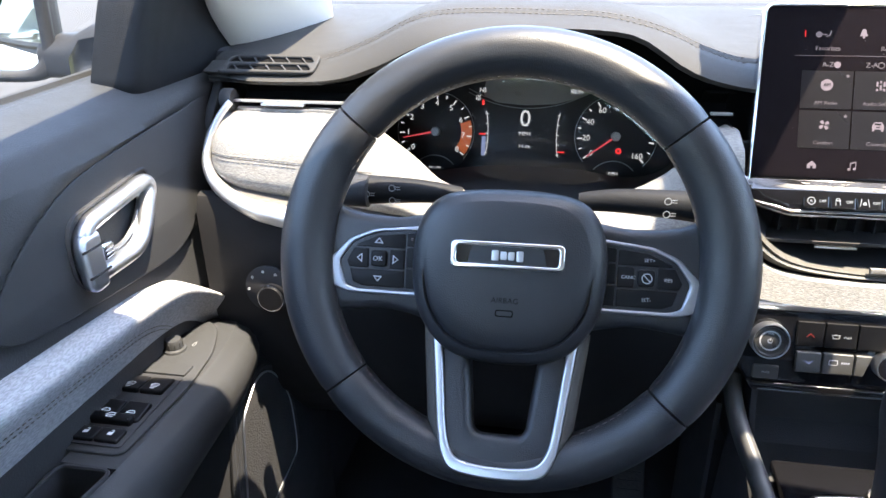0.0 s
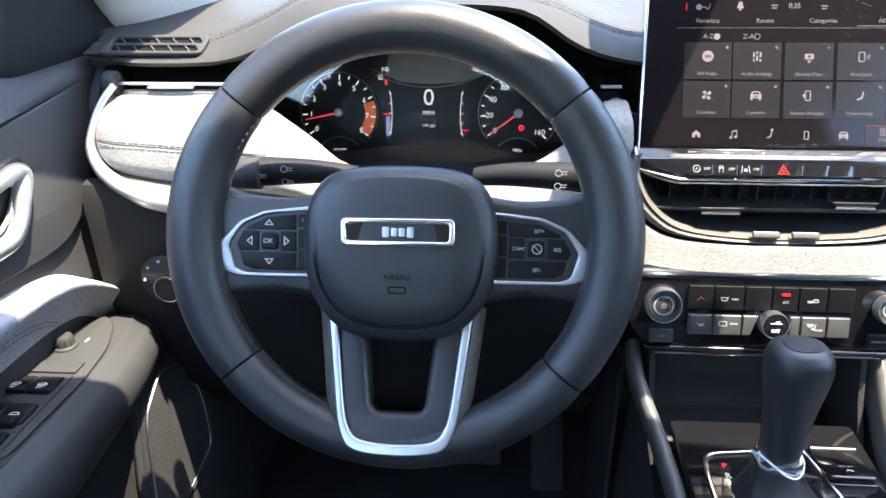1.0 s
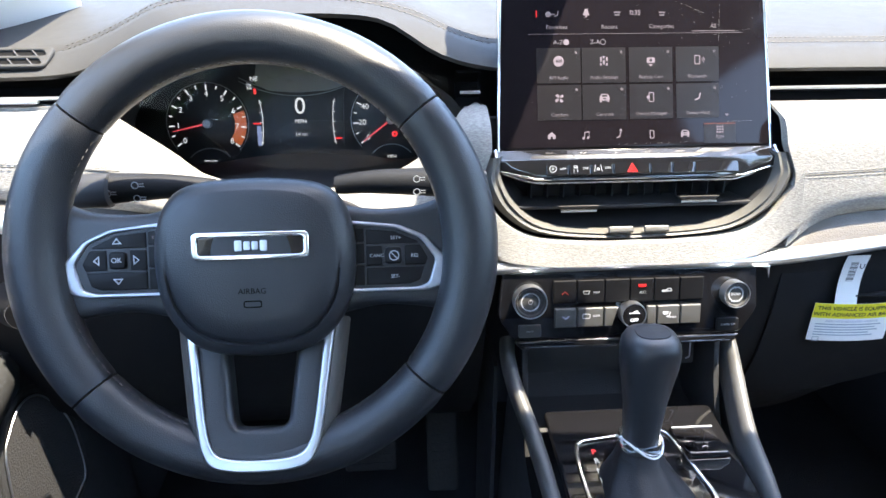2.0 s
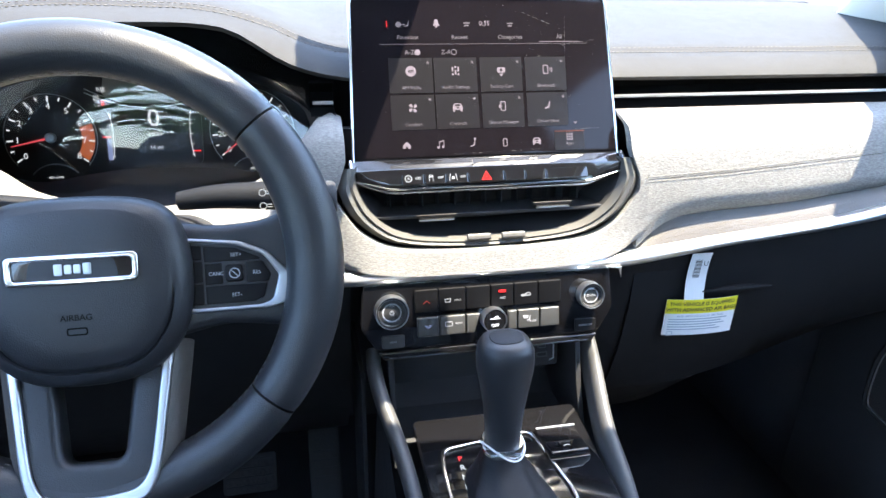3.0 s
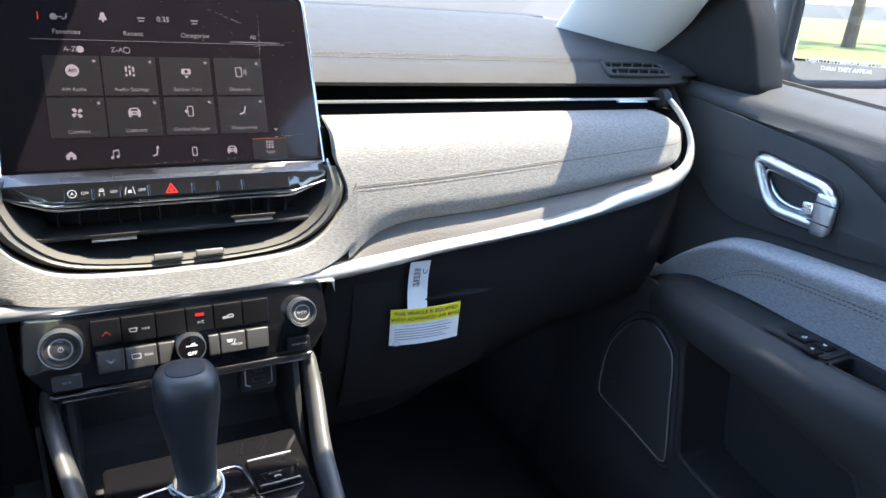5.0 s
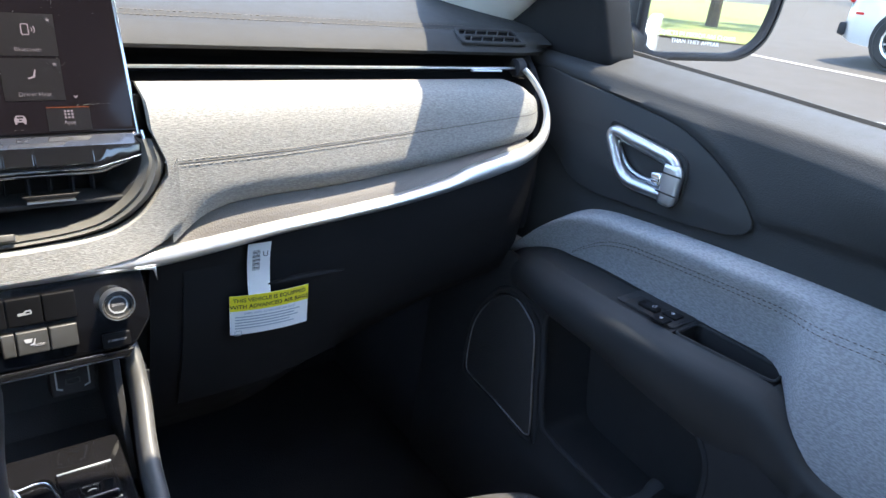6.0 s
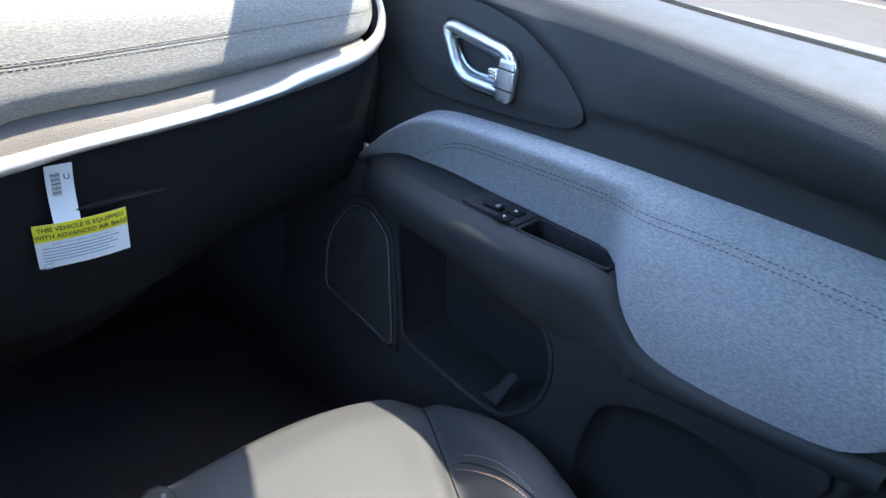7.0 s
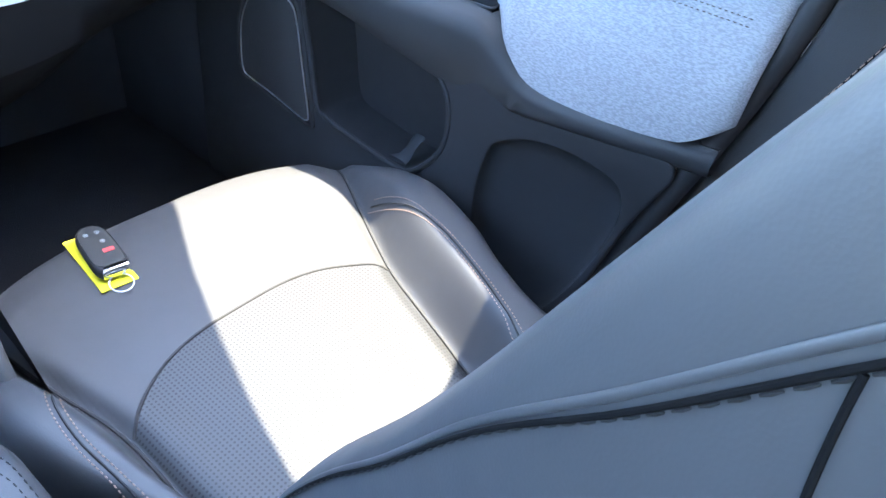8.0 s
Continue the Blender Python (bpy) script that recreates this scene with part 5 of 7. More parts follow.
tach = dial(-0.100, -0.003, 0.0425, 215, -38, ("0", "1", "2", "3", "4", "5", "6", "7", "8"), "RPM x1000", "tachometer", 192, "round rev counter")
part("red_zone", plate([arc_band(-0.100, -0.003, 0.030, 0.0425, 19, -36)], 0.0003), LITORANGE, tach, "orange red zone", m=CLU @ Matrix.Translation((0, 0, 0.0011)))
speedo = dial(0.104, -0.002, 0.0425, 217, -41, ("0", "20", "40", "60", "80", "", "120", "", "160"), "MPH", "speedometer", 217, "round speedometer")
part("brake_lamp", plate([disc(0.0032, 16), disc(0.0015, 12)], 0.0006), LITRED, speedo, "lit red warning lamp", m=CLU @ Matrix.Translation((0.108, -0.018, 0.002)))
mid = part("centre_display", plate([round_poly([(-0.047, -0.036), (0.050, -0.036), (0.052, 0.03), (0.064, 0.062), (-0.064, 0.062), (-0.050, 0.03)], 0.008)], 0.0022), DIALFACE, ic, "lit centre display", m=CLU)
# the reflection across the cluster's top is painted as this grey plate
part("upper_display", plate([round_poly([(-0.046, 0.040), (-0.030, 0.0315), (0.003, 0.0295), (0.036, 0.0315), (0.066, 0.040), (0.088, 0.052), (0.078, 0.063), (-0.042, 0.063)], 0.004)], 0.0004), DISPLAYSHEEN, mid, "upper display with a pale reflection put into its grey", m=CLU @ Matrix.Translation((0, 0, 0.0023)))
UPC = CLU @ Matrix.Translation((0, 0, 0.0030))
for t, x, v, sz in (("0", 0.003, 0.014, 0.026), ("MPH", 0.003, -0.0025, 0.0068), ("14 mi", 0.003, -0.0165, 0.0060), ("NE", -0.046, 0.045, 0.0068), ("RUN", 0.059, 0.0455, 0.0066)):
    part("readout", words(t, sz), LIT, mid, "lit readout", m=UPC @ Matrix.Translation((x, v, 0)))
part("readout", words("Speedometer", 0.0055), GREYMARK, mid, m=UPC @ Matrix.Translation((0.006, 0.0455, 0)))
for k in (0.0, 0.004):
    part("display_arc", plate([arc_band(0.003, 0.165 + k, 0.1385, 0.1395, 242, 298)], 0.0004), GREYMARK, mid, "thin bright arc", m=UPC)
for s in (-1, 1):
    part("side_gauge", plate([[Vector((s * (0.0425 - 0.004 * math.cos(a)), 0.026 * math.sin(a) - 0.003)) for a in steps(-1.3, 1.3, 12)] + [Vector((s * (0.0433 - 0.004 * math.cos(a)), 0.026 * math.sin(a) - 0.003)) for a in steps(1.3, -1.3, 12)]], 0.0004), LIT, mid, "thin lit gauge", m=UPC)
    for k in range(5):
        part("gauge_tick", plate([rect(0.003, 0.0009)], 0.0004), LIT, mid, m=UPC @ Matrix.Translation((s * 0.0405, -0.025 + 0.011 * k, 0)))
part("gauge_bar", plate([rect(0.0045, 0.022, 0.001)], 0.0004), LITBLUE, mid, "blue temperature bar", m=UPC @ Matrix.Translation((-0.0435, -0.0175, -0.0002)))
part("gauge_bar", plate([rect(0.008, 0.0014)], 0.0004), LITRED, mid, m=UPC @ Matrix.Translation((-0.0455, -0.004, 0.0003)))
part("gauge_bar", plate([rect(0.008, 0.0014)], 0.0004), LITRED, mid, m=UPC @ Matrix.Translation((0.0445, -0.0215, 0.0003)))
part("warning_lamp", plate([rect(0.0025, 0.006, 0.001)], 0.0004), LITRED, mid, "lit red lamp", m=UPC @ Matrix.Translation((-0.0455, 0.0315, 0)))
part("warning_lamp", join(*[plate([rect(0.0008, 0.006, 0, -0.002 + 0.002 * k, 0)], 0.0004) for k in range(3)]), LIT, mid, m=UPC @ Matrix.Translation((-0.0515, 0.0365, 0)))

lens = part("cluster_lens", sheet(lambda a, v: (-0.335 + 0.172 * a, 0.640 - 0.012 * a * a + 0.019 * (v - 0.5), 1.077 + (0.125 * (v - 0.5)) * (1 - 0.35 * a * a)), steps(-1, 1, 16), steps(0, 1, 8)), LENS, ic, "clear curved lens")

# ---- doors ----
CLOTH_UP = [(-0.11, 1.002), (0.041, 1.000), (0.165, 0.995), (0.29, 0.988), (0.38, 0.981), (0.42, 0.976), (0.455, 0.965), (0.495, 0.938), (0.525, 0.906), (0.56, 0.866)]
CLOTH_DN = [(-0.122, 0.885), (-0.105, 0.870), (-0.08, 0.853), (-0.01, 0.842), (0.045, 0.838), (0.080, 0.840), (0.102, 0.850), (0.120, 0.867), (0.140, 0.886), (0.160, 0.899), (0.25, 0.901), (0.334, 0.901), (0.433, 0.900), (0.50, 0.888), (0.56, 0.864)]


SILL = [(-0.20, 1.121), (0.0, 1.126), (0.18, 1.131), (0.31, 1.138), (0.42, 1.143), (0.53, 1.148), (0.68, 1.154)]
CREASE = [(-0.20, 1.116), (0.0, 1.117), (0.13, 1.119), (0.25, 1.123), (0.37, 1.127), (0.455, 1.131), (0.54, 1.136), (0.68, 1.142)]
# where the padded upper trim ends above the teardrop and the plain band
BROW = [(-0.20, 1.035), (0.0, 1.034), (0.12, 1.032), (0.20, 1.028), (0.238, 1.026), (0.250, 1.036), (0.272, 1.054), (0.306, 1.073), (0.335, 1.085), (0.365, 1.092), (0.437, 1.101), (0.517, 1.109), (0.60, 1.114), (0.68, 1.116)]


# door shoulder's inward swell towards the rear pillar, added to shade the seat bolster
SHADE_SWELL = [(-0.20, 0.100), (-0.14, 0.098), (-0.06, 0.088), (-0.02, 0.070), (0.04, 0.047), (0.125, 0.018), (0.18, 0.006), (0.24, 0.0), (0.68, 0.0)]


def door(s, name, label):
    """A front door's inner side, drawn for the right side of the car and mirrored where s is -1."""
    fl = s < 0
    d = empty(name, (s * 0.66, 0.2, 0.8), label, "car door", group="front doors")
    rows = [("out", 0.738, -0.030), ("out", 0.736, -0.010), ("out", 0.730, -0.001), ("out", 0.718, 0.0), ("mix", 0.690, 0.35), ("mix", 0.672, 0.80), ("in", 0.663, 0.0), ("in", 0.657, -0.003), ("in", 0.653, -0.008), ("in", 0.650, -0.015)]
    n_top = len(rows)
    falls = steps(0.0, 1.0, 44)

    def upper(y, i):
        i = int(i)
        so, ci = along(SILL, y), along(CREASE, y)
        tuck = -0.05 * max(0, y - 0.50)
        if i < n_top:
            kind, x, k = rows[i]
            z = so + k if kind == "out" else (so + (ci - so) * k if kind == "mix" else ci + k)
            return (x + tuck - (0.0 if kind == "out" else along(SHADE_SWELL, y) * (k if kind == "mix" else 1.0)), y, z)
        z = ci - 0.020 - (ci - 0.020 - 0.885) * falls[i - n_top] ** 1.15
        lift = z - along(BROW, y)
        x = along([(0.88, 0.646), (0.94, 0.6435), (1.0, 0.6445), (1.05, 0.6475), (1.10, 0.654), (1.13, 0.659)], z)
        x -= 0.0085 * soft_step(-0.001, 0.010, lift)
        x -= 0.004 * math.exp(-((lift - 0.016) / 0.012) ** 2) * soft_step(0.24, 0.32, y) * (1 - soft_step(0.40, 0.52, y))
        return (x + tuck - along(SHADE_SWELL, y) * soft_step(1.02, 1.09, z), y, z)
    part("upper_panel", sheet(upper, steps(-0.14, 0.66, 90), range(n_top + len(falls)), 0.008, (1, 0, 0)), DOORTOP, d, "grained black upper trim", flip=fl, angle=70)
    part("door_skin", box(0.02, 0.95, 0.75, 0.004, at=(0.775, 0.22, 0.755)), WHITEPAINT, d, "white painted outer skin", flip=fl)
    # the smooth teardrop round the handle, tucked under the upper trim
    tear = smooth_ring([(-0.58, 1.119), (-0.517, 1.114), (-0.437, 1.106), (-0.357, 1.096), (-0.306, 1.077), (-0.262, 1.050), (-0.240, 1.024), (-0.256, 1.008), (-0.30, 1.001), (-0.37, 0.995), (-0.45, 0.991), (-0.488, 1.000), (-0.515, 1.020), (-0.545, 1.034), (-0.590, 1.05), (-0.595, 1.09)], 5)
    M = Matrix(((0, 0.09, -1, 0.5505), (-1, 0, 0, 0), (0, 1, 0, 0), (0, 0, 0, 1)))
    hole = round_poly([(-0.434, 1.067), (-0.338, 1.054), (-0.336, 1.026), (-0.405, 1.026)], 0.012, 6)
    part("handle_surround", plate([tear, hole], 0.0030, 0.0014), SMOOTHTRIM, d, "smooth black teardrop round the handle", m=M, flip=fl)
    part("handle_cup", loft([[M @ Vector((p.x, p.y, z)) for p in hole] for z in (0.004, -0.012, -0.026)], caps="end"), PLASTIC, d, "dark handle recess", flip=fl)
    ring_at = lambda k, z: [M @ Vector((p.x, p.y, z)) for p in round_poly([(-0.440 - k, 1.0735 + k), (-0.3365 + k, 1.0605 + k), (-0.332 + k, 1.0215 - k), (-0.403 - k * 0.6, 1.0215 - k)], 0.020, 9)]
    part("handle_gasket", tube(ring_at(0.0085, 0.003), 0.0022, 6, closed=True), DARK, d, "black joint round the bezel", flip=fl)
    bezel = part("handle_bezel", tube(ring_at(0.0, 0.007), 1.0, closed=True, section=[(0.0082 * math.cos(a), 0.0070 * math.sin(a)) for a in steps(0, 2 * math.pi, 14)[:-1]]), SATIN, d, "satin chrome handle bezel", flip=fl, angle=70)
    part("bezel_step", tube(ring_at(-0.0085, 0.003), 0.0022, 6, closed=True), SATIN, bezel, "thin inner step", flip=fl)
    lever = part("handle_lever", plate([round_poly([(-0.350, 1.058), (-0.330, 1.058), (-0.325, 1.050), (-0.324, 1.018), (-0.330, 1.012), (-0.346, 1.013)], 0.005)], 0.011, 0.0045, 4), SATIN, d, "satin chrome release lever", m=M @ Matrix.Translation((0, 0, 0.0052)), flip=fl)
    for v in (1.0475, 1.0265):
        part("lever_joint", box(0.026, 0.0016, 0.0014), DARK, lever, "dark joint across the lever", m=M @ Matrix.Translation((-0.337, v, 0.0160)), flip=fl)
    tab = part("lock_tab", plate([round_poly([(-0.364, 1.043), (-0.350, 1.045), (-0.348, 1.030), (-0.361, 1.030)], 0.003)], 0.010, 0.003), CHROME, d, "small ribbed lock tab", m=M @ Matrix.Translation((0, 0, 0.004)), flip=fl)
    for k in range(4):
        part("tab_rib", box(0.010, 0.0010, 0.0010), SATIN, tab, m=M @ Matrix.Translation((-0.356, 1.0325 + 0.003 * k, 0.0142)), flip=fl)

    # cloth insert
    def cloth(y, v):
        a, b = along(CLOTH_DN, y), along(CLOTH_UP, y)
        z = a + (b - a) * v
        back = 0.628 - 0.010 * math.sin(math.pi * min(1, v * 1.1)) - 0.032 * (1 - v)
        deep = along([(0.0, 0.6450), (0.25, 0.640), (0.55, 0.631), (0.85, 0.621), (1.0, 0.626)], v)
        k = soft_step(0.12, 0.19, y)
        deep += (0.0 if s > 0 else 0.0065) * (1 - v)
        inner = back + (deep - back) * k
        edge = 0.020 * (max(0, v - 0.88) / 0.12) ** 2
        rear = 0.012 * (max(0, -0.105 - y) / 0.02) ** 2
        front = 0.014 * soft_step(0.46, 0.56, y)
        y -= 0.004 * v
        return (inner + edge + rear - front, y, z)
    part("cloth_insert", sheet(cloth, steps(-0.122, 0.560, 70), steps(0, 1, 20), 0.005, (1, 0, 0)), CLOTHD, d, "heather grey cloth insert", flip=fl, angle=70)
    for off in (0.0, -0.006):
        line = []
        for y in steps(-0.095, 0.462, 70):
            a, b = along(CLOTH_DN, y), along(CLOTH_UP, y)
            v = (b - 0.029 + off - a) / (b - a)
            line.append(Vector(cloth(y, v if y < 0.36 else v * (1 - ((y - 0.36) / 0.11) ** 2))) + Vector((-0.0007, 0, 0)))
        part("stitching", stitches(line, r=0.0005), HEM, d, "dark double stitching", flip=fl)

    # armrest; its black body runs on below the cloth as a plain roll
    arm_out = [(-0.125, 0.598), (-0.06, 0.592), (0.04, 0.589), (0.08, 0.588), (0.115, 0.587), (0.15, 0.585), (0.22, 0.576), (0.30, 0.571), (0.38, 0.570), (0.44, 0.573), (0.49, 0.584), (0.52, 0.597), (0.552, 0.614)]
    arm_top = [(-0.125, 0.858), (-0.08, 0.853), (-0.02, 0.8445), (0.045, 0.840), (0.080, 0.842), (0.102, 0.852), (0.120, 0.868), (0.140, 0.886), (0.160, 0.897), (0.22, 0.899), (0.30, 0.898), (0.40, 0.898), (0.47, 0.8965), (0.50, 0.892), (0.52, 0.885), (0.552, 0.870)]
    arm_low = [(-0.125, 0.830), (-0.07, 0.826), (0.05, 0.813), (0.12, 0.804), (0.20, 0.800), (0.28, 0.812), (0.35, 0.824), (0.5, 0.836), (0.552, 0.852)]

    def arm(y, i):
        o, top, low = along(arm_out, y), along(arm_top, y), along(arm_low, y)
        k = soft_step(0.07, 0.16, y)
        dip = 0.066 if 0.1555 < y < 0.2655 else 0.0
        p_in = o + 0.022
        grip = [(0.6425, top - 0.010), (0.6415, top + 0.002), (0.641, top + 0.002 - dip), (p_in + 0.0005, top + 0.001 - dip), (p_in, top + 0.001), (o + 0.020, top - 0.002), (o + 0.010, top - 0.006), (o + 0.003, top - 0.015), (o, top - 0.028), (o + 0.004, top - 0.048), (o + 0.012, low + 0.010), (0.600, low), (0.612, low - 0.006)]
        roll = [(0.636, top + 0.001), (0.624, top + 0.001), (0.616, top + 0.001), (0.610, top + 0.001), (0.604, top + 0.001), (o + 0.008, top), (o + 0.004, top - 0.003), (o + 0.001, top - 0.007), (o, top - 0.012), (o + 0.0005, low + 0.009), (o + 0.002, low + 0.004), (o + 0.005, low), (0.618, low - 0.004)]
        a, b = roll[int(i)], grip[int(i)]
        return (a[0] + (b[0] - a[0]) * k, y, a[1] + (b[1] - a[1]) * k)
    part("armrest", sheet(arm, sorted(steps(-0.118, 0.552, 76) + [0.1550, 0.1560, 0.2650, 0.2660]), range(13)), SMOOTHTRIM, d, "padded black armrest", flip=fl, angle=70)
    # pull pocket let into the armrest
    pp = round_poly([(-0.157, 0.608), (-0.162, 0.6405), (-0.264, 0.6405), (-0.264, 0.597)], 0.008)
    A = Matrix(((0, 1, 0, 0), (-1, 0, 0, 0), (0, 0, 1, 0.9020), (0, 0, 0, 1)))
    part("pull_pocket", loft([[A @ Vector((p.x, p.y, z)) for p in pp] for z in (-0.002, -0.02, -0.060)], caps="end"), PLASTIC, d, "deep black pull pocket", flip=fl)
    part("pocket_rim", tube([A @ Vector((p.x, p.y, -0.0025)) for p in pp], 0.0018, 6, closed=True), PLASTIC, d, "black pocket rim", flip=fl)

    # lower panel with speaker, map pocket and a shallow hollow behind it
    spk = smooth_ring([(-0.566, 0.680), (-0.569, 0.715), (-0.566, 0.752), (-0.552, 0.785), (-0.526, 0.818), (-0.495, 0.828), (-0.466, 0.815), (-0.450, 0.797), (-0.437, 0.735), (-0.423, 0.668), (-0.427, 0.654), (-0.450, 0.656), (-0.505, 0.666), (-0.550, 0.672)], 4)
    pkt = smooth_ring([(-0.437, 0.84), (-0.424, 0.75), (-0.410, 0.690), (-0.392, 0.672), (-0.33, 0.664), (-0.26, 0.659), (-0.225, 0.668), (-0.188, 0.715), (-0.183, 0.765), (-0.200, 0.803), (-0.25, 0.836), (-0.36, 0.848)], 4)
    hol = smooth_ring([(-0.125, 0.66), (-0.122, 0.74), (-0.104, 0.768), (-0.055, 0.788), (0.005, 0.790), (0.045, 0.775), (0.050, 0.72), (0.020, 0.62), (-0.02, 0.56), (-0.09, 0.56)], 5)
    lowp = [(-0.68, 0.45), (0.005, 0.45), (0.035, 0.62), (0.066, 0.75), (0.092, 0.815), (0.085, 0.832), (-0.10, 0.83), (-0.25, 0.86), (-0.55, 0.885), (-0.68, 0.86)]
    L = Matrix(((0, 0.03, -1, 0.578), (-1, 0, 0, 0), (0, 1, 0, 0), (0, 0, 0, 1)))
    part("lower_panel", plate([round_poly(lowp, 0.02), pkt, hol], 0.008, 0.003), PLASTIC, d, "hard black lower panel with map pocket", m=L, flip=fl)
    part("panel_hollow", loft([[L @ Vector((-0.035 + (p.x + 0.035) * k, 0.68 + (p.y - 0.68) * k, z)) for p in hol] for z, k in ((0.006, 1), (0.0, 0.985), (-0.006, 0.93), (-0.009, 0.80))], caps="end"), PLASTIC, d, "shallow hollow in the panel", flip=fl, angle=70)
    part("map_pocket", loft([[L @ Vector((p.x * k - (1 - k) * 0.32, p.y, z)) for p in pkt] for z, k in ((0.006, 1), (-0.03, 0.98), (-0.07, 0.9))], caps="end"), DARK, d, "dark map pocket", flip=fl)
    part("bottle_rest", loft([[L @ Vector((x + w * math.cos(a), y + 0.003 * math.sin(a), z)) for a in steps(0, 2 * math.pi, 12)[:-1]] for x, y, z, w in ((-0.262, 0.663, -0.002, 0.016), (-0.256, 0.668, -0.010, 0.010), (-0.252, 0.680, -0.016, 0.007), (-0.250, 0.690, -0.022, 0.008), (-0.249, 0.694, -0.030, 0.009))]), PLASTIC, d, "black bottle rest", flip=fl)
    part("speaker_grille", plate([spk], 0.003, 0.001), MESH, d, "black speaker mesh", m=L @ Matrix.Translation((0, 0, 0.008)), flip=fl)
    part("speaker_ring", tube([L @ Vector((p.x, p.y, 0.0110)) for p in spk], 0.0012, 8, closed=True), SATIN, d, "thin speaker ring", flip=fl)
    part("speaker_bank", tube([L @ Vector((-0.498 + (p.x + 0.498) * 1.10, 0.735 + (p.y - 0.735) * 1.08, 0.0070)) for p in spk], 0.0050, 8, closed=True), PLASTIC, d, "rounded bank round the speaker", flip=fl)
    part("pocket_lip", tube([L @ Vector((p.x, p.y, 0.0065)) for p in pkt], 0.0042, 8, closed=True), PLASTIC, d, "rounded pocket lip", flip=fl)
    part("door_seal", tube(smooth_ring([(0.655, -0.160, 1.13), (0.640, -0.142, 1.02), (0.628, -0.126, 0.93), (0.617, -0.108, 0.855), (0.610, -0.080, 0.757), (0.610, -0.046, 0.62), (0.612, -0.025, 0.52), (0.615, -0.02, 0.42)], 5, closed=False), 0.012, 10), DARK, d, "black door seal", flip=fl)
    # raised side glass
    def pane_at(y, v):
        tx, tz = along([(-0.16, 0.452), (0.01, 0.472), (0.095, 0.494), (0.20, 0.528), (0.30, 0.563), (0.43, 0.597), (0.56, 0.630)], y), along([(-0.16, 1.520), (0.01, 1.505), (0.095, 1.492), (0.20, 1.468), (0.30, 1.436), (0.43, 1.362), (0.56, 1.28)], y)
        z0 = along(SILL, y) - 0.01
        return (0.742 + (tx - 0.742) * (v ** 1.25), y, z0 + (tz - z0) * v)
    part("side_glass", sheet(pane_at, steps(-0.16, 0.53, 12), steps(0, 1, 8)), TINTED, d, "clear side window glass, shut", flip=fl)
    # sail panel, glass run and window post
    sail = [(0.480, 1.130), (0.505, 1.215), (0.530, 1.262), (0.585, 1.325), (0.600, 1.315), (0.66, 1.262), (0.72, 1.205), (0.735, 1.165), (0.70, 1.125)]

    def sail_ring(k, dx):
        c = Vector((0.605, 1.20))
        return [(0.668 - 0.10 * (p.y - 1.13) - 0.06 * (p.x - 0.50) + dx, c.x + (p.x - c.x) * k, c.y + (p.y - c.y) * k) for p in round_poly(sail, 0.02, 6)]
    part("sail_panel", loft([sail_ring(1.0, 0.045), sail_ring(1.0, 0.006), sail_ring(0.97, 0.001), sail_ring(0.90, -0.003), sail_ring(0.70, -0.005)]), LOWFACE, d, "grained black sail panel", flip=fl, angle=70)
    part("window_post", loft([[(0.706 - 0.16 * (z - 1.13) + a, 0.541 + 0.20 * (z - 1.13) + b, z) for a, b in ((-0.018, -0.016), (0.012, -0.016), (0.016, 0.006), (0.0, 0.020), (-0.018, 0.016))] for z in (1.12, 1.17, 1.22, 1.27, 1.31)]), BLACK, d, "black window post", flip=fl)
    part("glass_run", tube([(0.690 - 0.16 * (z - 1.13), 0.520 + 0.20 * (z - 1.13), z) for z in (1.125, 1.18, 1.24, 1.30)], 0.0045, 6), RUBBER, d, "rubber glass run", flip=fl)
    part("belt_strip", tube([(0.739, y, along(SILL, y) - 0.002) for y in steps(-0.20, 0.56, 20)], 0.006, 6), RUBBER, d, "black belt strip", flip=fl)
    return d


door_right = door(1, "passenger_door", "closed passenger door with black trim and grey cloth insert")
door_left = door(-1, "driver_door", "closed driver door with black trim and grey cloth insert")


# window keys on the armrests
PR = Matrix(((0, 1, 0, 0), (-1, 0, 0, 0), (0, 0, 1, 0.9005), (0, 0, 0, 1)))
sp = part("switch_plate", plate([round_poly([(-0.345, 0.596), (-0.268, 0.598), (-0.268, 0.644), (-0.345, 0.642)], 0.006)], 0.0022, 0.001), SMOOTHTRIM, door_right, "black switch plate", m=PR)
part("switch_well", plate([rect(0.062, 0.030, 0.003, -0.302, 0.612)], 0.0008), DARK, sp, "shallow dark well", m=PR @ Matrix.Translation((0, 0, 0.0020)))
wk = part("window_key", plate([rect(0.024, 0.012, 0.002)], 0.0045, 0.0015), BUTTON, sp, "black window key", m=PR @ pose(-0.3085, 0.6105, 0.0022, 0, -4, 0))
part("key_print", join(frame_of(0.005, 0.004, 0.0006), plate([rect(0.003, 0.0008, 0, 0.004, 0)], 0.0002)), MARK, wk, m=PR @ pose(-0.3035, 0.6105, 0.0073, 0, 0, 90))
for x, y in ((-0.285, 0.600), (-0.285, 0.621)):
    lk = part("lock_key", plate([rect(0.018, 0.017, 0.002)], 0.0030, 0.0010), BUTTON, sp, "black lock key", m=PR @ Matrix.Translation((x, y, 0.0022)))
    part("key_print", join(plate([rect(0.004, 0.0028)], 0.0002), plate([rect(0.0006, 0.002, 0, 0.0014, 0.0022)], 0.0002)), MARK, lk, m=PR @ pose(x, y, 0.0054, 0, 0, 90))

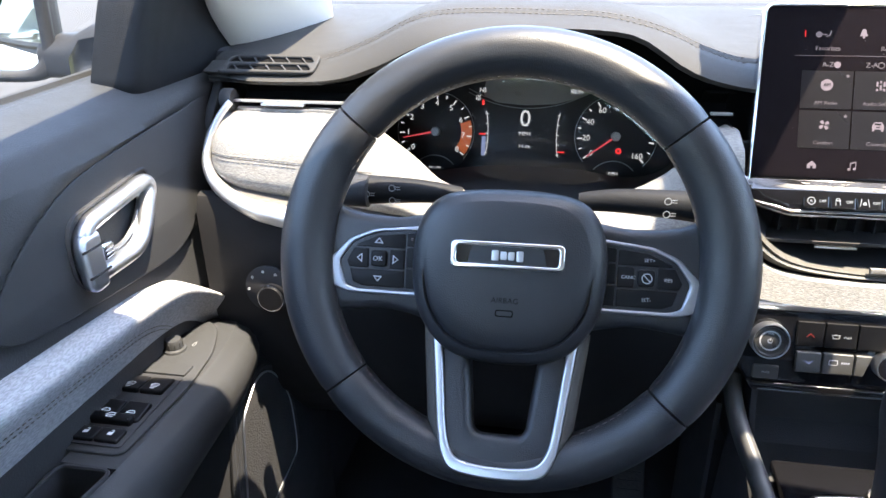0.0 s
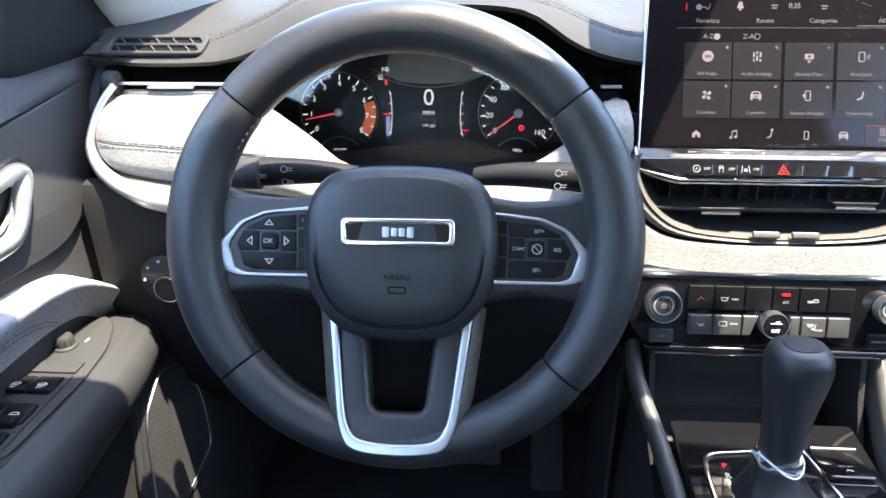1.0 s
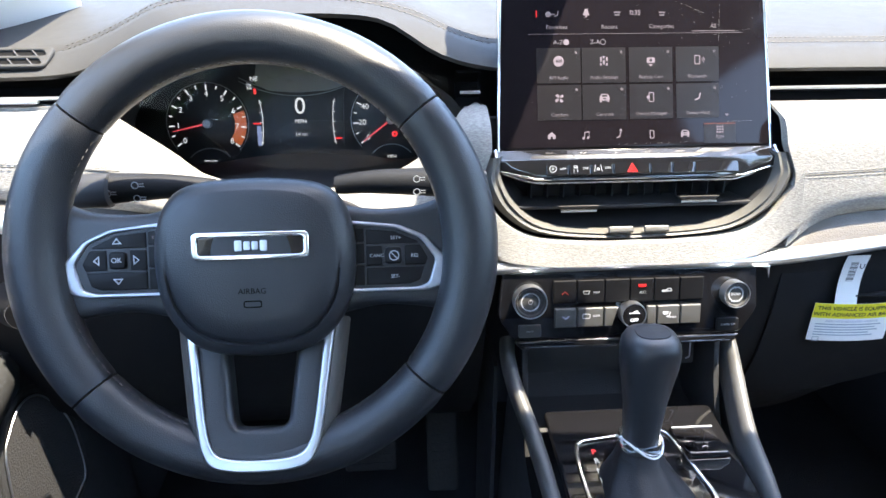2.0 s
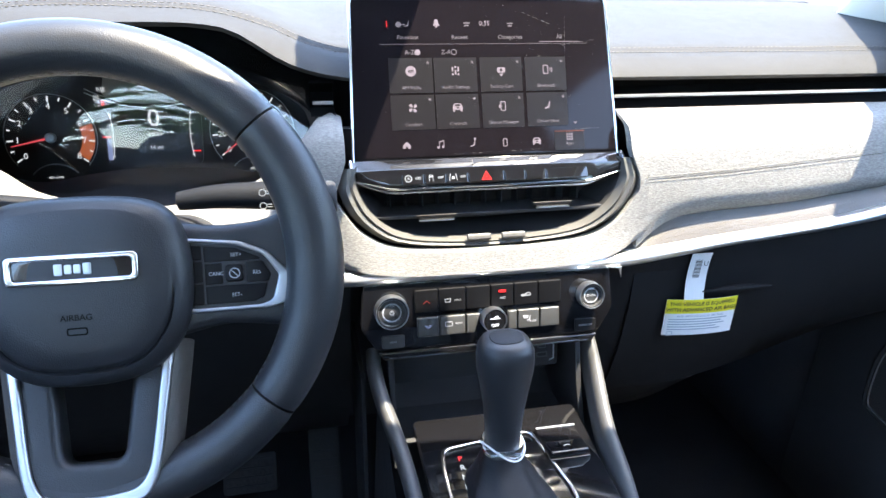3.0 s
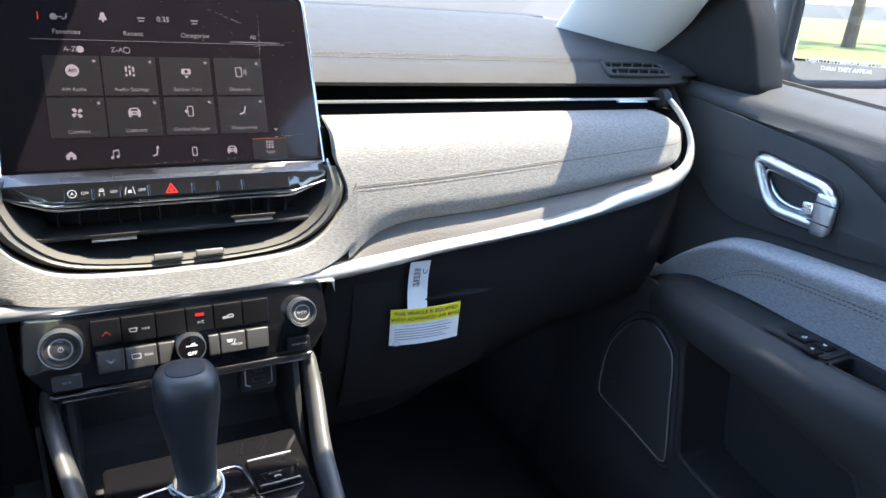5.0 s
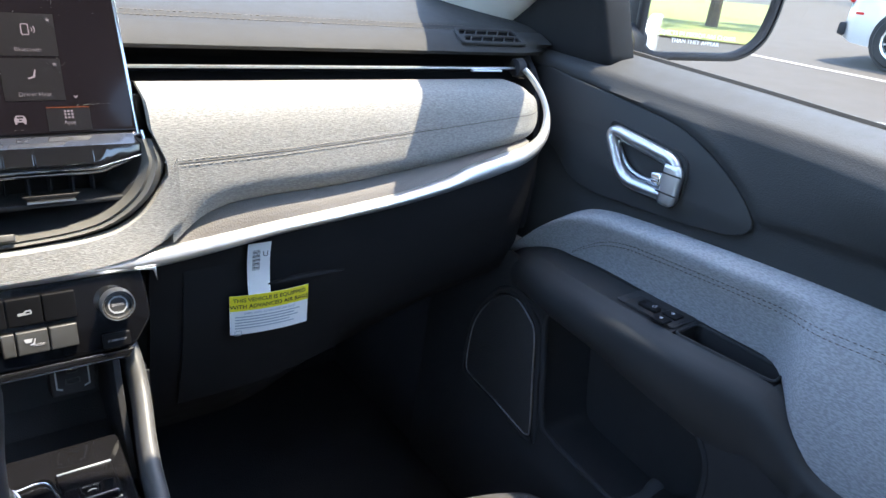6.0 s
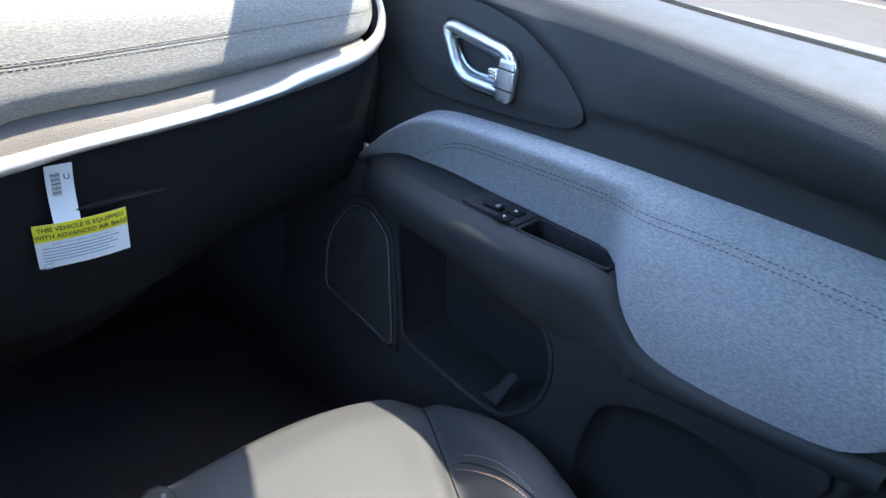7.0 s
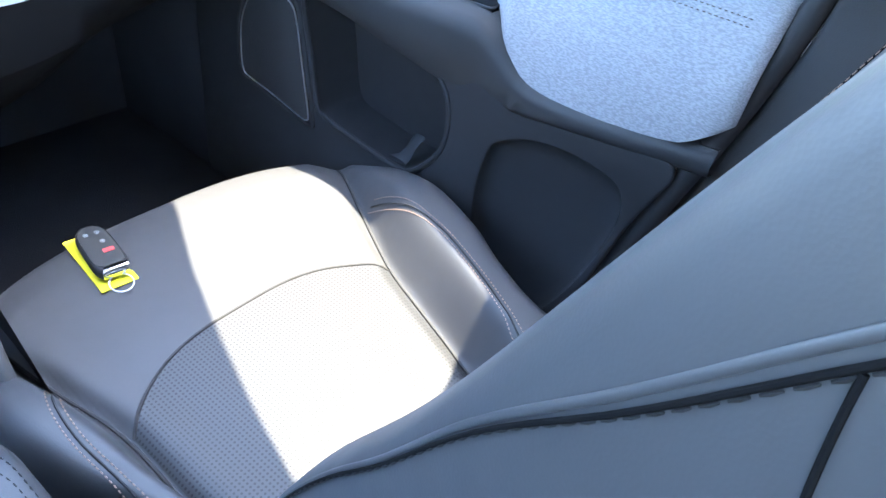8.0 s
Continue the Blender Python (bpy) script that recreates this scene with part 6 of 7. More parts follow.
PL = Matrix(((0, -1, 0, 0), (1, 0, 0, 0), (0, 0, 1, 0.8995), (0, 0, 0, 1)))   # x along the car, y towards the cabin's outer side
lp = part("switch_plate", plate([round_poly([(0.278, 0.606), (0.375, 0.601), (0.430, 0.607), (0.470, 0.622), (0.488, 0.640), (0.462, 0.653), (0.395, 0.664), (0.278, 0.664)], 0.012)], 0.003, 0.0014), SMOOTHTRIM, door_left, "smooth black switch plate", m=PL)
mkn = part("mirror_knob", lathe([(0.0, 0.0), (0.0110, 0.0), (0.0105, 0.002), (0.0082, 0.003), (0.0080, 0.010), (0.0070, 0.012), (0.0, 0.0124)], 28), SMOOTHTRIM, door_left, "round black mirror knob", m=PL @ Matrix.Translation((0.426, 0.645, 0.003)))
for k in range(10):
    part("knob_rib", box(0.0012, 0.0009, 0.006), SMOOTHTRIM, mkn, m=PL @ Matrix.Translation((0.426, 0.645, 0.0095)) @ pose(0, 0, 0, 0, 0, 36 * k) @ Matrix.Translation((0.0080, 0, 0)))
part("key_print", join(plate([rect(0.006, 0.003, 0.001), rect(0.0046, 0.0018)], 0.0002), plate([rect(0.002, 0.001, 0, 0.004, 0)], 0.0002)), GREYMARK, lp, m=PL @ Matrix.Translation((0.436, 0.630, 0.0042)))
part("switch_step", loft([[PL @ Vector((x, y, z)) for x, y in ((0.384, 0.612), (0.400, 0.612), (0.400, 0.660), (0.384, 0.660))] for z in (0.003, 0.005)]), SMOOTHTRIM, lp, "raised step before the keys")
part("switch_well", plate([round_poly([(0.284, 0.611), (0.382, 0.611), (0.382, 0.660), (0.284, 0.660)], 0.004)], 0.001, 0.0004), DARK, lp, "recess between the keys", m=PL @ Matrix.Translation((0, 0, 0.0036)))


def window_mark():
    """A car window with an arrow under it."""
    return join(plate([round_poly([(-0.0042, -0.0008), (0.0042, -0.0008), (0.0030, 0.0024), (-0.0020, 0.0026)], 0.0008), [(-0.0034, -0.0002), (0.0034, -0.0002), (0.0025, 0.0018), (-0.0017, 0.0019)]], 0.0002), plate([rect(0.0060, 0.0009, 0, 0, -0.0026)], 0.0002))


for x, y, tip in ((0.364, 0.649, 7), (0.364, 0.6265, 7), (0.326, 0.648, -3), (0.326, 0.6255, -3)):
    K = PL @ pose(x, y, 0.0025, 0, tip, 0)
    k = part("window_key", plate([rect(0.024, 0.0215, 0.0025)], 0.0050, 0.0016, 3), BUTTON, lp, "black window key", m=K)
    part("key_print", window_mark(), MARK, k, m=K @ pose(-0.003, 0, 0.0052, 0, 0, -90))
    if tip > 0:
        part("key_print", plate([rect(0.0040, 0.0010)], 0.0002), MARK, k, m=K @ pose(-0.0085, 0, 0.0052, 0, 0, -90))
k = part("window_key", plate([rect(0.0095, 0.036, 0.002)], 0.009, 0.0025), BUTTON, lp, "black window lock key", m=PL @ Matrix.Translation((0.3135, 0.636, 0.002)))
part("key_print", window_mark(), MARK, k, m=PL @ pose(0.3135, 0.6365, 0.0112, 0, 0, -90))
for x, y in ((0.295, 0.6465), (0.295, 0.6255)):
    k = part("lock_key", plate([rect(0.0155, 0.0200, 0.002)], 0.0045, 0.0012), BUTTON, lp, "black lock key", m=PL @ Matrix.Translation((x, y, 0.003)))
    part("key_print", join(plate([rect(0.0040, 0.0032)], 0.0002), plate([rect(0.0006, 0.0024, 0, 0.0014, 0.0026)], 0.0002), plate([rect(0.0026, 0.0006, 0, 0.0003, 0.0038)], 0.0002)), MARK, k, m=PL @ pose(x, y, 0.0077, 0, 0, -90))
# ---- steering wheel ----
WHEEL = panel(-0.3225, 0.358, 1.0415, 21) 
sw = empty("steering_wheel", WHEEL.translation, "black leather steering wheel with satin chrome spokes, tilted column", "steering wheel")
RIM_R, RIM_r = 0.1556, 0.0186


def rim_arc(a0, a1, n, swell=1.0):
    rings = []
    for i in range(n + 1):
        a = radians(a0 + (a1 - a0) * i / n)
        edge = min(i, n - i)
        k = swell * (0.965 if edge == 0 else 1.0)
        grip = 1 + 0.10 * max(0, math.cos(2 * a)) ** 2
        ring = []
        for j in range(20):
            b = 2 * math.pi * j / 20
            rr = RIM_R + RIM_r * k * 1.02 * grip * math.cos(b)
            ring.append(Vector((rr * math.cos(a), rr * math.sin(a) * 0.985 + 0.006, RIM_r * k * 1.08 * math.sin(b) - 0.012)))
        rings.append(ring)
    return loft(rings)


for a0, a1 in ((40, 140), (140.6, 219.4), (220, 320), (320.6, 399.4)):
    part("rim", rim_arc(a0, a1, 40), LEATHER, sw, "black leather wrapped rim", m=WHEEL)
for a0, a1 in ((22, 158), (200, 252), (288, 340)):
    part("rim_stitching", stitches([WHEEL @ Vector(((RIM_R - RIM_r * 1.02) * math.cos(radians(a)), (RIM_R - RIM_r * 1.02) * math.sin(radians(a)) * 0.985 + 0.006, -0.006)) for a in steps(a0, a1, 60)], 0.003, 0.003, 0.0005), HEM, sw, "brown hand stitching")

# airbag cover
pad_ring = smooth_ring([(-0.040, 0.056), (-0.060, 0.045), (-0.070, 0.022), (-0.071, -0.010), (-0.064, -0.038), (-0.046, -0.060), (-0.02, -0.069), (0.02, -0.069), (0.046, -0.060), (0.064, -0.038), (0.071, -0.010), (0.070, 0.022), (0.060, 0.045), (0.040, 0.056), (0.0, 0.059)], 4)
def cover_ring(z, k, dy, dip):
    return [Vector((p.x * k, p.y * k + dy, z - dip * soft_step(0.012, -0.030, p.y))) for p in pad_ring]


pad_bm = loft([cover_ring(*r) for r in ((-0.06, 0.86, 0, 0), (-0.03, 0.97, 0, 0), (-0.014, 1.0, 0, 0), (-0.005, 0.992, 0, 0), (0.0015, 0.96, 0, 0), (0.0050, 0.90, 0.001, 0), (0.0064, 0.865, 0.001, 0.0005), (0.0072, 0.845, 0.001, 0.0038), (0.0078, 0.825, 0.0015, 0.0012), (0.0084, 0.80, 0.002, 0.0), (0.0105, 0.6, 0.002, 0), (0.0112, 0.3, 0.002, 0))])
airbag = part("airbag_cover", pad_bm, LEATHER, sw, "grained black airbag cover", m=WHEEL)
EM = WHEEL @ Matrix.Translation((0, 0.011, 0.0098))
part("emblem_frame", plate([rect(0.081, 0.0195, 0.0045), rect(0.0725, 0.0125, 0.003)], 0.003, 0.0012), CHROME, airbag, "chrome emblem frame", m=EM)
part("emblem_plate", plate([rect(0.076, 0.0155, 0.003)], 0.0012, 0.0004), GLOSS, airbag, "gloss black emblem plate", m=EM)
for dx, w, h in ((-0.0085, 0.005, 0.0075), (-0.0025, 0.0045, 0.006), (0.003, 0.0045, 0.006), (0.009, 0.005, 0.0075)):
    part("emblem_mark", plate([rect(w, h, 0.0012)], 0.0012, 0.0004), SATIN, airbag, "small silver emblem mark", m=EM @ Matrix.Translation((dx, 0, 0.0012)))
part("embossed_mark", words("AIRBAG", 0.0056, 0.0003), BLACK, airbag, "embossed lettering", m=WHEEL @ Matrix.Translation((0, -0.021, 0.0112)))

part("embossed_mark", frame_of(0.013, 0.0052, 0.0010, 0.002), BLACK, airbag, "small embossed mark", m=WHEEL @ Matrix.Translation((0, -0.030, 0.0110)))


def side_spoke(s):
    out = [(0.052, 0.040), (0.085, 0.034), (0.12, 0.036), (0.148, 0.048), (0.150, -0.045), (0.125, -0.040), (0.09, -0.036), (0.05, -0.045)]
    out = [(x * s, y) for x, y in out]
    sp = part("spoke", plate([round_poly(out if s > 0 else out[::-1], 0.012)], 0.022, 0.008, 3), LEATHER, sw, "black spoke", m=WHEEL @ Matrix.Translation((0, 0, -0.034)))
    o = [(0.066, 0.0235), (0.100, 0.0195), (0.1175, 0.0115), (0.1345, -0.0085), (0.1365, -0.0155), (0.1275, -0.0265), (0.118, -0.030), (0.066, -0.030)]
    q = [(0.0675, 0.0204), (0.098, 0.0167), (0.1145, 0.0092), (0.1245, -0.0062), (0.1195, -0.0240), (0.112, -0.0268), (0.0675, -0.0268)]
    f = lambda l: [((0.066 + (x - 0.066) * 1.085) * s, y + (0.003 if s > 0 else 0.005)) for x, y in l]
    Z = WHEEL @ Matrix.Translation((0, 0, -0.0150))
    part("spoke_bezel", plate([round_poly(f(o), 0.004), round_poly(f(q), 0.003)], 0.005, 0.0015), BEZEL, sp, "satin chrome bezel", m=Z)
    # switch keys
    keys = [[(0.0645, 0.0185), (0.0765, 0.0172), (0.0765, 0.0075), (0.0645, 0.0075)], [(0.0645, 0.0065), (0.0765, 0.0065), (0.0765, -0.0085), (0.0645, -0.0085)], [(0.0645, -0.0095), (0.0765, -0.0095), (0.0765, -0.0245), (0.0645, -0.0245)],
            [(0.0775, 0.0170), (0.0975, 0.0147), (0.1125, 0.0072), (0.113, 0.0055), (0.0775, 0.0055)], [(0.0775, 0.0045), (0.0885, 0.0045), (0.0885, -0.0105), (0.0775, -0.0105)], [(0.1035, 0.0045), (0.1145, 0.0045), (0.1195, -0.0055), (0.1175, -0.0105), (0.1035, -0.0105)],
            [(0.0775, -0.0115), (0.1170, -0.0115), (0.1142, -0.0215), (0.1075, -0.0245), (0.0775, -0.0245)]]
    for k in keys:
        part("switch_key", plate([round_poly(f(k), 0.001)], 0.005, 0.0008), BUTTON, sp, "black rubber key", m=Z @ Matrix.Translation((0, 0, -0.0012)))
    part("switch_key", plate([rect(0.0125, 0.0125, 0.003, 0.0985 * s, 0.0 if s > 0 else 0.002)], 0.0072, 0.0016), BUTTON, sp, "raised square key", m=Z @ Matrix.Translation((0, 0, -0.0012)))
    top = Z @ Matrix.Translation((0.003 * s, 0.003 if s > 0 else 0.005, 0.0042))
    if s < 0:
        part("key_print", words("OK", 0.0052), PRINT, sp, m=top @ Matrix.Translation((-0.096, -0.003, 0.0019)))
        for x, y, r in ((-0.096, 0.0105, 0), (-0.096, -0.0180, 180), (-0.1105, -0.003, 90), (-0.083, -0.003, -90)):
            tri = [(-0.0036, -0.0018), (0.0036, -0.0018), (0.0, 0.0026)]
            part("key_print", plate([tri, [(-0.0022, -0.0011), (0.0022, -0.0011), (0.0, 0.0016)]], 0.0003), PRINT, sp, m=top @ pose(x, y, -0.0002, 0, 0, r))
        part("key_print", words("E", 0.003), LITDIM, sp, m=top @ Matrix.Translation((-0.0705, 0.013, 0)))
    else:
        for x, y, t in ((0.0975, 0.0098, "SET+"), (0.0832, -0.003, "CANC"), (0.1110, -0.0035, "RES"), (0.0965, -0.0185, "SET-")):
            part("key_print", words(t, 0.0036), PRINT, sp, m=top @ Matrix.Translation((x, y, 0)))
        part("key_print", plate([disc(0.0038, 20), disc(0.0031, 20)], 0.0003), PRINT, sp, m=top @ Matrix.Translation((0.096, -0.003, 0.0018)))
        part("key_print", box(0.006, 0.0006, 0.0003), PRINT, sp, m=top @ pose(0.096, -0.003, 0.002, 0, 0, -45))


side_spoke(-1)
side_spoke(1)

LOW = WHEEL @ Matrix.Translation((0, -0.05, 0)) @ pose(0, 0, 0, -14, 0, 0) @ Matrix.Translation((0, 0.05, 0))
# lower spoke: a U of leather, satin chrome and a dark window
u_out = [(-0.060, -0.045), (-0.048, -0.118), (-0.046, -0.150), (0.046, -0.150), (0.048, -0.118), (0.060, -0.045)]
u_in = [(-0.026, -0.055), (-0.019, -0.1185), (0.019, -0.1185), (0.026, -0.055)]
lower = part("lower_spoke", plate([round_poly(u_out, 0.010), round_poly(u_in, 0.008)], 0.026, 0.006, 3), LEATHER, sw, "black U-shaped lower spoke", m=LOW @ Matrix.Translation((0, 0, -0.042)))
c_out = smooth_ring([(-0.0535, -0.050), (-0.0490, -0.085), (-0.0445, -0.118), (-0.0400, -0.136), (-0.030, -0.1465), (0.0, -0.1495), (0.030, -0.1465), (0.0400, -0.136), (0.0445, -0.118), (0.0490, -0.085), (0.0535, -0.050)], 4, closed=False)
c_in = smooth_ring([(0.0465, -0.050), (0.0425, -0.085), (0.0385, -0.115), (0.0345, -0.130), (0.0255, -0.1385), (0.0, -0.1410), (-0.0255, -0.1385), (-0.0345, -0.130), (-0.0385, -0.115), (-0.0425, -0.085), (-0.0465, -0.050)], 4, closed=False)
part("chrome_u", plate([c_out + c_in], 0.005, 0.0018, 3), SATIN, lower, "satin chrome U trim", m=LOW @ Matrix.Translation((0, 0, -0.0165)))
for s in (-1, 1):
    cheek = []
    for y in steps(-0.040, -0.138, 14):
        xi = along([(-0.150, 0.036), (-0.136, 0.0403), (-0.118, 0.0448), (-0.085, 0.0493), (-0.050, 0.0538), (-0.03, 0.056)], y)
        w = 0.0085 - 0.0065 * soft_step(-0.108, -0.138, y)
        cheek.append([LOW @ Vector((s * x, y, z)) for x, z in ((xi - 0.002, -0.0150), (xi + 0.0006, -0.0145), (xi + w * 0.6, -0.0175), (xi + w, -0.026), (xi + w, -0.042), (xi - 0.002, -0.042))])
    part("side_cheek", loft(cheek), CHEEK, lower, "brownish grey cheek", angle=40)

# column
col = empty("steering_column", (-0.321, 0.52, 0.99), "black steering column shroud with two stalks", "steering column")
shroud = [(-0.075, 0.032), (-0.05, 0.045), (0.05, 0.045), (0.075, 0.032), (0.07, -0.03), (0.045, -0.055), (-0.045, -0.055), (-0.07, -0.03)]
part("shroud", loft([[WHEEL @ Vector((p.x * k, p.y * k, z)) for p in round_poly(shroud, 0.02)] for z, k in ((-0.05, 0.7), (-0.06, 0.95), (-0.10, 1.0), (-0.22, 1.05), (-0.30, 1.1))]), PLASTIC, col, "hard black shroud")


def stalk(s):
    far = 0.014 if s > 0 else 0.0
    path = [(-0.321 + s * 0.05, 0.465, 1.060), (-0.321 + s * 0.085, 0.46, 1.064), (-0.321 + s * (0.128 + far), 0.452, 1.066 - 0.1 * far), (-0.321 + s * (0.158 + far), 0.447, 1.066 - 0.2 * far)]
    pts = smooth_ring(path, 6, closed=False)
    st = part("stalk", tube(pts, lambda k: 0.0075 + 0.0055 * min(1, k * 1.4), 14), LOWFACE, col, "black control stalk")
    end = Vector(path[3])
    part("stalk_end", tube([end - Vector((s * 0.031, 0, 0)), end - Vector((s * 0.030, 0, 0)), end, end + Vector((s * 0.003, 0, 0))], lambda k: 0.0136 if 0.05 < k < 0.95 else 0.0115, 16), DARK, st, "ribbed stalk end")
    for i, (dx, dz) in enumerate(((-0.022, 0.006), (-0.022, -0.005), (0.0, 0.0))):
        part("stalk_print", join(plate([disc(0.003, 14), disc(0.0022, 14)], 0.0003), box(0.004, 0.0007, 0.0003, at=(0.005, 0.001, 0)), box(0.004, 0.0007, 0.0003, at=(0.005, -0.001, 0))), GREYMARK, st, "pale stalk symbol", m=panel(-0.321 + s * (0.128 + far * 0.8) + dx * s, 0.4392 + (0.0008 if dz else 0), 1.0662 + dz, 5))


stalk(-1)
stalk(1)

# ---- seats ----
def dotted(name, color, pitch):
    """Leather with a regular grid of small punched holes."""
    m = bpy.data.materials.new(name)
    m.use_nodes = True
    n, l = m.node_tree.nodes, m.node_tree.links
    b = n["Principled BSDF"]
    b.inputs["Roughness"].default_value = 0.5
    co, vo, rp, bp = (n.new(k) for k in ("ShaderNodeTexCoord", "ShaderNodeTexVoronoi", "ShaderNodeValToRGB", "ShaderNodeBump"))
    vo.voronoi_dimensions = "2D"
    vo.inputs["Scale"].default_value, vo.inputs["Randomness"].default_value = 1 / pitch, 0.0
    rp.color_ramp.elements[0].position, rp.color_ramp.elements[1].position = 0.20, 0.30
    rp.color_ramp.elements[0].color = (0.002, 0.002, 0.003, 1)
    rp.color_ramp.elements[1].color = (*color, 1)
    l.new(co.outputs["Object"], vo.inputs["Vector"])
    l.new(vo.outputs["Distance"], rp.inputs[0])
    l.new(rp.outputs[0], b.inputs["Base Color"])
    bp.inputs["Strength"].default_value, bp.inputs["Distance"].default_value = 0.6, 0.001
    l.new(rp.outputs[0], bp.inputs["Height"])
    l.new(bp.outputs[0], b.inputs["Normal"])
    return m


PUNCHED = dotted("punched seat leather", (0.034, 0.035, 0.038), 0.0042)
SEAT_X = 0.312
SEAM_OUT = [(-0.25, 0.360), (-0.1, 0.372), (-0.031, 0.389), (0.012, 0.405), (0.068, 0.424), (0.13, 0.447), (0.23, 0.500), (0.30, 0.535), (0.36, 0.556)]
SEAM_IN = [(-0.25, 0.142), (-0.1, 0.132), (0.049, 0.128), (0.117, 0.129), (0.16, 0.125), (0.198, 0.117), (0.24, 0.109), (0.284, 0.101), (0.36, 0.085)]
SIDE = [(-0.25, 0.190), (-0.1, 0.194), (-0.04, 0.203), (0.024, 0.222), (0.082, 0.246), (0.16, 0.264), (0.24, 0.266), (0.40, 0.262)]

# the door side of the cushion draws in towards the backrest
DRAW_IN = [(-0.25, 0.030), (-0.04, 0.029), (0.024, 0.022), (0.082, 0.013), (0.16, 0.005), (0.24, 0.0), (0.40, 0.0)]


def sm(a, b, x):
    t = max(0.0, min(1.0, (x - a) / (b - a)))
    return t * t * (3 - 2 * t)


def nose(x):
    u = abs(x - 0.315) / 0.225
    return 0.402 - 0.045 * u ** 3 - 0.025 * u ** 12


def seam_at(k, y):
    return along(SEAM_OUT if k > 0 else SEAM_IN, y)


def cushion(x, y):
    """Height of the seat cushion's top."""
    k = 1 if x > 0.29 else -1
    inner, outer = abs(seam_at(k, y) - 0.29), along(SIDE, y) + (0.022 - along(DRAW_IN, y) if k > 0 else -0.022)
    r = abs(x - 0.29)
    z = 0.648 + 0.006 * math.cos(min(1.0, r / inner) * 1.5)
    z += 0.003 * math.exp(-((r - inner * 0.88) / 0.02) ** 2)
    t = (r - inner) / max(0.02, outer - inner)
    z += (0.057 - 0.044 * sm(0.14, 0.33, y)) * sm(0.0, 0.42, t)
    z -= 0.007 * math.exp(-((r - inner) / 0.011) ** 2) * (1 - sm(0.22, 0.30, y))
    z -= 0.034 * max(0.0, (t - 0.66) / 0.34) ** 2.2
    d = nose(x) - y
    z -= 0.006 * (1 - sm(0.0, 0.06, d)) + 0.014 * (1 - sm(0.0, 0.016, d))
    return z


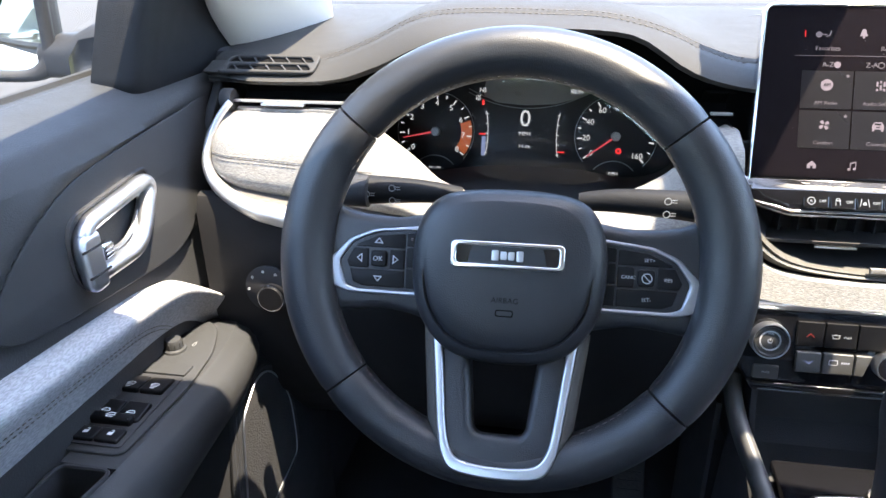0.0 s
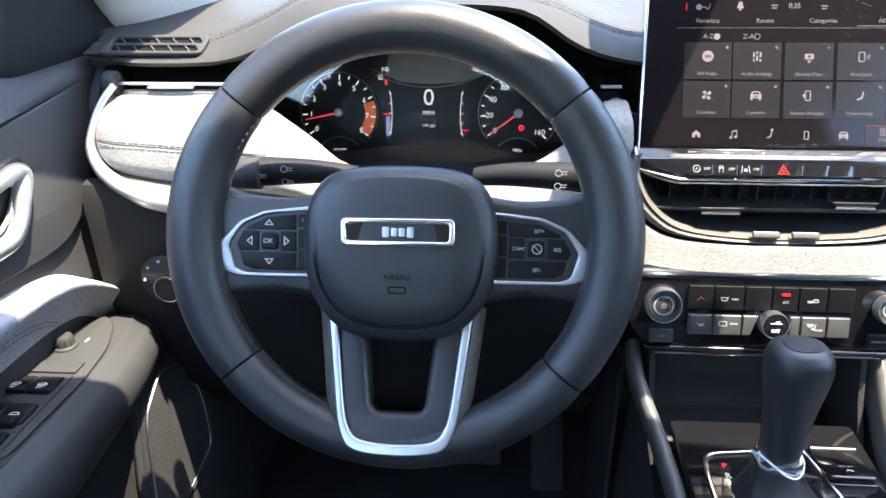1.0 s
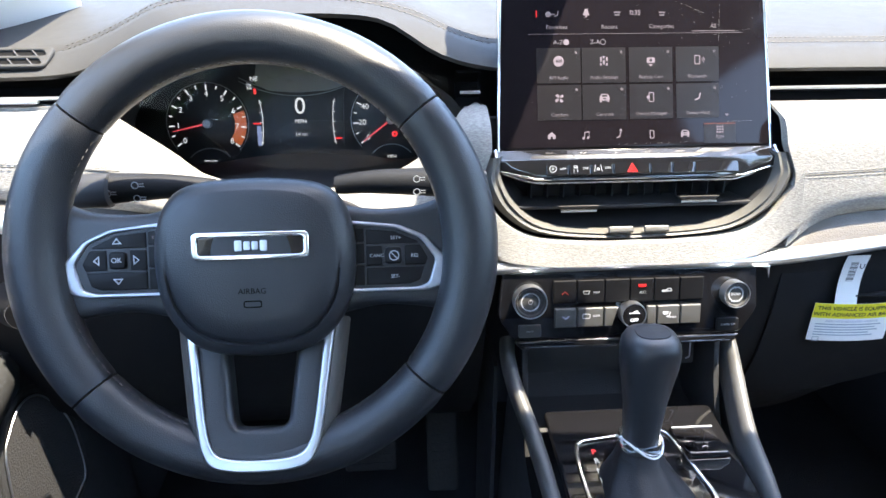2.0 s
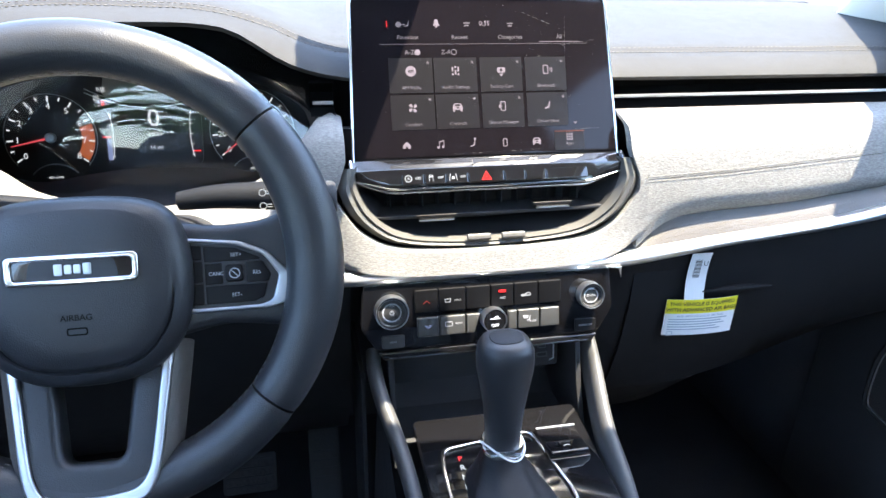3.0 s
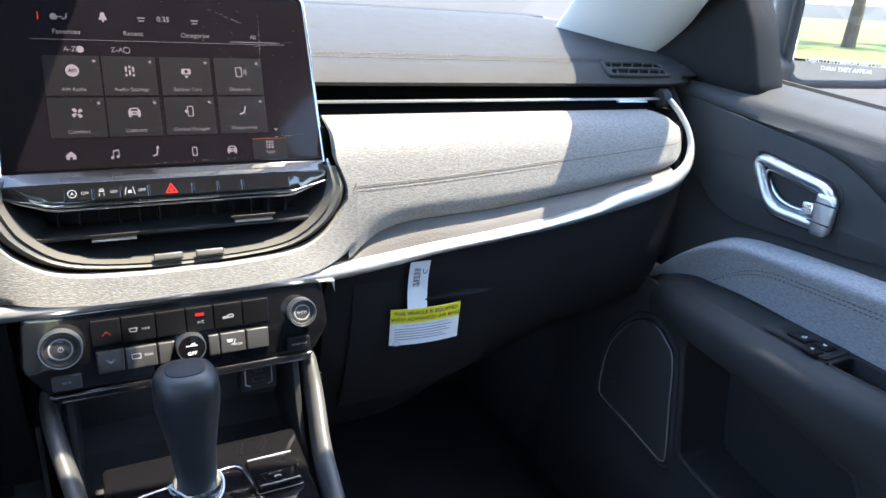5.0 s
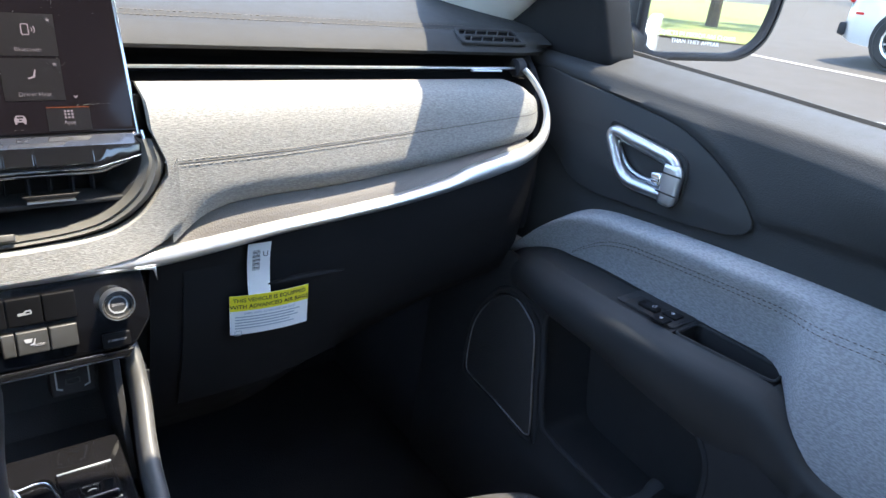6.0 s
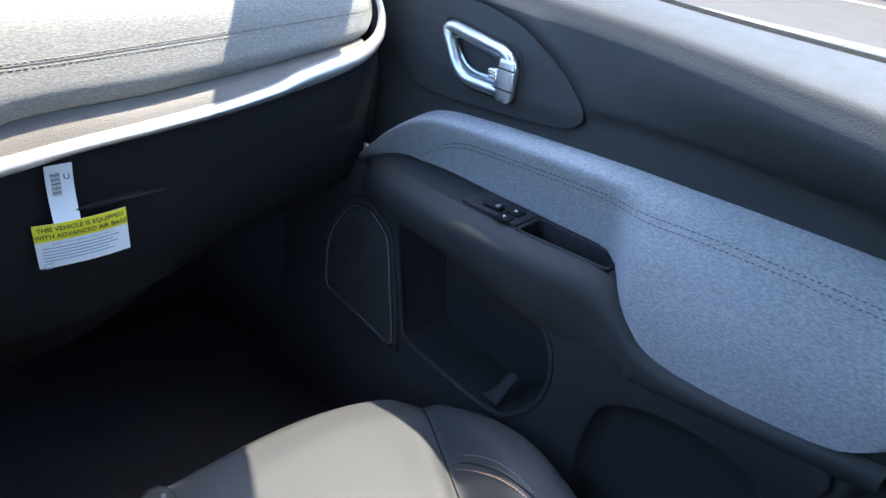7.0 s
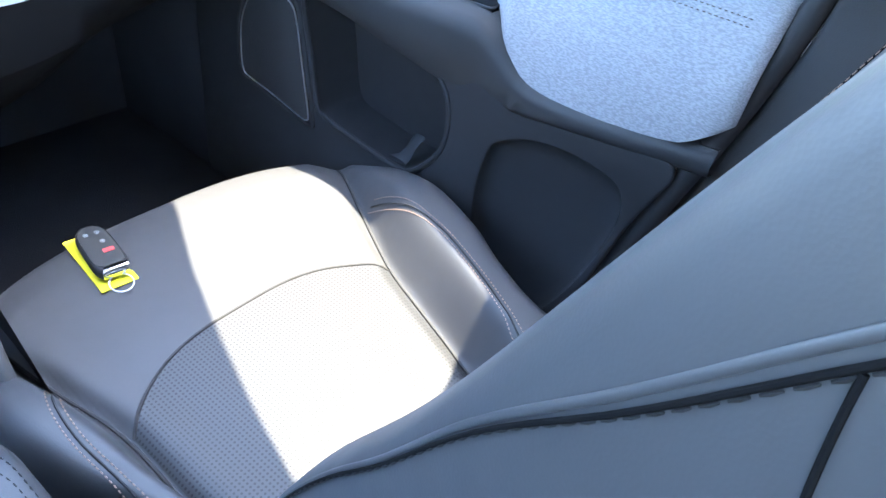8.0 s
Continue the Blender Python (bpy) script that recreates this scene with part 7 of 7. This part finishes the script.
def seat_thing(sx, name, label):
    s = empty(name, (sx * SEAT_X, 0.1, 0.4), label, "car seat", group="front seats")
    fl = sx < 0

    def row(a, v):
        wide = SEAT_X + 0.262 * a
        y = -0.22 + (nose(wide) + 0.22) * v
        x = SEAT_X + a * (along(SIDE, y) - (along(DRAW_IN, y) if a > 0 else 0.0))
        return (x, y, cushion(x, y))
    part("cushion", sheet(row, steps(-1, 1, 130), steps(0, 1, 80), 0.15, (0, -0.15, -1)), SEATHIDE, s, "smooth black leather cushion with raised bolsters", flip=fl, angle=70)
    part("seat_base", box(0.40, 0.46, 0.16, 0.03, at=(SEAT_X, 0.05, 0.46)), PLASTIC, s, "black seat base", flip=fl)
    # punched centre behind the thigh seam

    def thigh(x):
        k = abs(x - 0.289) / 0.157
        return 0.186 - 0.060 * k ** 3.2

    def centre(a, v):
        y1 = thigh(0.289 + a * 0.155)
        y = -0.22 + (y1 + 0.22) * v
        lo, hi = seam_at(-1, y) + 0.004, seam_at(1, y) - 0.004
        x = lo + (hi - lo) * (a + 1) / 2
        y = min(y, thigh(x))
        return (x, y, cushion(x, y) + 0.0012)
    part("centre_insert", sheet(centre, steps(-1, 1, 60), steps(0, 1, 50)), PUNCHED, s, "punched black leather centre", flip=fl, angle=70)
    part("thigh_seam", tube([(x, thigh(x), cushion(x, thigh(x)) + 0.0010) for x in steps(0.133, 0.443, 60)], 0.0019, 6), THREADB, s, "black piping seam", flip=fl)
    for k in (-1, 1):
        line = [(seam_at(k, y), y, cushion(seam_at(k, y), y) + 0.0012) for y in steps(-0.2, 0.310 if k > 0 else 0.325, 70)]
        part("bolster_seam", tube(line, 0.0019, 6), THREADB, s, "black bolster seam", flip=fl)
        arc = [(0.504, 0.216), (0.502, 0.196), (0.498, 0.170), (0.493, 0.140), (0.487, 0.108), (0.478, 0.075), (0.456, 0.020), (0.432, -0.030), (0.412, -0.07), (0.40, -0.15)] if k > 0 else [(0.108, 0.195), (0.099, 0.172), (0.092, 0.145), (0.089, 0.11), (0.091, 0.07), (0.095, 0.0), (0.10, -0.12)]
        arc = smooth_ring([(x, y, 0) for x, y in arc], 8, closed=False)
        arc = [Vector((p.x, p.y, cushion(p.x, p.y) + 0.0004)) for p in arc]
        part("bolster_seam", tube(arc, 0.0010, 5), THREADB, s, "fine dark seam", flip=fl)
        for off in (-0.0042, 0.0042):
            side = []
            for i, p in enumerate(arc):
                t = (arc[min(len(arc) - 1, i + 1)] - arc[max(0, i - 1)]).to_2d().normalized()
                q = p + Vector((-t.y * off, t.x * off, 0))
                side.append((q.x, q.y, cushion(q.x, q.y) + 0.0006))
            part("stitching", stitches(side, 0.003, 0.002, 0.0007), TAN, s, "tan double stitching", flip=fl)

    # backrest
    def back(u, v):
        x = SEAT_X + 0.252 * u * (1 - 0.10 * v * v)
        z = 0.66 + 0.62 * v
        y = along([(0, -0.112), (0.12, -0.106), (0.21, -0.115), (0.355, -0.147), (0.468, -0.180), (0.6, -0.213), (0.72, -0.244), (0.85, -0.28), (1.0, -0.34)], v) - 0.075 + 0.02 * v
        y += (0.075 - 0.02 * v + (along([(0, 0.045), (0.25, 0.043), (0.53, 0.024), (0.7, 0.018), (0.85, 0.012), (1.0, 0.01)], v) if u < 0 else 0.0)) * sm(0.45, 0.74, abs(u)) - 0.12 * sm(0.78, 1.0, abs(u)) ** 2
        y -= 0.012 * math.exp(-((abs(u) - 0.47) / 0.05) ** 2)
        y -= 0.05 * sm(0.88, 1.0, v) ** 2
        return (x, y, z)
    part("backrest", sheet(back, steps(-1, 1, 70), steps(0, 1, 40), 0.11, (0, -1, -0.25)), SEATHIDE, s, "black leather backrest with raised bolsters", flip=fl, angle=70)
    part("back_insert", sheet(lambda a, v: Vector(back(a * 0.46, v)) + Vector((0, 0.0018, 0.0005)), steps(-1, 1, 20), steps(0.02, 0.72, 30)), PUNCHED, s, "punched black leather back centre", flip=fl, angle=70)
    for k in (-1, 1):
        part("bolster_seam", tube([Vector(back(k * 0.47, v)) + Vector((0, 0.001, 0)) for v in steps(0.02, 0.95, 40)], 0.0022, 6), THREADB, s, "black bolster seam", flip=fl)
        def on_bolster(v, off=0.0, lift=0.001, k=k):
            u = 0.74 + 0.06 * v if k > 0 else along([(0.0, 0.83), (0.40, 0.84), (0.46, 0.85), (0.54, 0.862), (0.62, 0.886), (0.69, 0.900), (0.80, 0.92), (1.0, 0.93)], v)
            return Vector(back(k * (u + off), v)) + Vector((0.6 * lift * k, lift, 0.0003))
        for off in ((-0.018, 0.018) if k > 0 else (0.0018,)):
            part("stitching", stitches([on_bolster(v, off, 0.0012 if k > 0 else 0.0004) for v in steps(0.0, 0.97, 90)], 0.004 if k > 0 else 0.0046, 0.0018, 0.0006), TAN if k > 0 else THREADB, s, "double stitching on the bolster", flip=fl)
        if k < 0:
            part("seam_fold", tube([on_bolster(v, -0.007, -0.0009) for v in steps(0.0, 0.97, 60)], 0.0016, 10), SEATHIDE, s, "low leather fold beside the seam", flip=fl, angle=70)
        part("bolster_seam", tube([on_bolster(v, 0, 0.0003) for v in steps(0.0, 0.97, 60)], 0.0014 if k > 0 else 0.0009, 8), BLACK, s, "dark bolster seam", flip=fl)
    part("bolster_seam", tube([Vector(back(-0.900 - 0.05 * a, 0.685 - 0.13 * a)) + Vector((-0.0002, 0.0002, 0)) for a in steps(0, 1, 24)], 0.0008, 8), BLACK, s, "dark side seam", flip=fl)
    part("cross_seam", tube([Vector(back(u, 0.72 + 0.03 * u * u)) + Vector((0, 0.001, 0)) for u in steps(-0.55, 0.55, 50)], 0.0016, 6), THREADB, s, "black cross seam", flip=fl)
    return s


seat_thing(1, "passenger_seat", "black leather passenger seat with punched centre, half in sun")

# ---- loose things and small fittings ----
# warning tag hanging from the glovebox
tag = empty("warning_tag", (0.245, 0.498, 0.90), "white and yellow airbag warning tag hanging from the glovebox", "tag")
TG = panel(0.2475, 0.4975, 0.8855, -6, -6, 2.0)


def bent(bm, k=2.2):
    for v in bm.verts:
        v.co.z -= k * (v.co.x * v.co.x) * 1.0 - 0.0
    return bm


def tag_sheet(x0, x1, v0, v1, z):
    return sheet(lambda x, v: (x, v, z - 2.2 * x * x), steps(x0, x1, 14), steps(v0, v1, 3), 0.0005, (0, 0, -1))


card = part("card", tag_sheet(-0.040, 0.040, -0.0235, 0.0235, 0.0), PAPER, tag, "white card", m=TG)
part("yellow_band", tag_sheet(-0.040, 0.040, 0.0055, 0.0235, 0.0004), YELLOW, card, "yellow heading band", m=TG)
for t, v in (("THIS VEHICLE IS EQUIPPED", 0.0180), ("WITH ADVANCED AIR BAGS", 0.0105)):
    part("tag_heading", bent(words(t, 0.0062, 0.0001, bold=0.00006)), INK, card, "black lettering", m=TG @ Matrix.Translation((0, v, 0.0008)))
part("tag_heading", bent(words("EVEN WITH ADVANCED AIR BAGS", 0.0034, 0.00008)), BLUEINK, card, "small lettering", m=TG @ Matrix.Translation((0, 0.0020, 0.0006)))
for k, w in enumerate((0.066, 0.060, 0.064, 0.055, 0.060)):
    part("text_bar", tag_sheet(-0.035, -0.035 + w, -0.0026 - 0.0034 * k, -0.0015 - 0.0034 * k, 0.0005), BLUEINK, card, "line of small print", m=TG)
part("tag_mark", bent(frame_of(0.007, 0.006, 0.0007)), BLUEINK, card, m=TG @ Matrix.Translation((-0.033, -0.0195, 0.0006)))
ST = panel(0.2350, 0.496, 0.936, -4, -4, 1.5)
strap = part("strap", sheet(lambda x, v: (x, v, 0.004 * (v / 0.028) ** 2 - 0.004), steps(-0.0112, 0.0112, 4), steps(-0.030, 0.029, 10), 0.0004, (0, 0, -1)), PAPER, tag, "white paper strap", m=ST)
for k in range(16):
    part("bar_mark", plate([rect(0.0075, 0.0004 + 0.0006 * ((k * 7) % 3) / 2)], 0.0001), INK, strap, m=ST @ Matrix.Translation((-0.0045, 0.0005 + 0.0015 * k, 0.0035 - 0.0004 * abs(k - 14) * 0.4)))
part("strap_letter", words("U", 0.0080, 0.0001), INK, strap, m=ST @ Matrix.Translation((0.0052, 0.0165, 0.0008)))

# key fob on its yellow tag
KF = pose(0.2295, 0.340, 0.6545, -1, 0, -9.5) @ Matrix.Diagonal((0.95, 1.2, 1.0, 1.0))
fob = empty("key_fob", KF.translation, "black key fob with chrome end and split ring on the seat", "key fob")
fob_o = smooth_ring([(-0.0165, -0.030), (-0.0185, 0.0), (-0.0165, 0.024), (-0.009, 0.034), (0.0, 0.036), (0.009, 0.034), (0.0165, 0.024), (0.0185, 0.0), (0.0165, -0.030), (0.0, -0.0335)], 5)
fb = part("fob_shell", plate([fob_o], 0.013, 0.0045, 3), PLASTIC, fob, "black fob shell", m=KF @ Matrix.Translation((0, 0, 0.0015)))
part("fob_face", plate([[p * 0.84 for p in fob_o]], 0.001, 0.0003), BUTTONG, fob, "dark button face", m=KF @ Matrix.Translation((0, 0.001, 0.0142)))
for x, y in ((-0.006, 0.020), (0.006, 0.020), (0.0055, 0.006)):
    part("fob_print", join(plate([disc(0.0026, 14), disc(0.0019, 14)], 0.0002), plate([rect(0.002, 0.002)], 0.0002)), GREYMARK, fb, m=KF @ Matrix.Translation((x, y, 0.0153)))
part("panic_print", plate([rect(0.0115, 0.0055, 0.001)], 0.0003), PANIC, fb, "red panic mark", m=KF @ Matrix.Translation((0.0055, -0.008, 0.0152)))
part("fob_end", plate([round_poly([(-0.014, -0.0335), (0.0165, -0.0335), (0.0165, -0.025), (-0.010, -0.025)], 0.003)], 0.0128, 0.003), CHROME, fob, "chrome fob end", m=KF @ Matrix.Translation((0, -0.0012, 0.0022)))
part("split_ring", tube([(0.012 * math.cos(a), -0.043 + 0.010 * math.sin(a), 0.003 + 0.002 * math.sin(a)) for a in steps(0, 2 * math.pi, 32)[:-1]], 0.0008, 6, closed=True), SATIN, fob, "split ring", m=KF)
kt = part("key_tag", plate([round_poly([(-0.019, -0.049), (0.019, -0.049), (0.019, 0.049), (-0.019, 0.049)], 0.002)], 0.0012, 0.0004), KEYYELLOW, None, m=pose(0.2255, 0.338, 0.6532, -1, 0, -6.5))
tagged(kt, "yellow plastic key tag under the key fob", "key tag")

# light switch beside the column
ls = empty("light_switch", (-0.572, 0.497, 0.942), "round black headlamp switch with chrome edge in the knee panel", "light switch")
LS = panel(-0.572, 0.4925, 0.942, 4)
part("switch_bezel", lathe([(0.0, 0.0), (0.0245, 0.0), (0.0245, 0.003), (0.022, 0.005), (0.0, 0.005)], 36), PLASTIC, ls, m=LS)
part("switch_knob", lathe([(0.0, 0.004), (0.0135, 0.004), (0.0135, 0.012), (0.012, 0.015), (0.0, 0.015)], 30), BUTTON, ls, "round knob", m=LS @ Matrix.Translation((0.006, -0.006, 0)))
part("knob_edge", lathe([(0.0128, 0.010), (0.0130, 0.013), (0.0138, 0.013), (0.0142, 0.010)], 30), CHROME, ls, "chrome edge", m=LS @ Matrix.Translation((0.006, -0.006, 0)))
for a in (60, 100, 140, 180):
    x, y = 0.0195 * math.cos(radians(a)), 0.0195 * math.sin(radians(a))
    part("switch_print", plate([disc(0.0014, 10), disc(0.0009, 10)], 0.0002), MARK, ls, m=LS @ Matrix.Translation((x, y, 0.0051)))

# pedals
for nm, x, w, lab in (("brake_pedal", -0.27, 0.075, "wide ribbed black brake pedal"), ("throttle_pedal", -0.165, 0.045, "tall ribbed black throttle pedal")):
    pd = empty(nm, (x, 0.74, 0.55), lab, "pedal")
    PM = panel(x, 0.72, 0.56, 35)
    part("pedal_plate", plate([rect(w, 0.055 if w > 0.06 else 0.12, 0.006)], 0.012, 0.003), RUBBER, pd, m=PM)
    for k in range(4):
        part("pedal_rib", box(w - 0.012, 0.003, 0.003), PLASTIC, pd, m=PM @ Matrix.Translation((0, -0.018 + 0.012 * k, 0.0125)))
    part("pedal_arm", tube([(x, 0.73, 0.57), (x, 0.79, 0.66), (x, 0.83, 0.78)], 0.010, 8), PLASTIC, pd)

# ---- outside ----
for s in (1, -1):
    m_ = empty("wing_mirror", (s * 0.92, 0.54, 1.2), "black wing mirror with a real mirror glass beside the window", "wing mirror", group="wing mirrors")
    MF = Matrix.Translation((s * 0.915, 0.545, 1.222)) @ pose(0, 0, 0, 0, 0, -s * 27) @ pose(0, 0, 0, 90, 0, 0)
    out = [(-0.098, -0.094), (0.070, -0.082), (0.104, -0.055), (0.116, 0.0), (0.108, 0.075), (-0.104, 0.085)]
    out = [(s * x, y) for x, y in out]
    ring = round_poly(out, 0.035)
    inn = [p * 0.87 for p in ring]
    part("mirror_housing", loft([[MF @ Vector((p.x * k, p.y * k, z)) for p in ring] for z, k in ((0.012, 0.98), (0.0, 1.02), (-0.03, 1.0), (-0.07, 0.86), (-0.095, 0.55))]), PLASTIC, m_, "black mirror housing", angle=60)
    part("mirror_rim", plate([ring, inn], 0.016, 0.006, 3), PLASTIC, m_, "black rim", m=MF @ Matrix.Translation((0, 0, 0.008)))
    mg = part("mirror_glass", plate([[p * 0.90 for p in ring]], 0.002), MIRROR, m_, "mirror glass", m=MF @ Matrix.Translation((0, 0, 0.0125)))
    if s > 0:
        for t, v in (("OBJECTS IN MIRROR ARE CLOSER", -0.052), ("THAN THEY APPEAR", -0.062)):
            part("etched_words", words(t, 0.0082, 0.0001), PAPER, mg, "etched lettering", m=MF @ Matrix.Translation((-0.004, v, 0.0148)))
    arm_ring = [(0.560, 1.132), (0.62, 1.132), (0.645, 1.148), (0.64, 1.190), (0.58, 1.194), (0.560, 1.176)]
    part("mirror_arm", loft([[(s * x, y + dy, 1.137 + (z - 1.137) * k) for y, z in round_poly(arm_ring, 0.012, 4)] for x, dy, k in ((0.69, -0.012, 1.0), (0.745, -0.008, 1.0), (0.775, -0.004, 0.92), (0.800, 0.0, 0.72), (0.835, 0.004, 0.70))]), PLASTIC, m_, "black mirror arm", angle=50)
    part("arm_cap", loft([[(s * x, y, z) for y, z in ((0.544, 1.138), (0.556, 1.138), (0.558, zt), (0.546, zt))] for x, zt in ((0.705, 1.180), (0.735, 1.182), (0.770, 1.176), (0.785, 1.158))]), GLOSS, m_, "smooth arm cover", angle=50)


def car(name, paint, label, at, turn, estate=False):
    """A parked car, 4.6 m long, that looks along its own +y."""
    c = empty(name, (0, 0, 0), label, "car", group="parked cars")
    L, W, H = 4.6, 1.84, 1.62 if estate else 1.46

    def ring(y, zl, zb, w, bulge=1.0):
        return [(-w, y, zl), (-w * 1.02, y, (zl + zb) / 2), (-w * 0.985, y, zb), (-w * 0.7, y, zb + 0.035 * bulge), (0, y, zb + 0.06 * bulge), (w * 0.7, y, zb + 0.035 * bulge), (w * 0.985, y, zb), (w * 1.02, y, (zl + zb) / 2), (w, y, zl)]
    rows = [(-2.28, 0.42, 0.72, 0.62), (-2.22, 0.30, 0.86, 0.74), (-2.05, 0.24, 0.93, 0.86), (-1.5, 0.20, 0.95, 0.91), (-0.5, 0.18, 0.93, 0.92), (0.6, 0.18, 0.93, 0.92), (1.4, 0.20, 0.90, 0.91), (1.95, 0.22, 0.80, 0.86), (2.2, 0.28, 0.68, 0.74), (2.27, 0.38, 0.58, 0.62)]
    if not estate:
        rows = [(y, a, b, w) for y, a, b, w in rows]
    part("body", loft([ring(*r) for r in rows]), paint, c, "painted body", angle=50)
    roof = [(-2.0 if estate else -1.75, 0.92, 0.70), (-1.65 if estate else -1.15, H - 0.06, 0.60), (-0.6, H, 0.62), (0.2, H - 0.03, 0.60), (1.1, 0.93, 0.72)]
    part("cabin_glass", loft([[(-w * 1.2, y, 0.90), (-w, y, z), (w, y, z), (w * 1.2, y, 0.90)] for y, z, w in roof]), CARGLASS, c, "dark side glass", angle=20)
    part("roof", loft([[(-w * 1.02, y, z - 0.02), (-w * 0.8, y, z + 0.03), (w * 0.8, y, z + 0.03), (w * 1.02, y, z - 0.02)] for y, z, w in roof[1:4]]), paint, c)
    part("front_bumper", box(1.5, 0.12, 0.22, 0.04, at=(0, 2.24, 0.42)), PLASTIC, c)
    part("rear_bumper", box(1.55, 0.14, 0.18, 0.05, at=(0, -2.24, 0.40)), PLASTIC, c)
    for s in (-1, 1):
        part("tail_lamp", box(0.30, 0.10, 0.12, 0.03, at=(s * 0.62, -2.20, 0.80)), TAILRED, c, "red tail lamp")
        part("side_marker", box(0.02, 0.11, 0.035, 0.006, at=(s * 0.875, -2.02, 0.62)), TAILRED, c)
        part("head_lamp", box(0.34, 0.12, 0.12, 0.03, at=(s * 0.58, 2.14, 0.68)), CARGLASS, c)
        part("sill", box(0.06, 2.3, 0.12, 0.02, at=(s * 0.90, -0.05, 0.25)), PLASTIC, c)
        for y in (-1.38, 1.38):
            wm = Matrix.Translation((s * 0.83, y, 0.34)) @ pose(0, 0, 0, 0, 90 * s, 0)
            part("wheel_arch", lathe([(0.0, 0.0), (0.40, 0.0), (0.40, 0.095), (0.0, 0.095)], 36), DARK, c, "dark wheel arch", m=Matrix.Translation((0, 0, 0.02)) @ wm)
            w = part("wheel", lathe([(0.225, 0.0), (0.33, 0.0), (0.34, 0.02), (0.34, 0.13), (0.325, 0.15), (0.245, 0.15), (0.235, 0.13)], 40), RUBBER, c, "tyre", m=wm)
            part("rim_ring", lathe([(0.205, 0.10), (0.215, 0.135), (0.240, 0.140), (0.246, 0.10)], 40), ALLOY, w, "alloy rim", m=wm)
            part("wheel_back", lathe([(0.0, 0.05), (0.23, 0.05), (0.23, 0.06), (0.0, 0.06)], 32), DARK, w, m=wm)
            for k in range(10):
                part("wheel_spoke", plate([round_poly([(0.03, -0.016), (0.225, -0.020), (0.225, 0.006), (0.03, 0.010)], 0.004)], 0.025, 0.006), ALLOY, w, "alloy spoke", m=wm @ pose(0, 0, 0.105, 0, 0, 36 * k))
            part("wheel_hub", lathe([(0.0, 0.10), (0.055, 0.10), (0.05, 0.14), (0.0, 0.145)], 20), ALLOY, w, m=wm)
    c.matrix_world = Matrix.Translation(at) @ pose(0, 0, 0, 0, 0, turn)
    return c


car("parked_saloon", SILVERPAINT, "silver saloon parked across the lot beyond a white line", (11.15, 2.45, rise(11.15)), 180)
car("parked_estate", DARKPAINT, "dark grey car parked behind on the lot", (5.4, -9.5, rise(5.4)), 20, True)
car("parked_hatchback", WHITEPAINT, "white car parked in the next bay", (-3.6, -4.6, 0), 4, True)
for nm, x0, y0, x1, y1 in (("bay_line", 9.3, -4, 9.45, 14), ("bay_line", -2.2, -3, -2.05, 3)):
    bl = part(nm, sheet(lambda x, y: (x, y, rise(x) + 0.006), steps(x0, x1, 1), steps(y0, y1, 4), 0.004, (0, 0, -1)), PAINTLINE)
    tagged(bl, "faded white painted bay line on the paving", "road marking", kind="structure")
gr = part("grass_verge", sheet(lambda x, y: (x, y, rise(x) + 0.02 + 0.03 * math.sin(x * 1.3) * math.sin(y)), steps(-60, 60, 40), steps(-60, -16, 14)), GRASS)
tagged(gr, "dry yellow green grass verge behind the lot", "grass", kind="stuff")


def tree(seed, h):
    rg = random.Random(seed)
    t = empty("tree", (0, 0, 0), "leafy green tree at the edge of the lot", "tree", group="trees")
    limbs = [tube([(0.05 * math.sin(k * 3), 0.05 * math.cos(k * 2), h * 0.5 * k) for k in steps(0, 1, 6)], lambda k: 0.20 - 0.10 * k, 8)]
    tips = []
    for i in range(9):
        a, z0 = rg.uniform(0, 6.28), h * rg.uniform(0.28, 0.5)
        e = Vector((math.cos(a) * h * rg.uniform(0.15, 0.3), math.sin(a) * h * rg.uniform(0.15, 0.3), z0 + h * rg.uniform(0.15, 0.42)))
        limbs.append(tube([(0, 0, z0), (e.x * 0.5, e.y * 0.5, z0 + (e.z - z0) * 0.35), tuple(e)], lambda k: 0.07 - 0.05 * k, 6))
        tips += [e, e * 0.75 + Vector((0, 0, h * 0.1))]
    part("trunk", join(*limbs), BARK, t)
    verts, faces = [], []
    for e in tips:
        for k in range(170):
            d = Vector((rg.gauss(0, 1), rg.gauss(0, 1), rg.gauss(0, 0.8)))
            p = e + d.normalized() * (h * 0.13 * rg.random() ** 0.4)
            u = Vector((rg.gauss(0, 1), rg.gauss(0, 1), rg.gauss(0, 1))).normalized()
            w = u.orthogonal().normalized()
            sz = h * rg.uniform(0.012, 0.026)
            n = len(verts)
            verts += [p - u * sz, p + w * sz * 0.6, p + u * sz, p - w * sz * 0.6]
            faces.append((n, n + 1, n + 2, n + 3))
    me = bpy.data.meshes.new("crown")
    me.from_pydata([tuple(v) for v in verts], [], faces)
    part("crown", me, LEAF, t)
    return t


rt = random.Random(3)
kinds = [tree(1, 8.0), tree(2, 9.5), tree(3, 7.0)]
spots = [(x, -24 + rt.uniform(-4, 3)) for x in range(-26, 40, 4)] + [(26 + rt.uniform(-2, 4), y) for y in range(-16, 44, 5)] + [(x, 46 + rt.uniform(-3, 3)) for x in range(-30, 24, 6)] + [(-34 + rt.uniform(-3, 3), y) for y in range(-14, 40, 6)]
for i, (x, y) in enumerate(spots):
    place = pose(x, y, rise(x) - 0.05, 0, 0, rt.uniform(0, 360))
    if i < 3:
        kinds[i].matrix_world = place
    else:
        copy_thing(kinds[i % 3], place)
